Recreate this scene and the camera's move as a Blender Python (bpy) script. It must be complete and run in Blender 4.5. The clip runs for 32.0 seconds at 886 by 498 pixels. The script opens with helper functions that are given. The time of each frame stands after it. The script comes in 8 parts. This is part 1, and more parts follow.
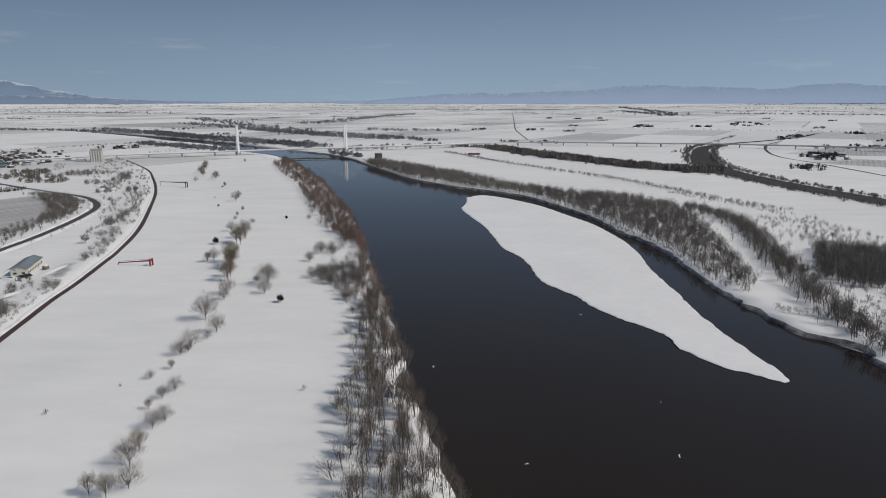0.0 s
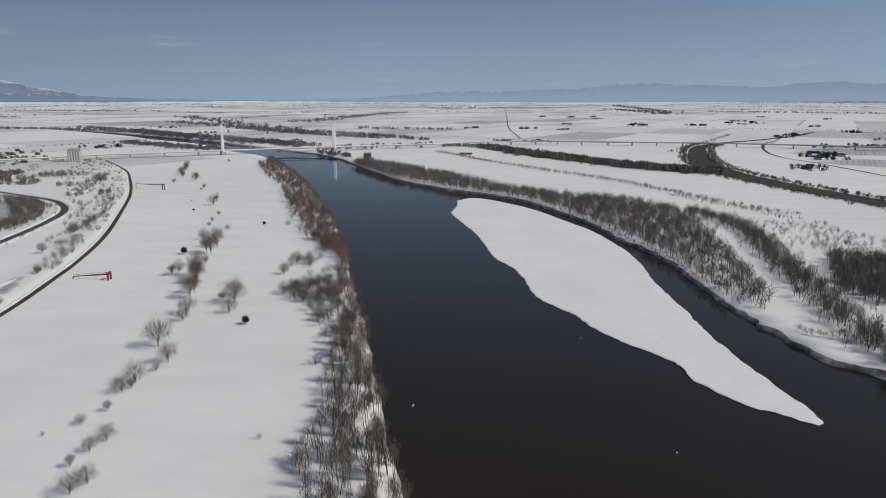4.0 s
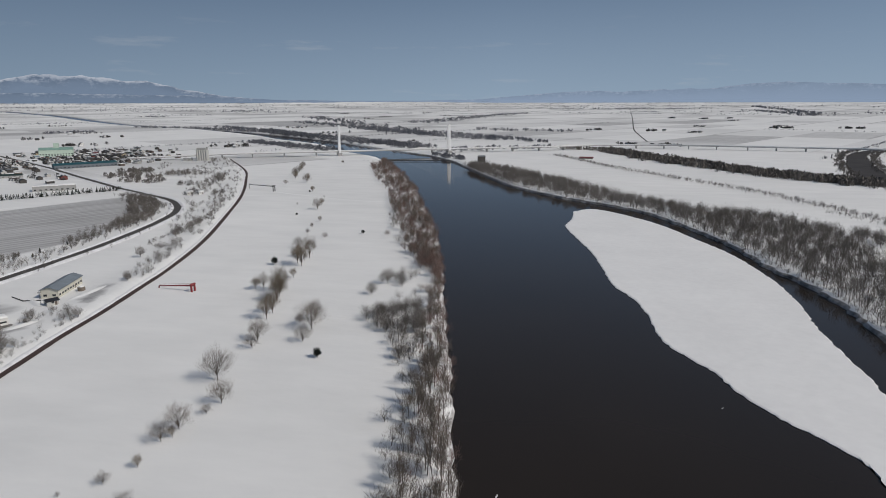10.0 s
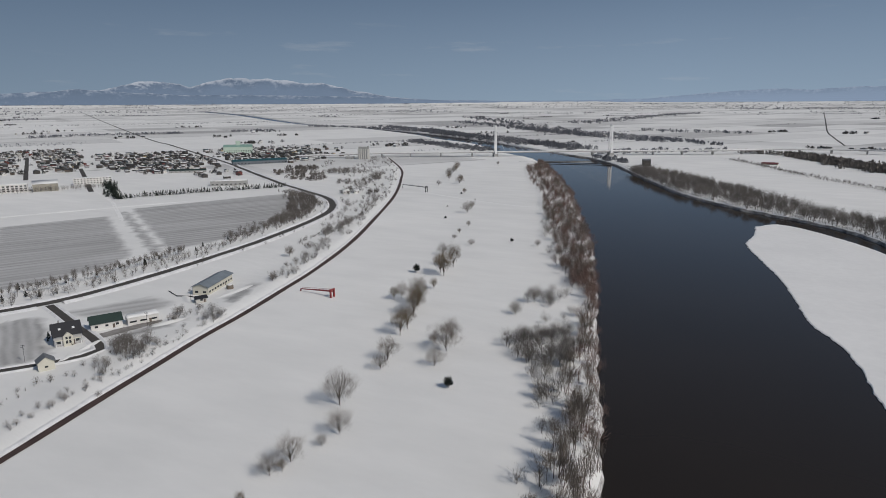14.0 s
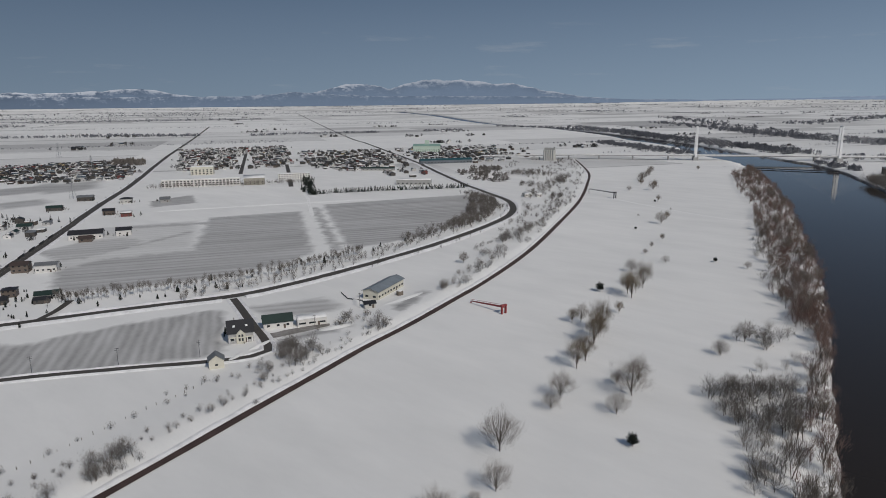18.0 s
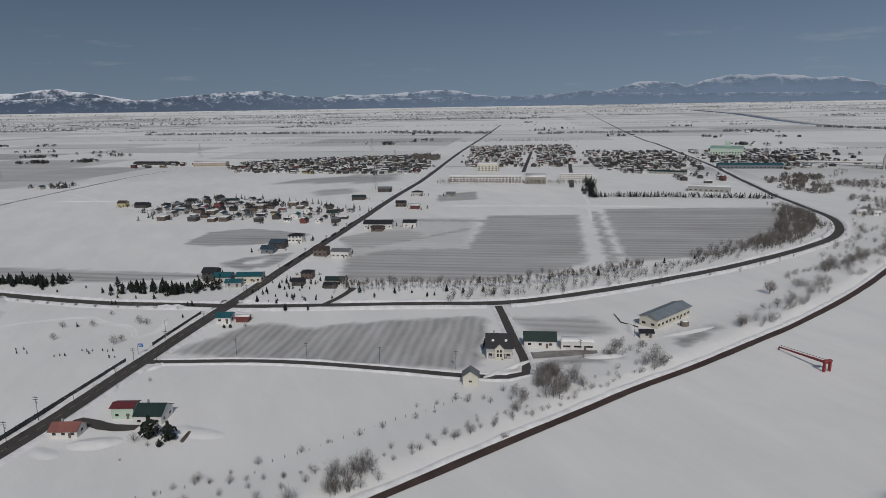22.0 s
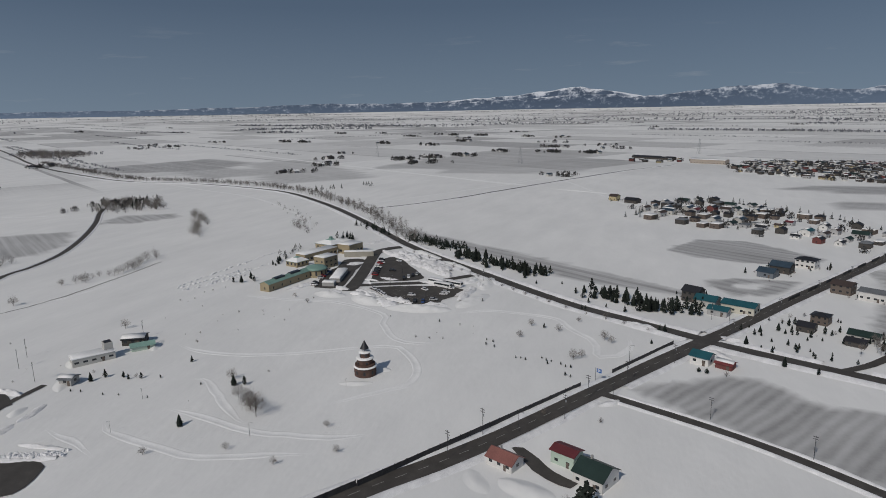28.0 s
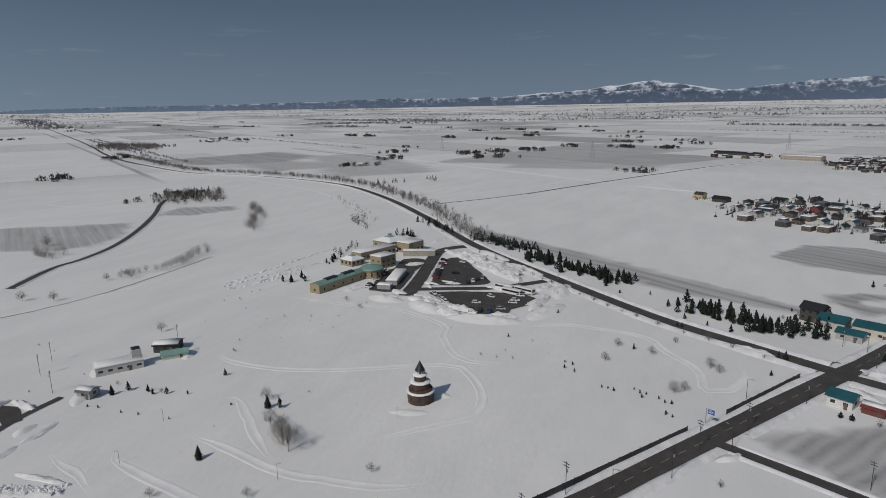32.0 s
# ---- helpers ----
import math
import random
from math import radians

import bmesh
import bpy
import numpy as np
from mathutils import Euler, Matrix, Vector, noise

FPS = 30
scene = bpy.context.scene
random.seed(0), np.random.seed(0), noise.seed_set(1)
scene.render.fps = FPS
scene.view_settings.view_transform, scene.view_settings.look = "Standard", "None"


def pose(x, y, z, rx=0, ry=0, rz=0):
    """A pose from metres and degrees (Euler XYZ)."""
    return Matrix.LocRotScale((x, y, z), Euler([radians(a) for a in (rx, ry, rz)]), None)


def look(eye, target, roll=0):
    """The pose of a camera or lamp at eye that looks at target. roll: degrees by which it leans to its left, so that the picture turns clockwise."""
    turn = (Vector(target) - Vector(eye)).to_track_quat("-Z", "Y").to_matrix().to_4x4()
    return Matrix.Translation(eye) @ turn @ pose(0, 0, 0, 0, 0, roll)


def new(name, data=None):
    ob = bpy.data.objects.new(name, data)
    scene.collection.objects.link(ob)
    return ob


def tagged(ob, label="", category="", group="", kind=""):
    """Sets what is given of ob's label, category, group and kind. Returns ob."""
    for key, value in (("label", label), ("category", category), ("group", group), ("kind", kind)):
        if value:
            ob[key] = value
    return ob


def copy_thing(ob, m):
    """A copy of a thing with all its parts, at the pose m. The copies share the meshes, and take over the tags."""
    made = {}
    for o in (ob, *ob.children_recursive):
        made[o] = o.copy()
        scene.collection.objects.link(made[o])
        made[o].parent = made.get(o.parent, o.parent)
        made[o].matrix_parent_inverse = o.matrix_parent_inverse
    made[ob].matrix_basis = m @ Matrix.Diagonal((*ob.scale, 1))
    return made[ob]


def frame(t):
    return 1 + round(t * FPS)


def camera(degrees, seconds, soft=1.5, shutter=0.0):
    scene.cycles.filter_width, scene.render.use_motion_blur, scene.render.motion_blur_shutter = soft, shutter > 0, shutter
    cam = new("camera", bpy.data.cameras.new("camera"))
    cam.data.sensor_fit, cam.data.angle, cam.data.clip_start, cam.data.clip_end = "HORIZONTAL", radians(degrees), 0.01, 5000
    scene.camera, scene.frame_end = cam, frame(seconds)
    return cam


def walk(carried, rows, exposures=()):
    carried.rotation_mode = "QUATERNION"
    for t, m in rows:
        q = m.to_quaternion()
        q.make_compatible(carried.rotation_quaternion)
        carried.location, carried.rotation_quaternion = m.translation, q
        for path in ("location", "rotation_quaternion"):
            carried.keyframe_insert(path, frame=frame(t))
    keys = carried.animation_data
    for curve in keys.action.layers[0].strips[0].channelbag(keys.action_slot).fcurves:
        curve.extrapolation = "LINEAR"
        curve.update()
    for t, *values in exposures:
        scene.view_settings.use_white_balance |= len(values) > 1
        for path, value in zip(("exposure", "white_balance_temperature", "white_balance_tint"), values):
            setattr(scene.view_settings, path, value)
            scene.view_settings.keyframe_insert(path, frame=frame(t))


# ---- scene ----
cam = camera(69.79, 32.0, soft=0.9)

# seconds, x, y, z, yaw, pitch, roll
ROWS = [
    (0, 0.00, 0.00, 99.86, 0.038, -12.839, -0.065), (0.5, 0.46, 4.33, 99.78, -0.220, -12.854, -0.031), (1, 1.06, 8.36, 99.76, -0.474, -12.866, -0.004),
    (1.5, 1.53, 12.57, 99.76, -0.660, -12.892, -0.006), (2, 2.07, 16.92, 99.79, -0.653, -12.935, -0.015),
    (2.5, 2.70, 21.29, 99.79, -0.630, -12.951, -0.007), (3, 3.32, 25.72, 99.86, -0.597, -12.971, -0.015),
    (3.5, 3.89, 30.10, 100.03, -0.563, -12.993, -0.034), (5.5, 5.91, 46.67, 100.19, -0.567, -13.018, -0.036),
    (6, 6.62, 50.73, 100.25, -0.535, -13.034, -0.045), (6.5, 7.28, 54.93, 100.29, -0.522, -13.021, -0.056),
    (7, 7.80, 59.13, 100.37, -0.117, -13.035, -0.065), (7.5, 8.07, 63.48, 100.53, 1.097, -12.992, 0.002),
    (8, 8.35, 67.84, 100.59, 2.968, -12.997, -0.046), (8.5, 8.56, 72.15, 100.60, 4.832, -12.970, -0.045),
    (9, 8.87, 76.61, 100.57, 6.651, -12.973, -0.074), (9.5, 8.84, 80.96, 100.60, 8.421, -12.955, -0.116),
    (10, 8.51, 85.26, 100.63, 10.107, -12.938, -0.107), (10.5, 8.04, 89.27, 100.75, 11.772, -12.957, -0.154),
    (11, 7.57, 93.29, 100.85, 13.461, -12.961, -0.238), (11.5, 6.80, 97.59, 100.87, 15.128, -12.978, -0.281),
    (12, 5.90, 102.15, 100.83, 16.889, -12.938, -0.256), (12.5, 5.10, 106.62, 100.79, 18.723, -12.929, -0.279),
    (13, 4.05, 110.82, 100.59, 20.475, -12.917, -0.321), (13.5, 2.93, 115.10, 100.38, 22.351, -12.908, -0.259),
    (14, 1.66, 119.13, 100.38, 24.209, -12.896, -0.303), (14.5, 0.31, 122.97, 100.41, 26.080, -12.882, -0.356),
    (16.5, -7.78, 138.33, 99.67, 33.548, -12.824, -0.474), (17, -9.82, 141.80, 99.56, 35.732, -12.812, -0.548),
    (17.5, -12.10, 145.25, 99.54, 38.252, -12.793, -0.620), (18, -14.56, 148.58, 99.45, 40.831, -12.759, -0.630),
    (18.5, -17.06, 151.56, 99.33, 43.520, -12.725, -0.596), (19, -19.84, 154.56, 99.14, 46.239, -12.693, -0.643),
    (19.5, -23.00, 157.62, 98.96, 49.044, -12.657, -0.668), (20, -26.42, 160.71, 98.79, 52.147, -12.614, -0.724),
    (20.5, -29.88, 163.31, 98.78, 55.384, -12.578, -0.790), (21, -33.00, 165.89, 98.93, 58.992, -12.590, -0.858),
    (21.5, -36.58, 168.19, 98.94, 62.444, -12.562, -0.923), (22, -40.84, 170.09, 98.78, 65.984, -12.536, -0.949),
    (22.5, -45.53, 171.68, 98.51, 69.518, -12.514, -0.875), (23, -50.06, 172.89, 98.32, 73.015, -12.478, -0.898),
    (23.5, -54.69, 173.95, 98.17, 76.548, -12.446, -0.946), (24, -59.51, 174.86, 97.96, 80.063, -12.400, -0.960),
    (24.5, -64.37, 175.34, 97.91, 83.593, -12.385, -0.879), (25, -69.14, 175.20, 97.92, 87.029, -12.358, -0.878),
    (25.5, -73.83, 175.11, 97.80, 90.533, -12.316, -0.905), (27.5, -95.20, 172.46, 96.47, 104.856, -12.223, -1.008),
    (28, -100.10, 171.30, 96.38, 108.424, -12.194, -1.062), (28.5, -104.88, 169.54, 96.39, 111.935, -12.160, -1.053),
    (29, -109.82, 167.67, 96.42, 113.814, -12.172, -1.030), (29.5, -114.67, 165.67, 96.41, 114.007, -12.215, -1.010),
    (30, -119.40, 163.47, 96.13, 114.060, -12.239, -0.981), (30.5, -123.90, 161.27, 95.32, 114.107, -12.290, -0.975),
    (31, -128.08, 159.26, 93.95, 114.145, -12.387, -0.949), (31.5, -132.24, 157.48, 92.31, 114.187, -12.427, -0.971),
    (32, -136.60, 155.71, 90.58, 114.242, -12.468, -1.045),
]


def gaze(x, y, z, yaw, pitch, roll):
    a, p = radians(yaw), radians(pitch)
    way = Vector((-math.sin(a) * math.cos(p), math.cos(a) * math.cos(p), math.sin(p)))
    eye = Vector((x, y, z))
    return look(eye, eye + 100 * way, roll)


walk(cam, [(r[0], gaze(*r[1:])) for r in ROWS],
     exposures=[(0.0, 0.16, 6840, 10), (9.0, 0.10, 6840, 10), (13.0, 0.03, 6820, 10), (17.0, -0.07, 6810, 10), (19.0, -0.18, 6800, 10), (23.0, -0.23, 6790, 10), (28.0, -0.24, 6790, 10), (32.0, -0.25, 6790, 10)])

# ---- daylight: late-winter sun from the east-south-east ----
SUN_EL, SUN_AZ = radians(41.0), math.atan2(-0.27, 0.965)
to_sun = Vector((math.cos(SUN_EL) * math.cos(SUN_AZ), math.cos(SUN_EL) * math.sin(SUN_AZ), math.sin(SUN_EL)))
world = bpy.data.worlds.new("sky")
scene.world = world
world.use_nodes = True
wn = world.node_tree.nodes
sky = wn.new("ShaderNodeTexSky")
sky.sky_type, sky.sun_disc = "NISHITA", False
sky.sun_elevation, sky.sun_rotation = SUN_EL, math.pi / 2 - SUN_AZ
sky.air_density, sky.dust_density, sky.ozone_density, sky.altitude = 1.0, 0.6, 2.0, 100
wn["Background"].inputs["Strength"].default_value = 0.053
wl_ = world.node_tree.links
# haze: the lowest sky takes the tone of the air a little higher up
geo_ = wn.new("ShaderNodeTexCoord")
lift = wn.new("ShaderNodeMapping")
lift.inputs["Location"].default_value, lift.inputs["Scale"].default_value = (0, 0, 0.16), (1, 1, 0.9)
wl_.new(geo_.outputs["Generated"], lift.inputs[0])
wl_.new(lift.outputs[0], sky.inputs[0])
split = wn.new("ShaderNodeSeparateXYZ")
wl_.new(geo_.outputs["Generated"], split.inputs[0])
veil = wn.new("ShaderNodeMapRange")
veil.inputs["From Min"].default_value, veil.inputs["From Max"].default_value = -0.02, 0.15
veil.inputs["To Min"].default_value, veil.inputs["To Max"].default_value = 0.5, 0.13
wl_.new(split.outputs["Z"], veil.inputs[0])
tint = wn.new("ShaderNodeMix")
tint.data_type = "RGBA"
tint.inputs[7].default_value = (5.3, 6.9, 9.15, 1)
wl_.new(veil.outputs[0], tint.inputs[0])
wl_.new(sky.outputs[0], tint.inputs[6])
# more haze towards the sun than away from it
lean = wn.new("ShaderNodeVectorMath")
lean.operation = "DOT_PRODUCT"
lean.inputs[1].default_value = (0.996, 0.087, 0)
wl_.new(geo_.outputs["Generated"], lean.inputs[0])
glow = wn.new("ShaderNodeMapRange")
glow.inputs["From Min"].default_value, glow.inputs["From Max"].default_value = -1.0, 0.0
glow.inputs["To Min"].default_value, glow.inputs["To Max"].default_value = 0.73, 1.19
wl_.new(lean.outputs["Value"], glow.inputs[0])
hazy = wn.new("ShaderNodeVectorMath")
hazy.operation = "SCALE"
wl_.new(tint.outputs[2], hazy.inputs[0])
wl_.new(glow.outputs[0], hazy.inputs["Scale"])
# a few thin cloud wisps low over the hills
wisp = wn.new("ShaderNodeTexNoise")
wisp.inputs["Scale"].default_value, wisp.inputs["Detail"].default_value, wisp.inputs["Roughness"].default_value = 1.0, 6.0, 0.6
drawn = wn.new("ShaderNodeMapping")
drawn.inputs["Scale"].default_value = (7, 7, 55)
wl_.new(geo_.outputs["Generated"], drawn.inputs[0])
wl_.new(drawn.outputs[0], wisp.inputs["Vector"])
thin_ = wn.new("ShaderNodeMapRange")
thin_.inputs["From Min"].default_value, thin_.inputs["From Max"].default_value = 0.60, 0.78
thin_.inputs["To Max"].default_value = 0.22
wl_.new(wisp.outputs[0], thin_.inputs[0])
belt_ = wn.new("ShaderNodeMapRange")
belt_.inputs["From Min"].default_value, belt_.inputs["From Max"].default_value = 0.13, 0.09
wl_.new(split.outputs["Z"], belt_.inputs[0])
cover = wn.new("ShaderNodeMath")
cover.operation = "MULTIPLY"
wl_.new(thin_.outputs[0], cover.inputs[0])
wl_.new(belt_.outputs[0], cover.inputs[1])
cloudy = wn.new("ShaderNodeMix")
cloudy.data_type = "RGBA"
cloudy.inputs[7].default_value = (8.6, 8.9, 9.6, 1)
wl_.new(cover.outputs[0], cloudy.inputs[0])
wl_.new(hazy.outputs[0], cloudy.inputs[6])
wl_.new(cloudy.outputs[2], wn["Background"].inputs["Color"])
sun = new("sun", bpy.data.lights.new("sun", "SUN"))
sun.data.energy, sun.data.angle, sun.data.color = 2.4, radians(0.53), (1.0, 0.955, 0.9)
sun.matrix_world = look(to_sun * 400, (0, 0, 0))


# ---- materials ----
def node(nt, kind, **inputs):
    n = nt.nodes.new(kind)
    for key, value in inputs.items():
        n.inputs[key.replace("_", " ")].default_value = value
    return n


def ramp(nt, fac, stops):
    n = nt.nodes.new("ShaderNodeValToRGB")
    el = n.color_ramp.elements
    while len(el) < len(stops):
        el.new(0.5)
    for e, (pos, col) in zip(el, stops):
        e.position, e.color = pos, (*col, 1)
    nt.links.new(fac, n.inputs[0])
    return n.outputs[0]


def noise_of(nt, scale, detail=4.0, rough=0.55, vec=None, stretch=None):
    n = node(nt, "ShaderNodeTexNoise", Scale=scale, Detail=detail, Roughness=rough)
    if vec is None:
        vec = nt.nodes.new("ShaderNodeNewGeometry").outputs["Position"]
    if stretch:
        m = nt.nodes.new("ShaderNodeMapping")
        m.inputs["Scale"].default_value, m.inputs["Rotation"].default_value = stretch[0], (0, 0, stretch[1])
        nt.links.new(vec, m.inputs[0])
        vec = m.outputs[0]
    nt.links.new(vec, n.inputs["Vector"])
    return n.outputs[0]


def math_of(nt, op, a, b):
    n = nt.nodes.new("ShaderNodeMath")
    n.operation = op
    for k, v in enumerate((a, b)):
        if isinstance(v, (int, float)):
            n.inputs[k].default_value = v
        else:
            nt.links.new(v, n.inputs[k])
    return n.outputs[0]


def mix_of(nt, fac, a, b, mode="MIX"):
    n = nt.nodes.new("ShaderNodeMix")
    n.data_type, n.blend_type = "RGBA", mode
    for k, v in ((0, fac), (6, a), (7, b)):
        if isinstance(v, (int, float)):
            n.inputs[k].default_value = v
        elif isinstance(v, tuple):
            n.inputs[k].default_value = (*v, 1)
        else:
            nt.links.new(v, n.inputs[k])
    return n.outputs[2]


def blank(name, rough=0.8, metal=0.0, spec=0.3):
    m = bpy.data.materials.new(name)
    m.use_nodes = True
    b = m.node_tree.nodes["Principled BSDF"]
    b.inputs["Roughness"].default_value, b.inputs["Metallic"].default_value = rough, metal
    b.inputs["Specular IOR Level"].default_value = spec
    return m, m.node_tree, b


def bump_of(nt, b, height, strength, dist):
    n = node(nt, "ShaderNodeBump", Strength=strength, Distance=dist)
    nt.links.new(height, n.inputs["Height"])
    nt.links.new(n.outputs[0], b.inputs["Normal"])


def plain(name, dark, light, scale=1.5, rough=0.8, metal=0.0, spec=0.3, bump=0.0, vary=0.0):
    """A painted or natural surface that wanders between two tones at two scales."""
    m, nt, b = blank(name, rough, metal, spec)
    big = noise_of(nt, scale * 0.25, 3)
    fine = noise_of(nt, scale * 3, 5)
    fac = math_of(nt, "ADD", math_of(nt, "MULTIPLY", big, 0.6), math_of(nt, "MULTIPLY", fine, 0.4))
    col = ramp(nt, fac, [(0.36, dark), (0.64, light)])
    if vary:
        info = nt.nodes.new("ShaderNodeObjectInfo").outputs["Random"]
        f = math_of(nt, "ADD", math_of(nt, "MULTIPLY", info, 2 * vary), 1 - vary)
        c = nt.nodes.new("ShaderNodeVectorMath")
        c.operation = "SCALE"
        nt.links.new(col, c.inputs[0])
        nt.links.new(f, c.inputs["Scale"])
        col = c.outputs[0]
    nt.links.new(col, b.inputs["Base Color"])
    if bump:
        bump_of(nt, b, fine, bump, 0.1)
    return m


# snow cover: deep clean snow, thinning to grey soil and stubble where 'thaw' is high
m_ground, nt, b = blank("snow_cover", 0.75, 0, 0.2)
thaw = nt.nodes.new("ShaderNodeAttribute")
thaw.attribute_name = "thaw"
wind = noise_of(nt, 0.035, 5, 0.6, stretch=((0.5, 1.6, 1), 0.55))
drift = noise_of(nt, 0.006, 4, 0.6)
snow_col = ramp(nt, math_of(nt, "ADD", math_of(nt, "MULTIPLY", wind, 0.5), math_of(nt, "MULTIPLY", drift, 0.5)),
                [(0.3, (0.67, 0.672, 0.662)), (0.5, (0.742, 0.742, 0.73)), (0.7, (0.815, 0.813, 0.797))])


def plan_noise(nt, along_u, along_v, detail=4.0, rough=0.6):
    """Noise stretched along the plots' own directions."""
    pos = nt.nodes.new("ShaderNodeNewGeometry").outputs["Position"]
    mix = nt.nodes.new("ShaderNodeCombineXYZ")
    for k, (way, scale) in enumerate((((-0.848, 0.530, 0), along_u), ((0.530, 0.848, 0), along_v))):
        d = nt.nodes.new("ShaderNodeVectorMath")
        d.operation = "DOT_PRODUCT"
        d.inputs[1].default_value = tuple(scale * w for w in way)
        nt.links.new(pos, d.inputs[0])
        nt.links.new(d.outputs["Value"], mix.inputs[k])
    return noise_of(nt, 1.0, detail, rough, vec=mix.outputs[0])


furrow = plan_noise(nt, 0.42, 0.006, 3, 0.65)
strips = plan_noise(nt, 0.05, 0.004, 2, 0.5)
# soft ribs, four metres apart, across the nearest field
rib_pos = nt.nodes.new("ShaderNodeNewGeometry").outputs["Position"]
rib_dot = nt.nodes.new("ShaderNodeVectorMath")
rib_dot.operation = "DOT_PRODUCT"
rib_dot.inputs[1].default_value = (0.530 * 1.45, 0.848 * 1.45, 0)
nt.links.new(rib_pos, rib_dot.inputs[0])
rib = math_of(nt, "SINE", math_of(nt, "ADD", rib_dot.outputs["Value"], math_of(nt, "MULTIPLY", noise_of(nt, 0.05, 3, 0.5), 5.0)), 0.0)
finger = math_of(nt, "ADD", math_of(nt, "MULTIPLY", rib, 0.06), math_of(nt, "ADD", math_of(nt, "MULTIPLY", plan_noise(nt, 0.03, 0.12, 3, 0.5), 0.45), 0.24))
patch = noise_of(nt, 0.022, 5, 0.6)
kind_ = nt.nodes.new("ShaderNodeAttribute")
kind_.attribute_name = "fingers"
grains = noise_of(nt, 0.6, 4, 0.7)
# wheel ridges eight metres apart along the larger fields
row_dot = nt.nodes.new("ShaderNodeVectorMath")
row_dot.operation = "DOT_PRODUCT"
row_dot.inputs[1].default_value = (-0.848 * 0.78, 0.530 * 0.78, 0)
nt.links.new(rib_pos, row_dot.inputs[0])
ridge = math_of(nt, "SINE", math_of(nt, "ADD", row_dot.outputs["Value"], math_of(nt, "MULTIPLY", noise_of(nt, 0.012, 3, 0.5), 6.0)), 0.0)
ridge = math_of(nt, "MULTIPLY", math_of(nt, "MULTIPLY", ridge, plan_noise(nt, 0.02, 0.02, 3, 0.6)), 0.10)
lined = math_of(nt, "ADD", math_of(nt, "ADD", math_of(nt, "MULTIPLY", furrow, 0.5), math_of(nt, "MULTIPLY", strips, 0.3)), math_of(nt, "MULTIPLY", patch, 0.2))
lined = math_of(nt, "ADD", lined, ridge)
pick_k = nt.nodes.new("ShaderNodeMix")
nt.links.new(kind_.outputs["Fac"], pick_k.inputs[0])
nt.links.new(lined, pick_k.inputs[2])
nt.links.new(finger, pick_k.inputs[3])
t1 = pick_k.outputs[0]
bare_col = ramp(nt, t1, [(0.31, (0.26, 0.258, 0.255)), (0.47, (0.38, 0.378, 0.375)), (0.63, (0.51, 0.51, 0.51))])
# the far plain: a chequer of snowed and half-bare plots with ditches between them
far_w, plan_ = nt.nodes.new("ShaderNodeAttribute"), nt.nodes.new("ShaderNodeAttribute")
far_w.attribute_name, plan_.attribute_name = "far_plots", "plan"


def plots_of(nt, su, sv, seed):
    """Random tone of each plot, and a line along some plot edges."""
    m = nt.nodes.new("ShaderNodeMapping")
    m.inputs["Scale"].default_value, m.inputs["Location"].default_value = (1 / su, 1 / sv, 0), (seed, seed * 0.37, 0)
    nt.links.new(plan_.outputs["Vector"], m.inputs[0])
    cell = nt.nodes.new("ShaderNodeVectorMath")
    cell.operation = "FLOOR"
    nt.links.new(m.outputs[0], cell.inputs[0])
    wn_ = nt.nodes.new("ShaderNodeTexWhiteNoise")
    wn_.noise_dimensions = "2D"
    nt.links.new(cell.outputs[0], wn_.inputs["Vector"])
    part_ = nt.nodes.new("ShaderNodeVectorMath")
    part_.operation = "FRACTION"
    nt.links.new(m.outputs[0], part_.inputs[0])
    xyz = nt.nodes.new("ShaderNodeSeparateXYZ")
    nt.links.new(part_.outputs[0], xyz.inputs[0])
    return wn_.outputs["Value"], xyz


tone_a, frac_a = plots_of(nt, 210, 460, 3.3)
tone_b, frac_b = plots_of(nt, 640, 1150, 7.1)
worn = math_of(nt, "ADD", math_of(nt, "MULTIPLY", tone_a, 0.62), math_of(nt, "MULTIPLY", tone_b, 0.45))
worn = ramp(nt, worn, [(0.30, (0.0, 0.0, 0.0)), (0.62, (0.36, 0.36, 0.36)), (0.95, (0.85, 0.85, 0.85))])
ditch = math_of(nt, "MULTIPLY", math_of(nt, "LESS_THAN", frac_a.outputs["X"], 0.04), math_of(nt, "GREATER_THAN", tone_a, 0.45))
worn = math_of(nt, "MULTIPLY", math_of(nt, "MAXIMUM", worn, ditch), far_w.outputs["Fac"])
thaw_all = math_of(nt, "MAXIMUM", thaw.outputs["Fac"], worn)
mask = math_of(nt, "SUBTRACT", math_of(nt, "ADD", math_of(nt, "MULTIPLY", thaw_all, 1.35), math_of(nt, "MULTIPLY", grains, 0.3)), 0.3)
clamp = nt.nodes.new("ShaderNodeClamp")
nt.links.new(mask, clamp.inputs[0])
nt.links.new(mix_of(nt, clamp.outputs[0], snow_col, bare_col), b.inputs["Base Color"])
lumps = noise_of(nt, 0.10, 5, 0.5, stretch=((0.7, 1.4, 1), 0.55))
fine_lumps = noise_of(nt, 0.42, 5, 0.6, stretch=((0.6, 1.5, 1), 0.7))
bump_of(nt, b, math_of(nt, "ADD", lumps, math_of(nt, "MULTIPLY", fine_lumps, 0.22)), 0.42, 0.8)

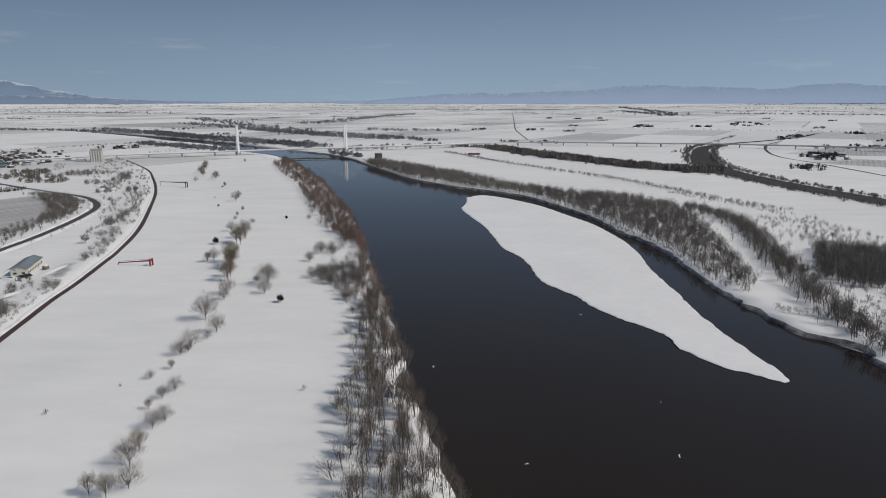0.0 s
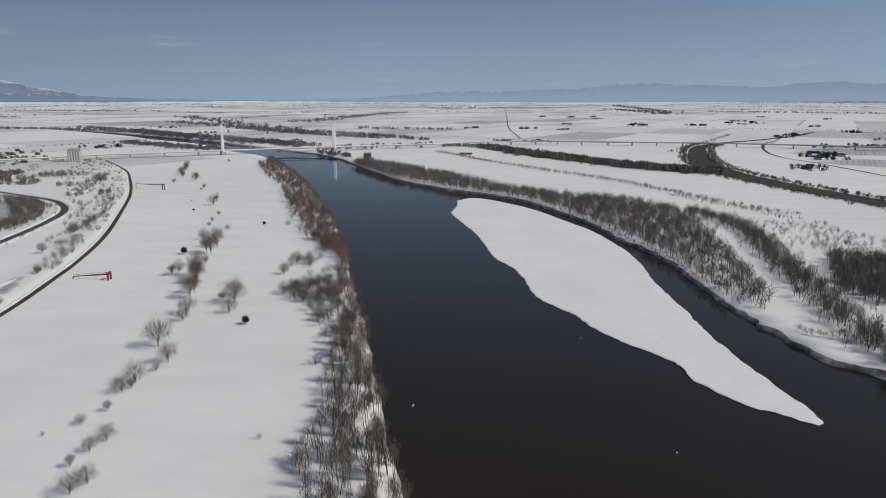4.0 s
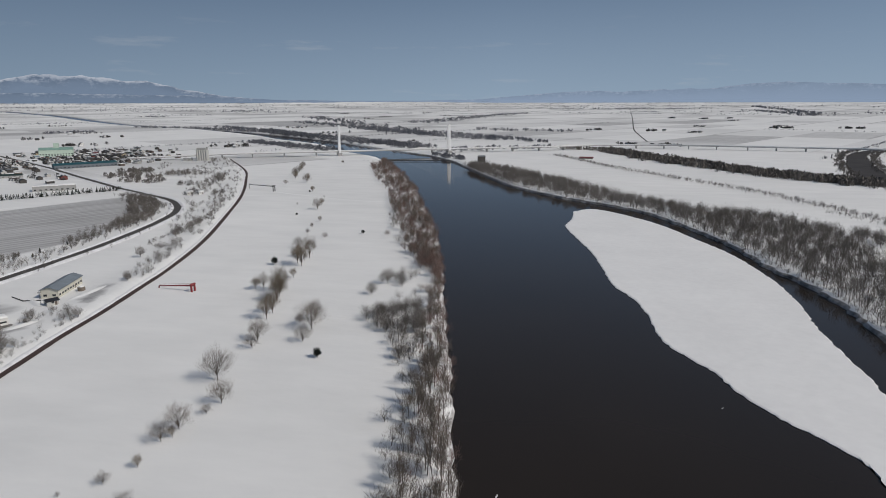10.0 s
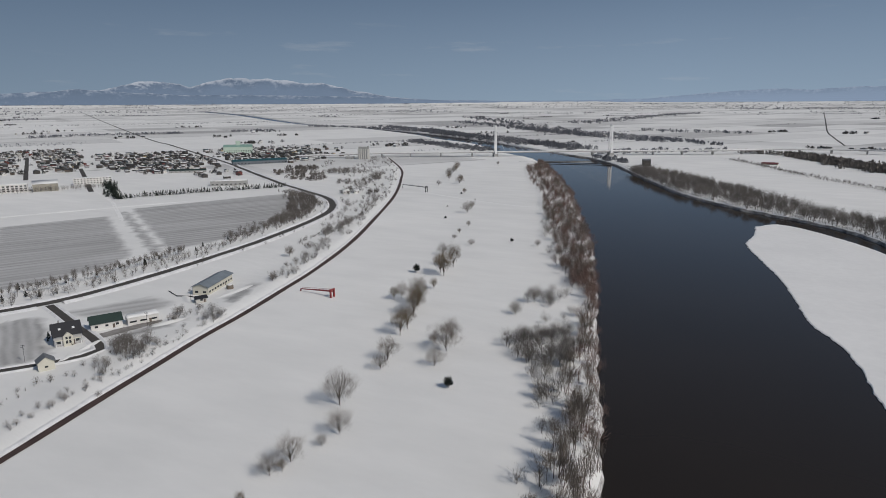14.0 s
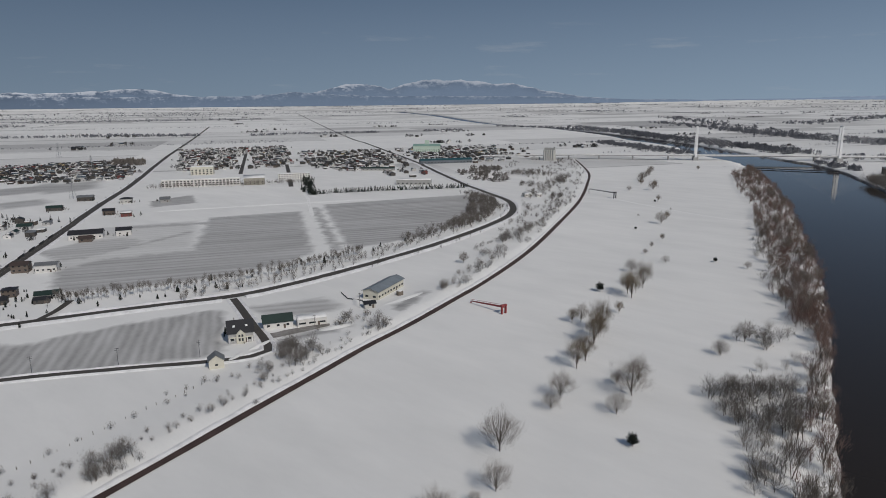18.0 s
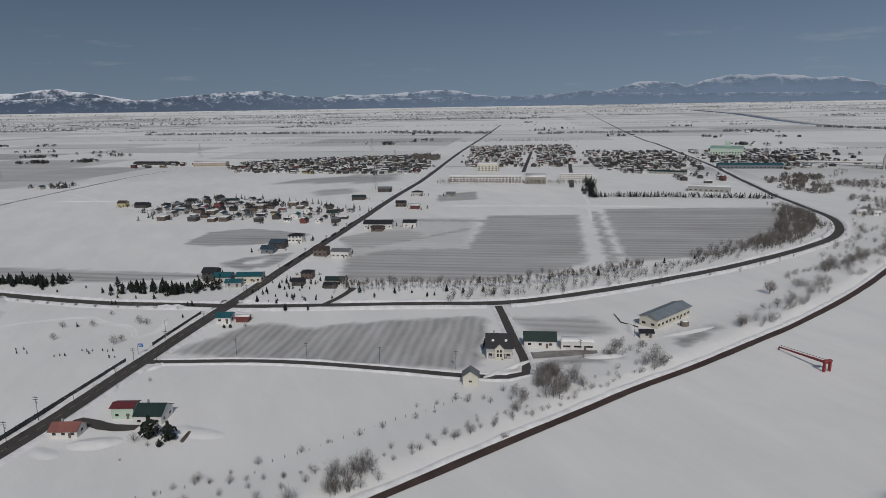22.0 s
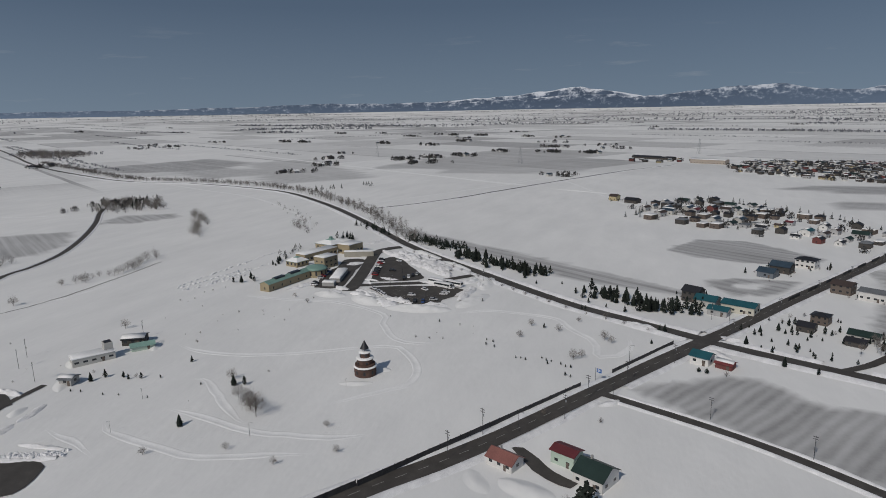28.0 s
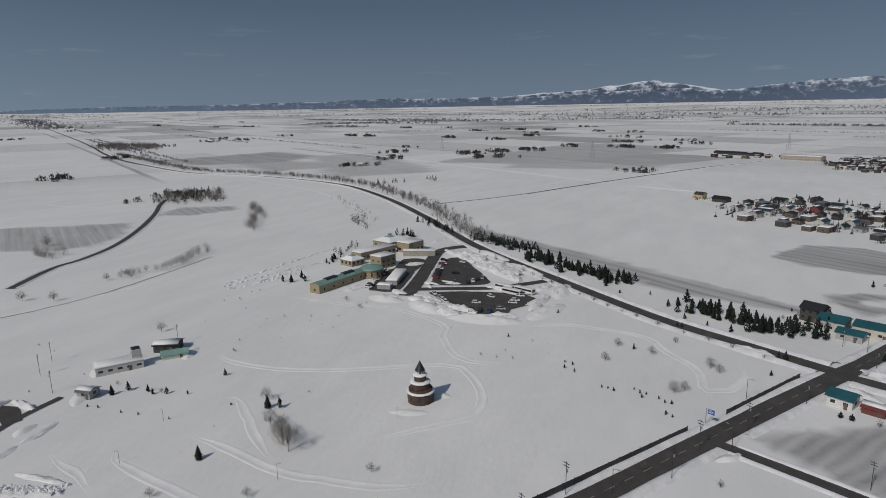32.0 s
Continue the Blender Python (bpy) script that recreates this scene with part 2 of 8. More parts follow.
m_snow = plain("snow", (0.74, 0.74, 0.732), (0.84, 0.84, 0.83), 0.5, 0.75, 0, 0.2, 0.5)
m_pile = plain("ploughed_snow", (0.62, 0.62, 0.63), (0.82, 0.82, 0.825), 1.2, 0.8, 0, 0.2, 0.9)
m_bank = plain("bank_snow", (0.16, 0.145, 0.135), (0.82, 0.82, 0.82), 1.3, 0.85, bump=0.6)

# east bank faces, mottled and darker than the west bank
m_dark_bank = plain("undercut_bank", (0.045, 0.040, 0.037), (0.44, 0.43, 0.42), 0.9, 0.85, bump=0.6)

m_water, nt, b = blank("river_water", 0.06, 0, 0.27)
b.inputs["IOR"].default_value = 1.33
nt.links.new(ramp(nt, noise_of(nt, 0.01, 3), [(0.3, (0.0195, 0.0150, 0.0115)), (0.7, (0.0240, 0.0185, 0.0142))]), b.inputs["Base Color"])
bump_of(nt, b, noise_of(nt, 0.5, 3, 0.5, stretch=((1.4, 0.6, 1), 0.2)), 0.05, 0.06)

m_ice = plain("snowed_ice", (0.72, 0.72, 0.715), (0.79, 0.79, 0.782), 0.08, 0.7, 0, 0.2, 0.15)
m_iceedge = plain("wet_ice", (0.30, 0.32, 0.33), (0.6, 0.62, 0.63), 0.8, 0.4)

m_asphalt, nt, b = blank("wet_asphalt", 0.75, 0, 0.35)
wear = noise_of(nt, 0.18, 5, 0.65)
gr = noise_of(nt, 3.0, 4, 0.7)
nt.links.new(ramp(nt, math_of(nt, "ADD", math_of(nt, "MULTIPLY", wear, 0.7), math_of(nt, "MULTIPLY", gr, 0.3)),
                  [(0.3, (0.046, 0.041, 0.037)), (0.55, (0.072, 0.066, 0.060)), (0.75, (0.115, 0.107, 0.098))]), b.inputs["Base Color"])
m_dike = plain("dike_path", (0.045, 0.03, 0.028), (0.085, 0.058, 0.052), 0.6, 0.85)
m_line = plain("road_paint", (0.14, 0.13, 0.12), (0.42, 0.41, 0.39), 2.0, 0.7)
m_bed = plain("wet_river_bed", (0.026, 0.023, 0.022), (0.060, 0.054, 0.050), 0.12, 0.85)
m_mud = plain("thawed_soil", (0.12, 0.11, 0.10), (0.30, 0.29, 0.28), 0.4, 0.9)

m_bark = plain("grey_bark", (0.075, 0.062, 0.052), (0.135, 0.115, 0.098), 3.0, 0.9, vary=0.25)
m_twig = plain("brown_twigs", (0.115, 0.098, 0.085), (0.195, 0.168, 0.146), 0.4, 0.9, vary=0.25)
m_gold = plain("ochre_twigs", (0.110, 0.086, 0.060), (0.175, 0.140, 0.100), 0.4, 0.9, vary=0.2)
m_willow = plain("red_willow_twigs", (0.128, 0.086, 0.074), (0.215, 0.146, 0.126), 0.12, 0.9)
m_thicket = plain("thicket_twigs", (0.108, 0.098, 0.090), (0.195, 0.178, 0.163), 0.10, 0.9)
# haze of distance put into the wood's base colour as blue-grey
m_hazed_wood = plain("distant_wood", (0.105, 0.112, 0.130), (0.175, 0.182, 0.200), 0.02, 0.95)
m_yard = plain("dark_shelter_trees", (0.030, 0.032, 0.034), (0.085, 0.082, 0.078), 0.05, 0.95)
m_needle = plain("fir_needles", (0.007, 0.011, 0.009), (0.022, 0.030, 0.023), 1.0, 0.85, vary=0.25)

WALLS = {n: plain("wall_" + n, tuple(0.86 * c for c in col), col, 1.2, 0.8, vary=0.06) for n, col in {
    "white": (0.66, 0.65, 0.63), "cream": (0.60, 0.58, 0.50), "grey": (0.42, 0.42, 0.42), "brown": (0.13, 0.105, 0.09),
    "dark": (0.07, 0.065, 0.06), "mint": (0.46, 0.56, 0.48), "tan": (0.33, 0.275, 0.18), "yellow": (0.46, 0.39, 0.24),
    "red": (0.17, 0.06, 0.055), "pale": (0.48, 0.475, 0.45), "sand": (0.36, 0.34, 0.29), "blue": (0.15, 0.17, 0.19),
    "peach": (0.38, 0.33, 0.28), "concrete": (0.36, 0.36, 0.35)}.items()}
ROOFS = {n: plain("roof_" + n, tuple(0.7 * c for c in col), col, 0.8, 0.5, 0, 0.4, vary=0.08) for n, col in {
    "black": (0.028, 0.028, 0.032), "green": (0.022, 0.042, 0.036), "teal": (0.018, 0.095, 0.115), "red": (0.20, 0.05, 0.05),
    "rust": (0.24, 0.10, 0.085), "blue": (0.04, 0.065, 0.09), "grey": (0.16, 0.17, 0.18), "slate": (0.19, 0.22, 0.245), "verdigris": (0.22, 0.36, 0.31),
    "brown": (0.075, 0.055, 0.048), "maroon": (0.15, 0.035, 0.04)}.items()}
ROOFS["snow"] = m_snow
m_glass = plain("window_glass", (0.015, 0.018, 0.022), (0.05, 0.055, 0.06), 0.5, 0.08, 0, 0.5)
m_wood = plain("weathered_wood", (0.11, 0.09, 0.075), (0.20, 0.17, 0.14), 2, 0.85)
m_steel = plain("galvanised_steel", (0.30, 0.31, 0.32), (0.42, 0.43, 0.44), 2, 0.5, 0.6)
m_darksteel = plain("dark_steel", (0.035, 0.035, 0.038), (0.075, 0.075, 0.078), 1.5, 0.6, 0.2)
m_redpaint = plain("red_gate_paint", (0.22, 0.035, 0.04), (0.32, 0.06, 0.06), 0.8, 0.5)
m_white = plain("white_paint", (0.72, 0.72, 0.72), (0.82, 0.82, 0.82), 0.5, 0.5)
m_concrete = plain("concrete", (0.27, 0.27, 0.265), (0.40, 0.40, 0.39), 0.5, 0.85)
m_brick = plain("brown_brick", (0.055, 0.034, 0.028), (0.125, 0.075, 0.058), 2.0, 0.85, bump=0.3)
m_rubber = plain("tyre_rubber", (0.015, 0.015, 0.015), (0.03, 0.03, 0.03), 3, 0.8)
m_signblue = plain("sign_blue", (0.02, 0.10, 0.32), (0.03, 0.14, 0.40), 2, 0.5)
CARS = {n: plain("paint_" + n, tuple(0.9 * c for c in col), col, 1, 0.25, 0, 0.5) for n, col in {
    "white": (0.78, 0.78, 0.78), "black": (0.02, 0.02, 0.022), "silver": (0.42, 0.43, 0.44), "red": (0.30, 0.03, 0.03), "blue": (0.04, 0.08, 0.2)}.items()}

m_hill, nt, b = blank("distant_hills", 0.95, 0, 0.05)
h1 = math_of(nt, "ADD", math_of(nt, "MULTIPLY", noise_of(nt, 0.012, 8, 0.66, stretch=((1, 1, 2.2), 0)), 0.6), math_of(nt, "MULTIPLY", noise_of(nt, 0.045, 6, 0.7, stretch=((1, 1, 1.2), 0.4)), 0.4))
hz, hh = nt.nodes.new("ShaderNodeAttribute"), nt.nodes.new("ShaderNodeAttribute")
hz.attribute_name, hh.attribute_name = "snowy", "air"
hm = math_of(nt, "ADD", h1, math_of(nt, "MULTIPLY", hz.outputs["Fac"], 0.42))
# some blue haze is also mixed into the bare slopes' base colour
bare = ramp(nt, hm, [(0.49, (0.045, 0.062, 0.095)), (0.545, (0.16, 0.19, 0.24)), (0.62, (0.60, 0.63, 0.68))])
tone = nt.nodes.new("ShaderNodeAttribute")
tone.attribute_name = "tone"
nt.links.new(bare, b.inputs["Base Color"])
# distance haze painted as surface glow: hills fade towards the low sky's tone
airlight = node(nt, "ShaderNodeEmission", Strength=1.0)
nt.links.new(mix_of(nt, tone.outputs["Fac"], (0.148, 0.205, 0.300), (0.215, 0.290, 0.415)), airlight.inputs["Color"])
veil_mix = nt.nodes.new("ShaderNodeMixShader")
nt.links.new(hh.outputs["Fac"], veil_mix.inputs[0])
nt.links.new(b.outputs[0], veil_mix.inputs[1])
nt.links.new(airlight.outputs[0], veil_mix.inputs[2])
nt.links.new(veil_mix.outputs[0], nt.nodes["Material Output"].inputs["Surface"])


# ---- the lie of the land ----
CX, CY, NEAR, EDGE, EYE = -50.0, 110.0, 1600.0, 4690.0, 98.0
CLIMB = 0.0068  # how far the plain climbs towards the hills, as a slope


def climb(far):
    return CLIMB * (1 - np.exp(-np.maximum(np.asarray(far, float) - 2200, 0) / 7000))


def fold(x, y):
    """Draws ground past NEAR in towards EDGE and lifts it, so that it keeps its bearing and its dip below the horizon."""
    x, y = np.asarray(x, float), np.asarray(y, float)
    dx, dy = x - CX, y - CY
    far = np.maximum(np.hypot(dx, dy), 1e-6)
    span = EDGE - NEAR
    r = np.where(far > NEAR, NEAR + span * (1 - np.exp(-np.maximum(far - NEAR, 0) / span)), far)
    s = r / far
    return CX + dx * s, CY + dy * s, EYE * (1 - s) + r * climb(far), s


def unfold(x, y):
    x, y = np.asarray(x, float), np.asarray(y, float)
    dx, dy = x - CX, y - CY
    r = np.maximum(np.hypot(dx, dy), 1e-6)
    span = EDGE - NEAR
    far = np.where(r > NEAR, NEAR - span * np.log(np.maximum(1 - (np.minimum(r, EDGE - 1) - NEAR) / span, 1e-9)), r)
    s = far / r
    return CX + dx * s, CY + dy * s


def settle(pts):
    """Places taken on a level plain, moved outwards to where the climbing plain meets the same sight line."""
    reach = np.geomspace(500, 60000, 4000)
    dip = EYE / reach - climb(reach)
    out = []
    for x, y in pts:
        dx, dy = x - CX, y - CY
        far = math.hypot(dx, dy)
        k = min(float(np.interp(-EYE / far, -dip, reach)) / far, 24000 / far) if far > 2200 else 1.0
        out.append((CX + dx * k, CY + dy * k))
    return out


def smooth(pts, step=6.0, jitter=0.0, seed=1):
    """A Catmull-Rom line through the points, in even steps."""
    rng = np.random.default_rng(seed)
    p = np.array(pts, float)
    q = np.vstack([2 * p[0] - p[1], p, 2 * p[-1] - p[-2]])
    out = []
    for k in range(len(p) - 1):
        a, b, c, d = q[k:k + 4]
        n = max(1, int(np.hypot(*(c - b)) / step))
        for u in np.arange(n) / n:
            out.append(0.5 * (2 * b + (c - a) * u + (2 * a - 5 * b + 4 * c - d) * u * u + (3 * b - a - 3 * c + d) * u ** 3))
    out.append(p[-1])
    out = np.array(out)
    if jitter:
        out = out + rng.normal(0, jitter, out.shape)
    return out


def normals(line):
    """Unit normals to the left of a line's run."""
    d = np.gradient(line, axis=0)
    d /= np.maximum(np.linalg.norm(d, axis=1, keepdims=True), 1e-9)
    return np.stack([-d[:, 1], d[:, 0]], 1)


def inside(px, py, poly):
    poly = np.asarray(poly, float)
    hit = np.zeros(np.shape(px), bool)
    for (ax, ay), (bx, by) in zip(poly, np.roll(poly, -1, 0)):
        if ay == by:
            continue
        cut = ((ay > py) != (by > py)) & (px < (bx - ax) * (py - ay) / (by - ay) + ax)
        hit ^= cut
    return hit


def near_line(px, py, line, closed=False):
    """Distance to a line, and on which side (left positive)."""
    px, py = np.asarray(px, float), np.asarray(py, float)
    line = np.asarray(line, float)
    best, side = np.full(px.shape, 1e9), np.ones(px.shape)
    ends = np.roll(line, -1, 0) if closed else line[1:]
    for (ax, ay), (bx, by) in zip(line, ends):
        dx, dy = bx - ax, by - ay
        u = np.clip(((px - ax) * dx + (py - ay) * dy) / (dx * dx + dy * dy + 1e-9), 0, 1)
        d = np.hypot(px - ax - u * dx, py - ay - u * dy)
        closer = d < best
        best = np.where(closer, d, best)
        side = np.where(closer, np.sign(dx * (py - ay) - dy * (px - ax) + 1e-12), side)
    return best, side


# river banks, upstream to the north-west
LEFT_BANK = [(60, -600), (40, -100), (20, 80), (3.4, 151), (-1.8, 173), (-8.4, 204), (-14.0, 230), (-21.3, 274), (-29.6, 316), (-41, 372),
             (-53, 431), (-68, 505), (-85, 579), (-108, 660), (-135, 754), (-162, 845), (-209, 981), (-262, 1120), (-310, 1225),
             (-345, 1290), (-390, 1346), (-468, 1436), (-566, 1606), (-669, 1725), (-787, 1836), (-1016, 2103), (-1450, 2480),
             (-1830, 2690), (-2376, 3120), (-3849, 4420), (-5489, 5660)]
RIGHT_BANK = [(260, -600), (220, -100), (180, 150), (172, 230), (176, 247), (174, 258), (166, 264), (158, 274), (156, 302), (153, 325),
              (152, 371), (154, 398), (153, 448), (143, 499), (137, 549), (127, 600), (113, 644), (93, 702), (66, 738), (34, 770), (-8, 820),
              (-51, 890), (-80, 962), (-115, 1050), (-144, 1130), (-170, 1200), (-200, 1260), (-240, 1330), (-273, 1362), (-341, 1450),
              (-441, 1575), (-580, 1765), (-690, 1880), (-887, 2080), (-1076, 2250), (-1468, 2560), (-1838, 2760), (-2376, 3220),
              (-3849, 4560), (-5489, 5850)]
DIKE = [(-144, 52), (-165, 130), (-180, 201), (-186, 229), (-192, 256), (-199, 290), (-205, 318), (-210, 350), (-218, 390), (-228, 436), (-250, 512),
        (-290, 621), (-339, 745), (-400, 875), (-468, 1005), (-592, 1189)]
left_bank, right_bank = smooth(LEFT_BANK, 6, 0.6, 2), smooth(RIGHT_BANK, 5, 0.9, 3)
dike_line = smooth(DIKE, 5)


def rise(x, y):
    """Small swells of the snow field, and the flood dike's low shoulder."""
    x, y = np.asarray(x, float), np.asarray(y, float)
    z = 0.14 * np.sin(x / 31 + 1.3 * np.sin(y / 57)) + 0.12 * np.sin(y / 43 + x / 71) + 0.08 * np.sin(x / 17 - y / 23)
    d, side = near_line(x, y, dike_line[::3])
    d = d * side
    up = np.clip((d - 2.0) / 7, 0, 1)
    down = np.clip((d - 10) / 26, 0, 1)
    return z * np.clip((np.abs(d) + 10) / 40, 0.2, 1) + 1.7 * up * up * (3 - 2 * up) * (1 - 0.75 * down * down * (3 - 2 * down))


def at(x, y, h=0.0):
    """A place on the ground, with what the fold makes of it; and the fold's scale there."""
    fx, fy, fz, s = fold(x, y)
    near = np.clip((NEAR - np.hypot(np.asarray(x) - CX, np.asarray(y) - CY)) / 300, 0, 1)
    return np.stack([fx, fy, fz + rise(x, y) * near + h * s], -1), s


# ---- making meshes ----
def mesh(name, verts, faces, mats, index=None, shade=False):
    me = bpy.data.meshes.new(name)
    me.from_pydata([tuple(map(float, v)) for v in verts], [], [tuple(map(int, f)) for f in faces])
    for m in (mats if isinstance(mats, (list, tuple)) else [mats]):
        me.materials.append(m)
    if index is not None:
        me.polygons.foreach_set("material_index", np.asarray(index, np.int32))
    if shade:
        me.shade_smooth()
    me.update()
    return me


def quick(name, verts, tris, mats, index=None):
    """A large triangle mesh from arrays."""
    verts, tris = np.asarray(verts, np.float32), np.asarray(tris, np.int32)
    me = bpy.data.meshes.new(name)
    me.vertices.add(len(verts))
    me.vertices.foreach_set("co", verts.ravel())
    me.loops.add(tris.size)
    me.loops.foreach_set("vertex_index", tris.ravel())
    me.polygons.add(len(tris))
    me.polygons.foreach_set("loop_start", np.arange(0, tris.size, 3, dtype=np.int32))
    me.polygons.foreach_set("loop_total", np.full(len(tris), 3, np.int32))
    for m in (mats if isinstance(mats, (list, tuple)) else [mats]):
        me.materials.append(m)
    if index is not None:
        me.polygons.foreach_set("material_index", np.asarray(index, np.int32))
    me.update(calc_edges=True)
    me.validate()
    return me


class Shape:
    """Verts and faces of one mesh, put together from simple solids."""

    def __init__(self):
        self.v, self.f = [], []

    def add(self, verts, faces):
        n = len(self.v)
        self.v += [tuple(v) for v in verts]
        self.f += [tuple(n + k for k in f) for f in faces]
        return self

    def box(self, x0, y0, z0, x1, y1, z1, chamfer=0.0):
        if not chamfer:
            v = [(x, y, z) for z in (z0, z1) for y in (y0, y1) for x in (x0, x1)]
            return self.add(v, [(0, 2, 3, 1), (4, 5, 7, 6), (0, 1, 5, 4), (2, 6, 7, 3), (0, 4, 6, 2), (1, 3, 7, 5)])
        c = chamfer
        ring = lambda i: [(x0 + i, y0 + c, 0), (x0 + c, y0 + i, 0), (x1 - c, y0 + i, 0), (x1 - i, y0 + c, 0), (x1 - i, y1 - c, 0), (x1 - c, y1 - i, 0), (x0 + c, y1 - i, 0), (x0 + i, y1 - c, 0)]
        rows = [(z0, 0), (z1 - c, 0), (z1, c)]
        v = [(x, y, z) for z, i in rows for x, y, _ in ring(i)]
        f = [(a * 8 + k, a * 8 + (k + 1) % 8, a * 8 + 8 + (k + 1) % 8, a * 8 + 8 + k) for a in range(2) for k in range(8)]
        return self.add(v, f + [tuple(range(16, 24)), tuple(range(7, -1, -1))])

    def tube(self, a, b, r0, r1=None, sides=6):
        a, b = Vector(a), Vector(b)
        r1 = r0 if r1 is None else r1
        q = (b - a).to_track_quat("Z", "Y")
        v = []
        for p, r in ((a, r0), (b, r1)):
            v += [p + q @ Vector((r * math.cos(2 * math.pi * k / sides), r * math.sin(2 * math.pi * k / sides), 0)) for k in range(sides)]
        f = [(k, (k + 1) % sides, sides + (k + 1) % sides, sides + k) for k in range(sides)]
        return self.add(v, f + [tuple(range(sides - 1, -1, -1)), tuple(range(sides, 2 * sides))])

    def lathe(self, rows, sides=24, x=0.0, y=0.0):
        v = [(x + r * math.cos(2 * math.pi * k / sides), y + r * math.sin(2 * math.pi * k / sides), z) for r, z in rows for k in range(sides)]
        f = [(i * sides + k, i * sides + (k + 1) % sides, (i + 1) * sides + (k + 1) % sides, (i + 1) * sides + k) for i in range(len(rows) - 1) for k in range(sides)]
        return self.add(v, f + [tuple(range(sides - 1, -1, -1)), tuple((len(rows) - 1) * sides + k for k in range(sides))])

    def prism(self, outline, y0, y1):
        """An outline in x and z, drawn out along y."""
        n = len(outline)
        v = [(x, y0, z) for x, z in outline] + [(x, y1, z) for x, z in outline]
        f = [(k, (k + 1) % n, n + (k + 1) % n, n + k) for k in range(n)]
        return self.add(v, f + [tuple(range(n - 1, -1, -1)), tuple(range(n, 2 * n))])

    def mesh(self, name, mat, shade=False):
        me = mesh(name, self.v, self.f, mat, shade=shade)
        bm = bmesh.new()
        bm.from_mesh(me)
        bmesh.ops.recalc_face_normals(bm, faces=bm.faces)
        bm.to_mesh(me)
        bm.free()
        return me


def part(name, shape, mat, parent, label="", shade=False):
    me = shape.mesh(name, mat, shade) if isinstance(shape, Shape) else shape
    ob = new(name, me)
    ob.parent = parent
    return tagged(ob, label)


def thing(name, label, category, group="", kind="", data=None):
    return tagged(new(name, data), label, category, group, kind)


def put(ob, x, y, turn=0.0, h=0.0, scale=1.0):
    p, s = at(x, y, h)
    ob.matrix_basis = pose(*p, 0, 0, turn) @ Matrix.Scale(scale * float(s), 4)
    return ob


def copies(ob, places):
    """More of a thing: rows of x, y, turn, scale."""
    for x, y, turn, scale in places:
        p, s = at(x, y)
        c = copy_thing(ob, pose(*p, 0, 0, turn))
        c.scale = (scale * float(s),) * 3
    return ob


def ribbon(line, half, h, name, mat, label, category, kind="structure", lanes=2):
    """A strip that lies along a line, following the ground."""
    n = normals(line)
    wid = half if np.ndim(half) else np.full(len(line), half)
    cols = [at(*(line + n * (wid * u)[:, None]).T, h)[0] for u in np.linspace(-1, 1, lanes + 1)]
    v = np.concatenate(cols)
    k, m = len(line), lanes + 1
    f = [(c * k + i, c * k + i + 1, (c + 1) * k + i + 1, (c + 1) * k + i) for c in range(lanes) for i in range(k - 1)]
    return tagged(new(name, mesh(name, v, [g[::-1] for g in f], mat)), label, category, "", kind)


def sheet(poly, h, name, mat, label, category, kind="structure"):
    """A flat patch of ground inside an outline."""
    p = smooth(list(poly) + [poly[0]], 3.0, 0.25, len(poly))[:-1]
    v = at(p[:, 0], p[:, 1], h)[0]
    return tagged(new(name, mesh(name, v, [range(len(v))], mat)), label, category, "", kind)


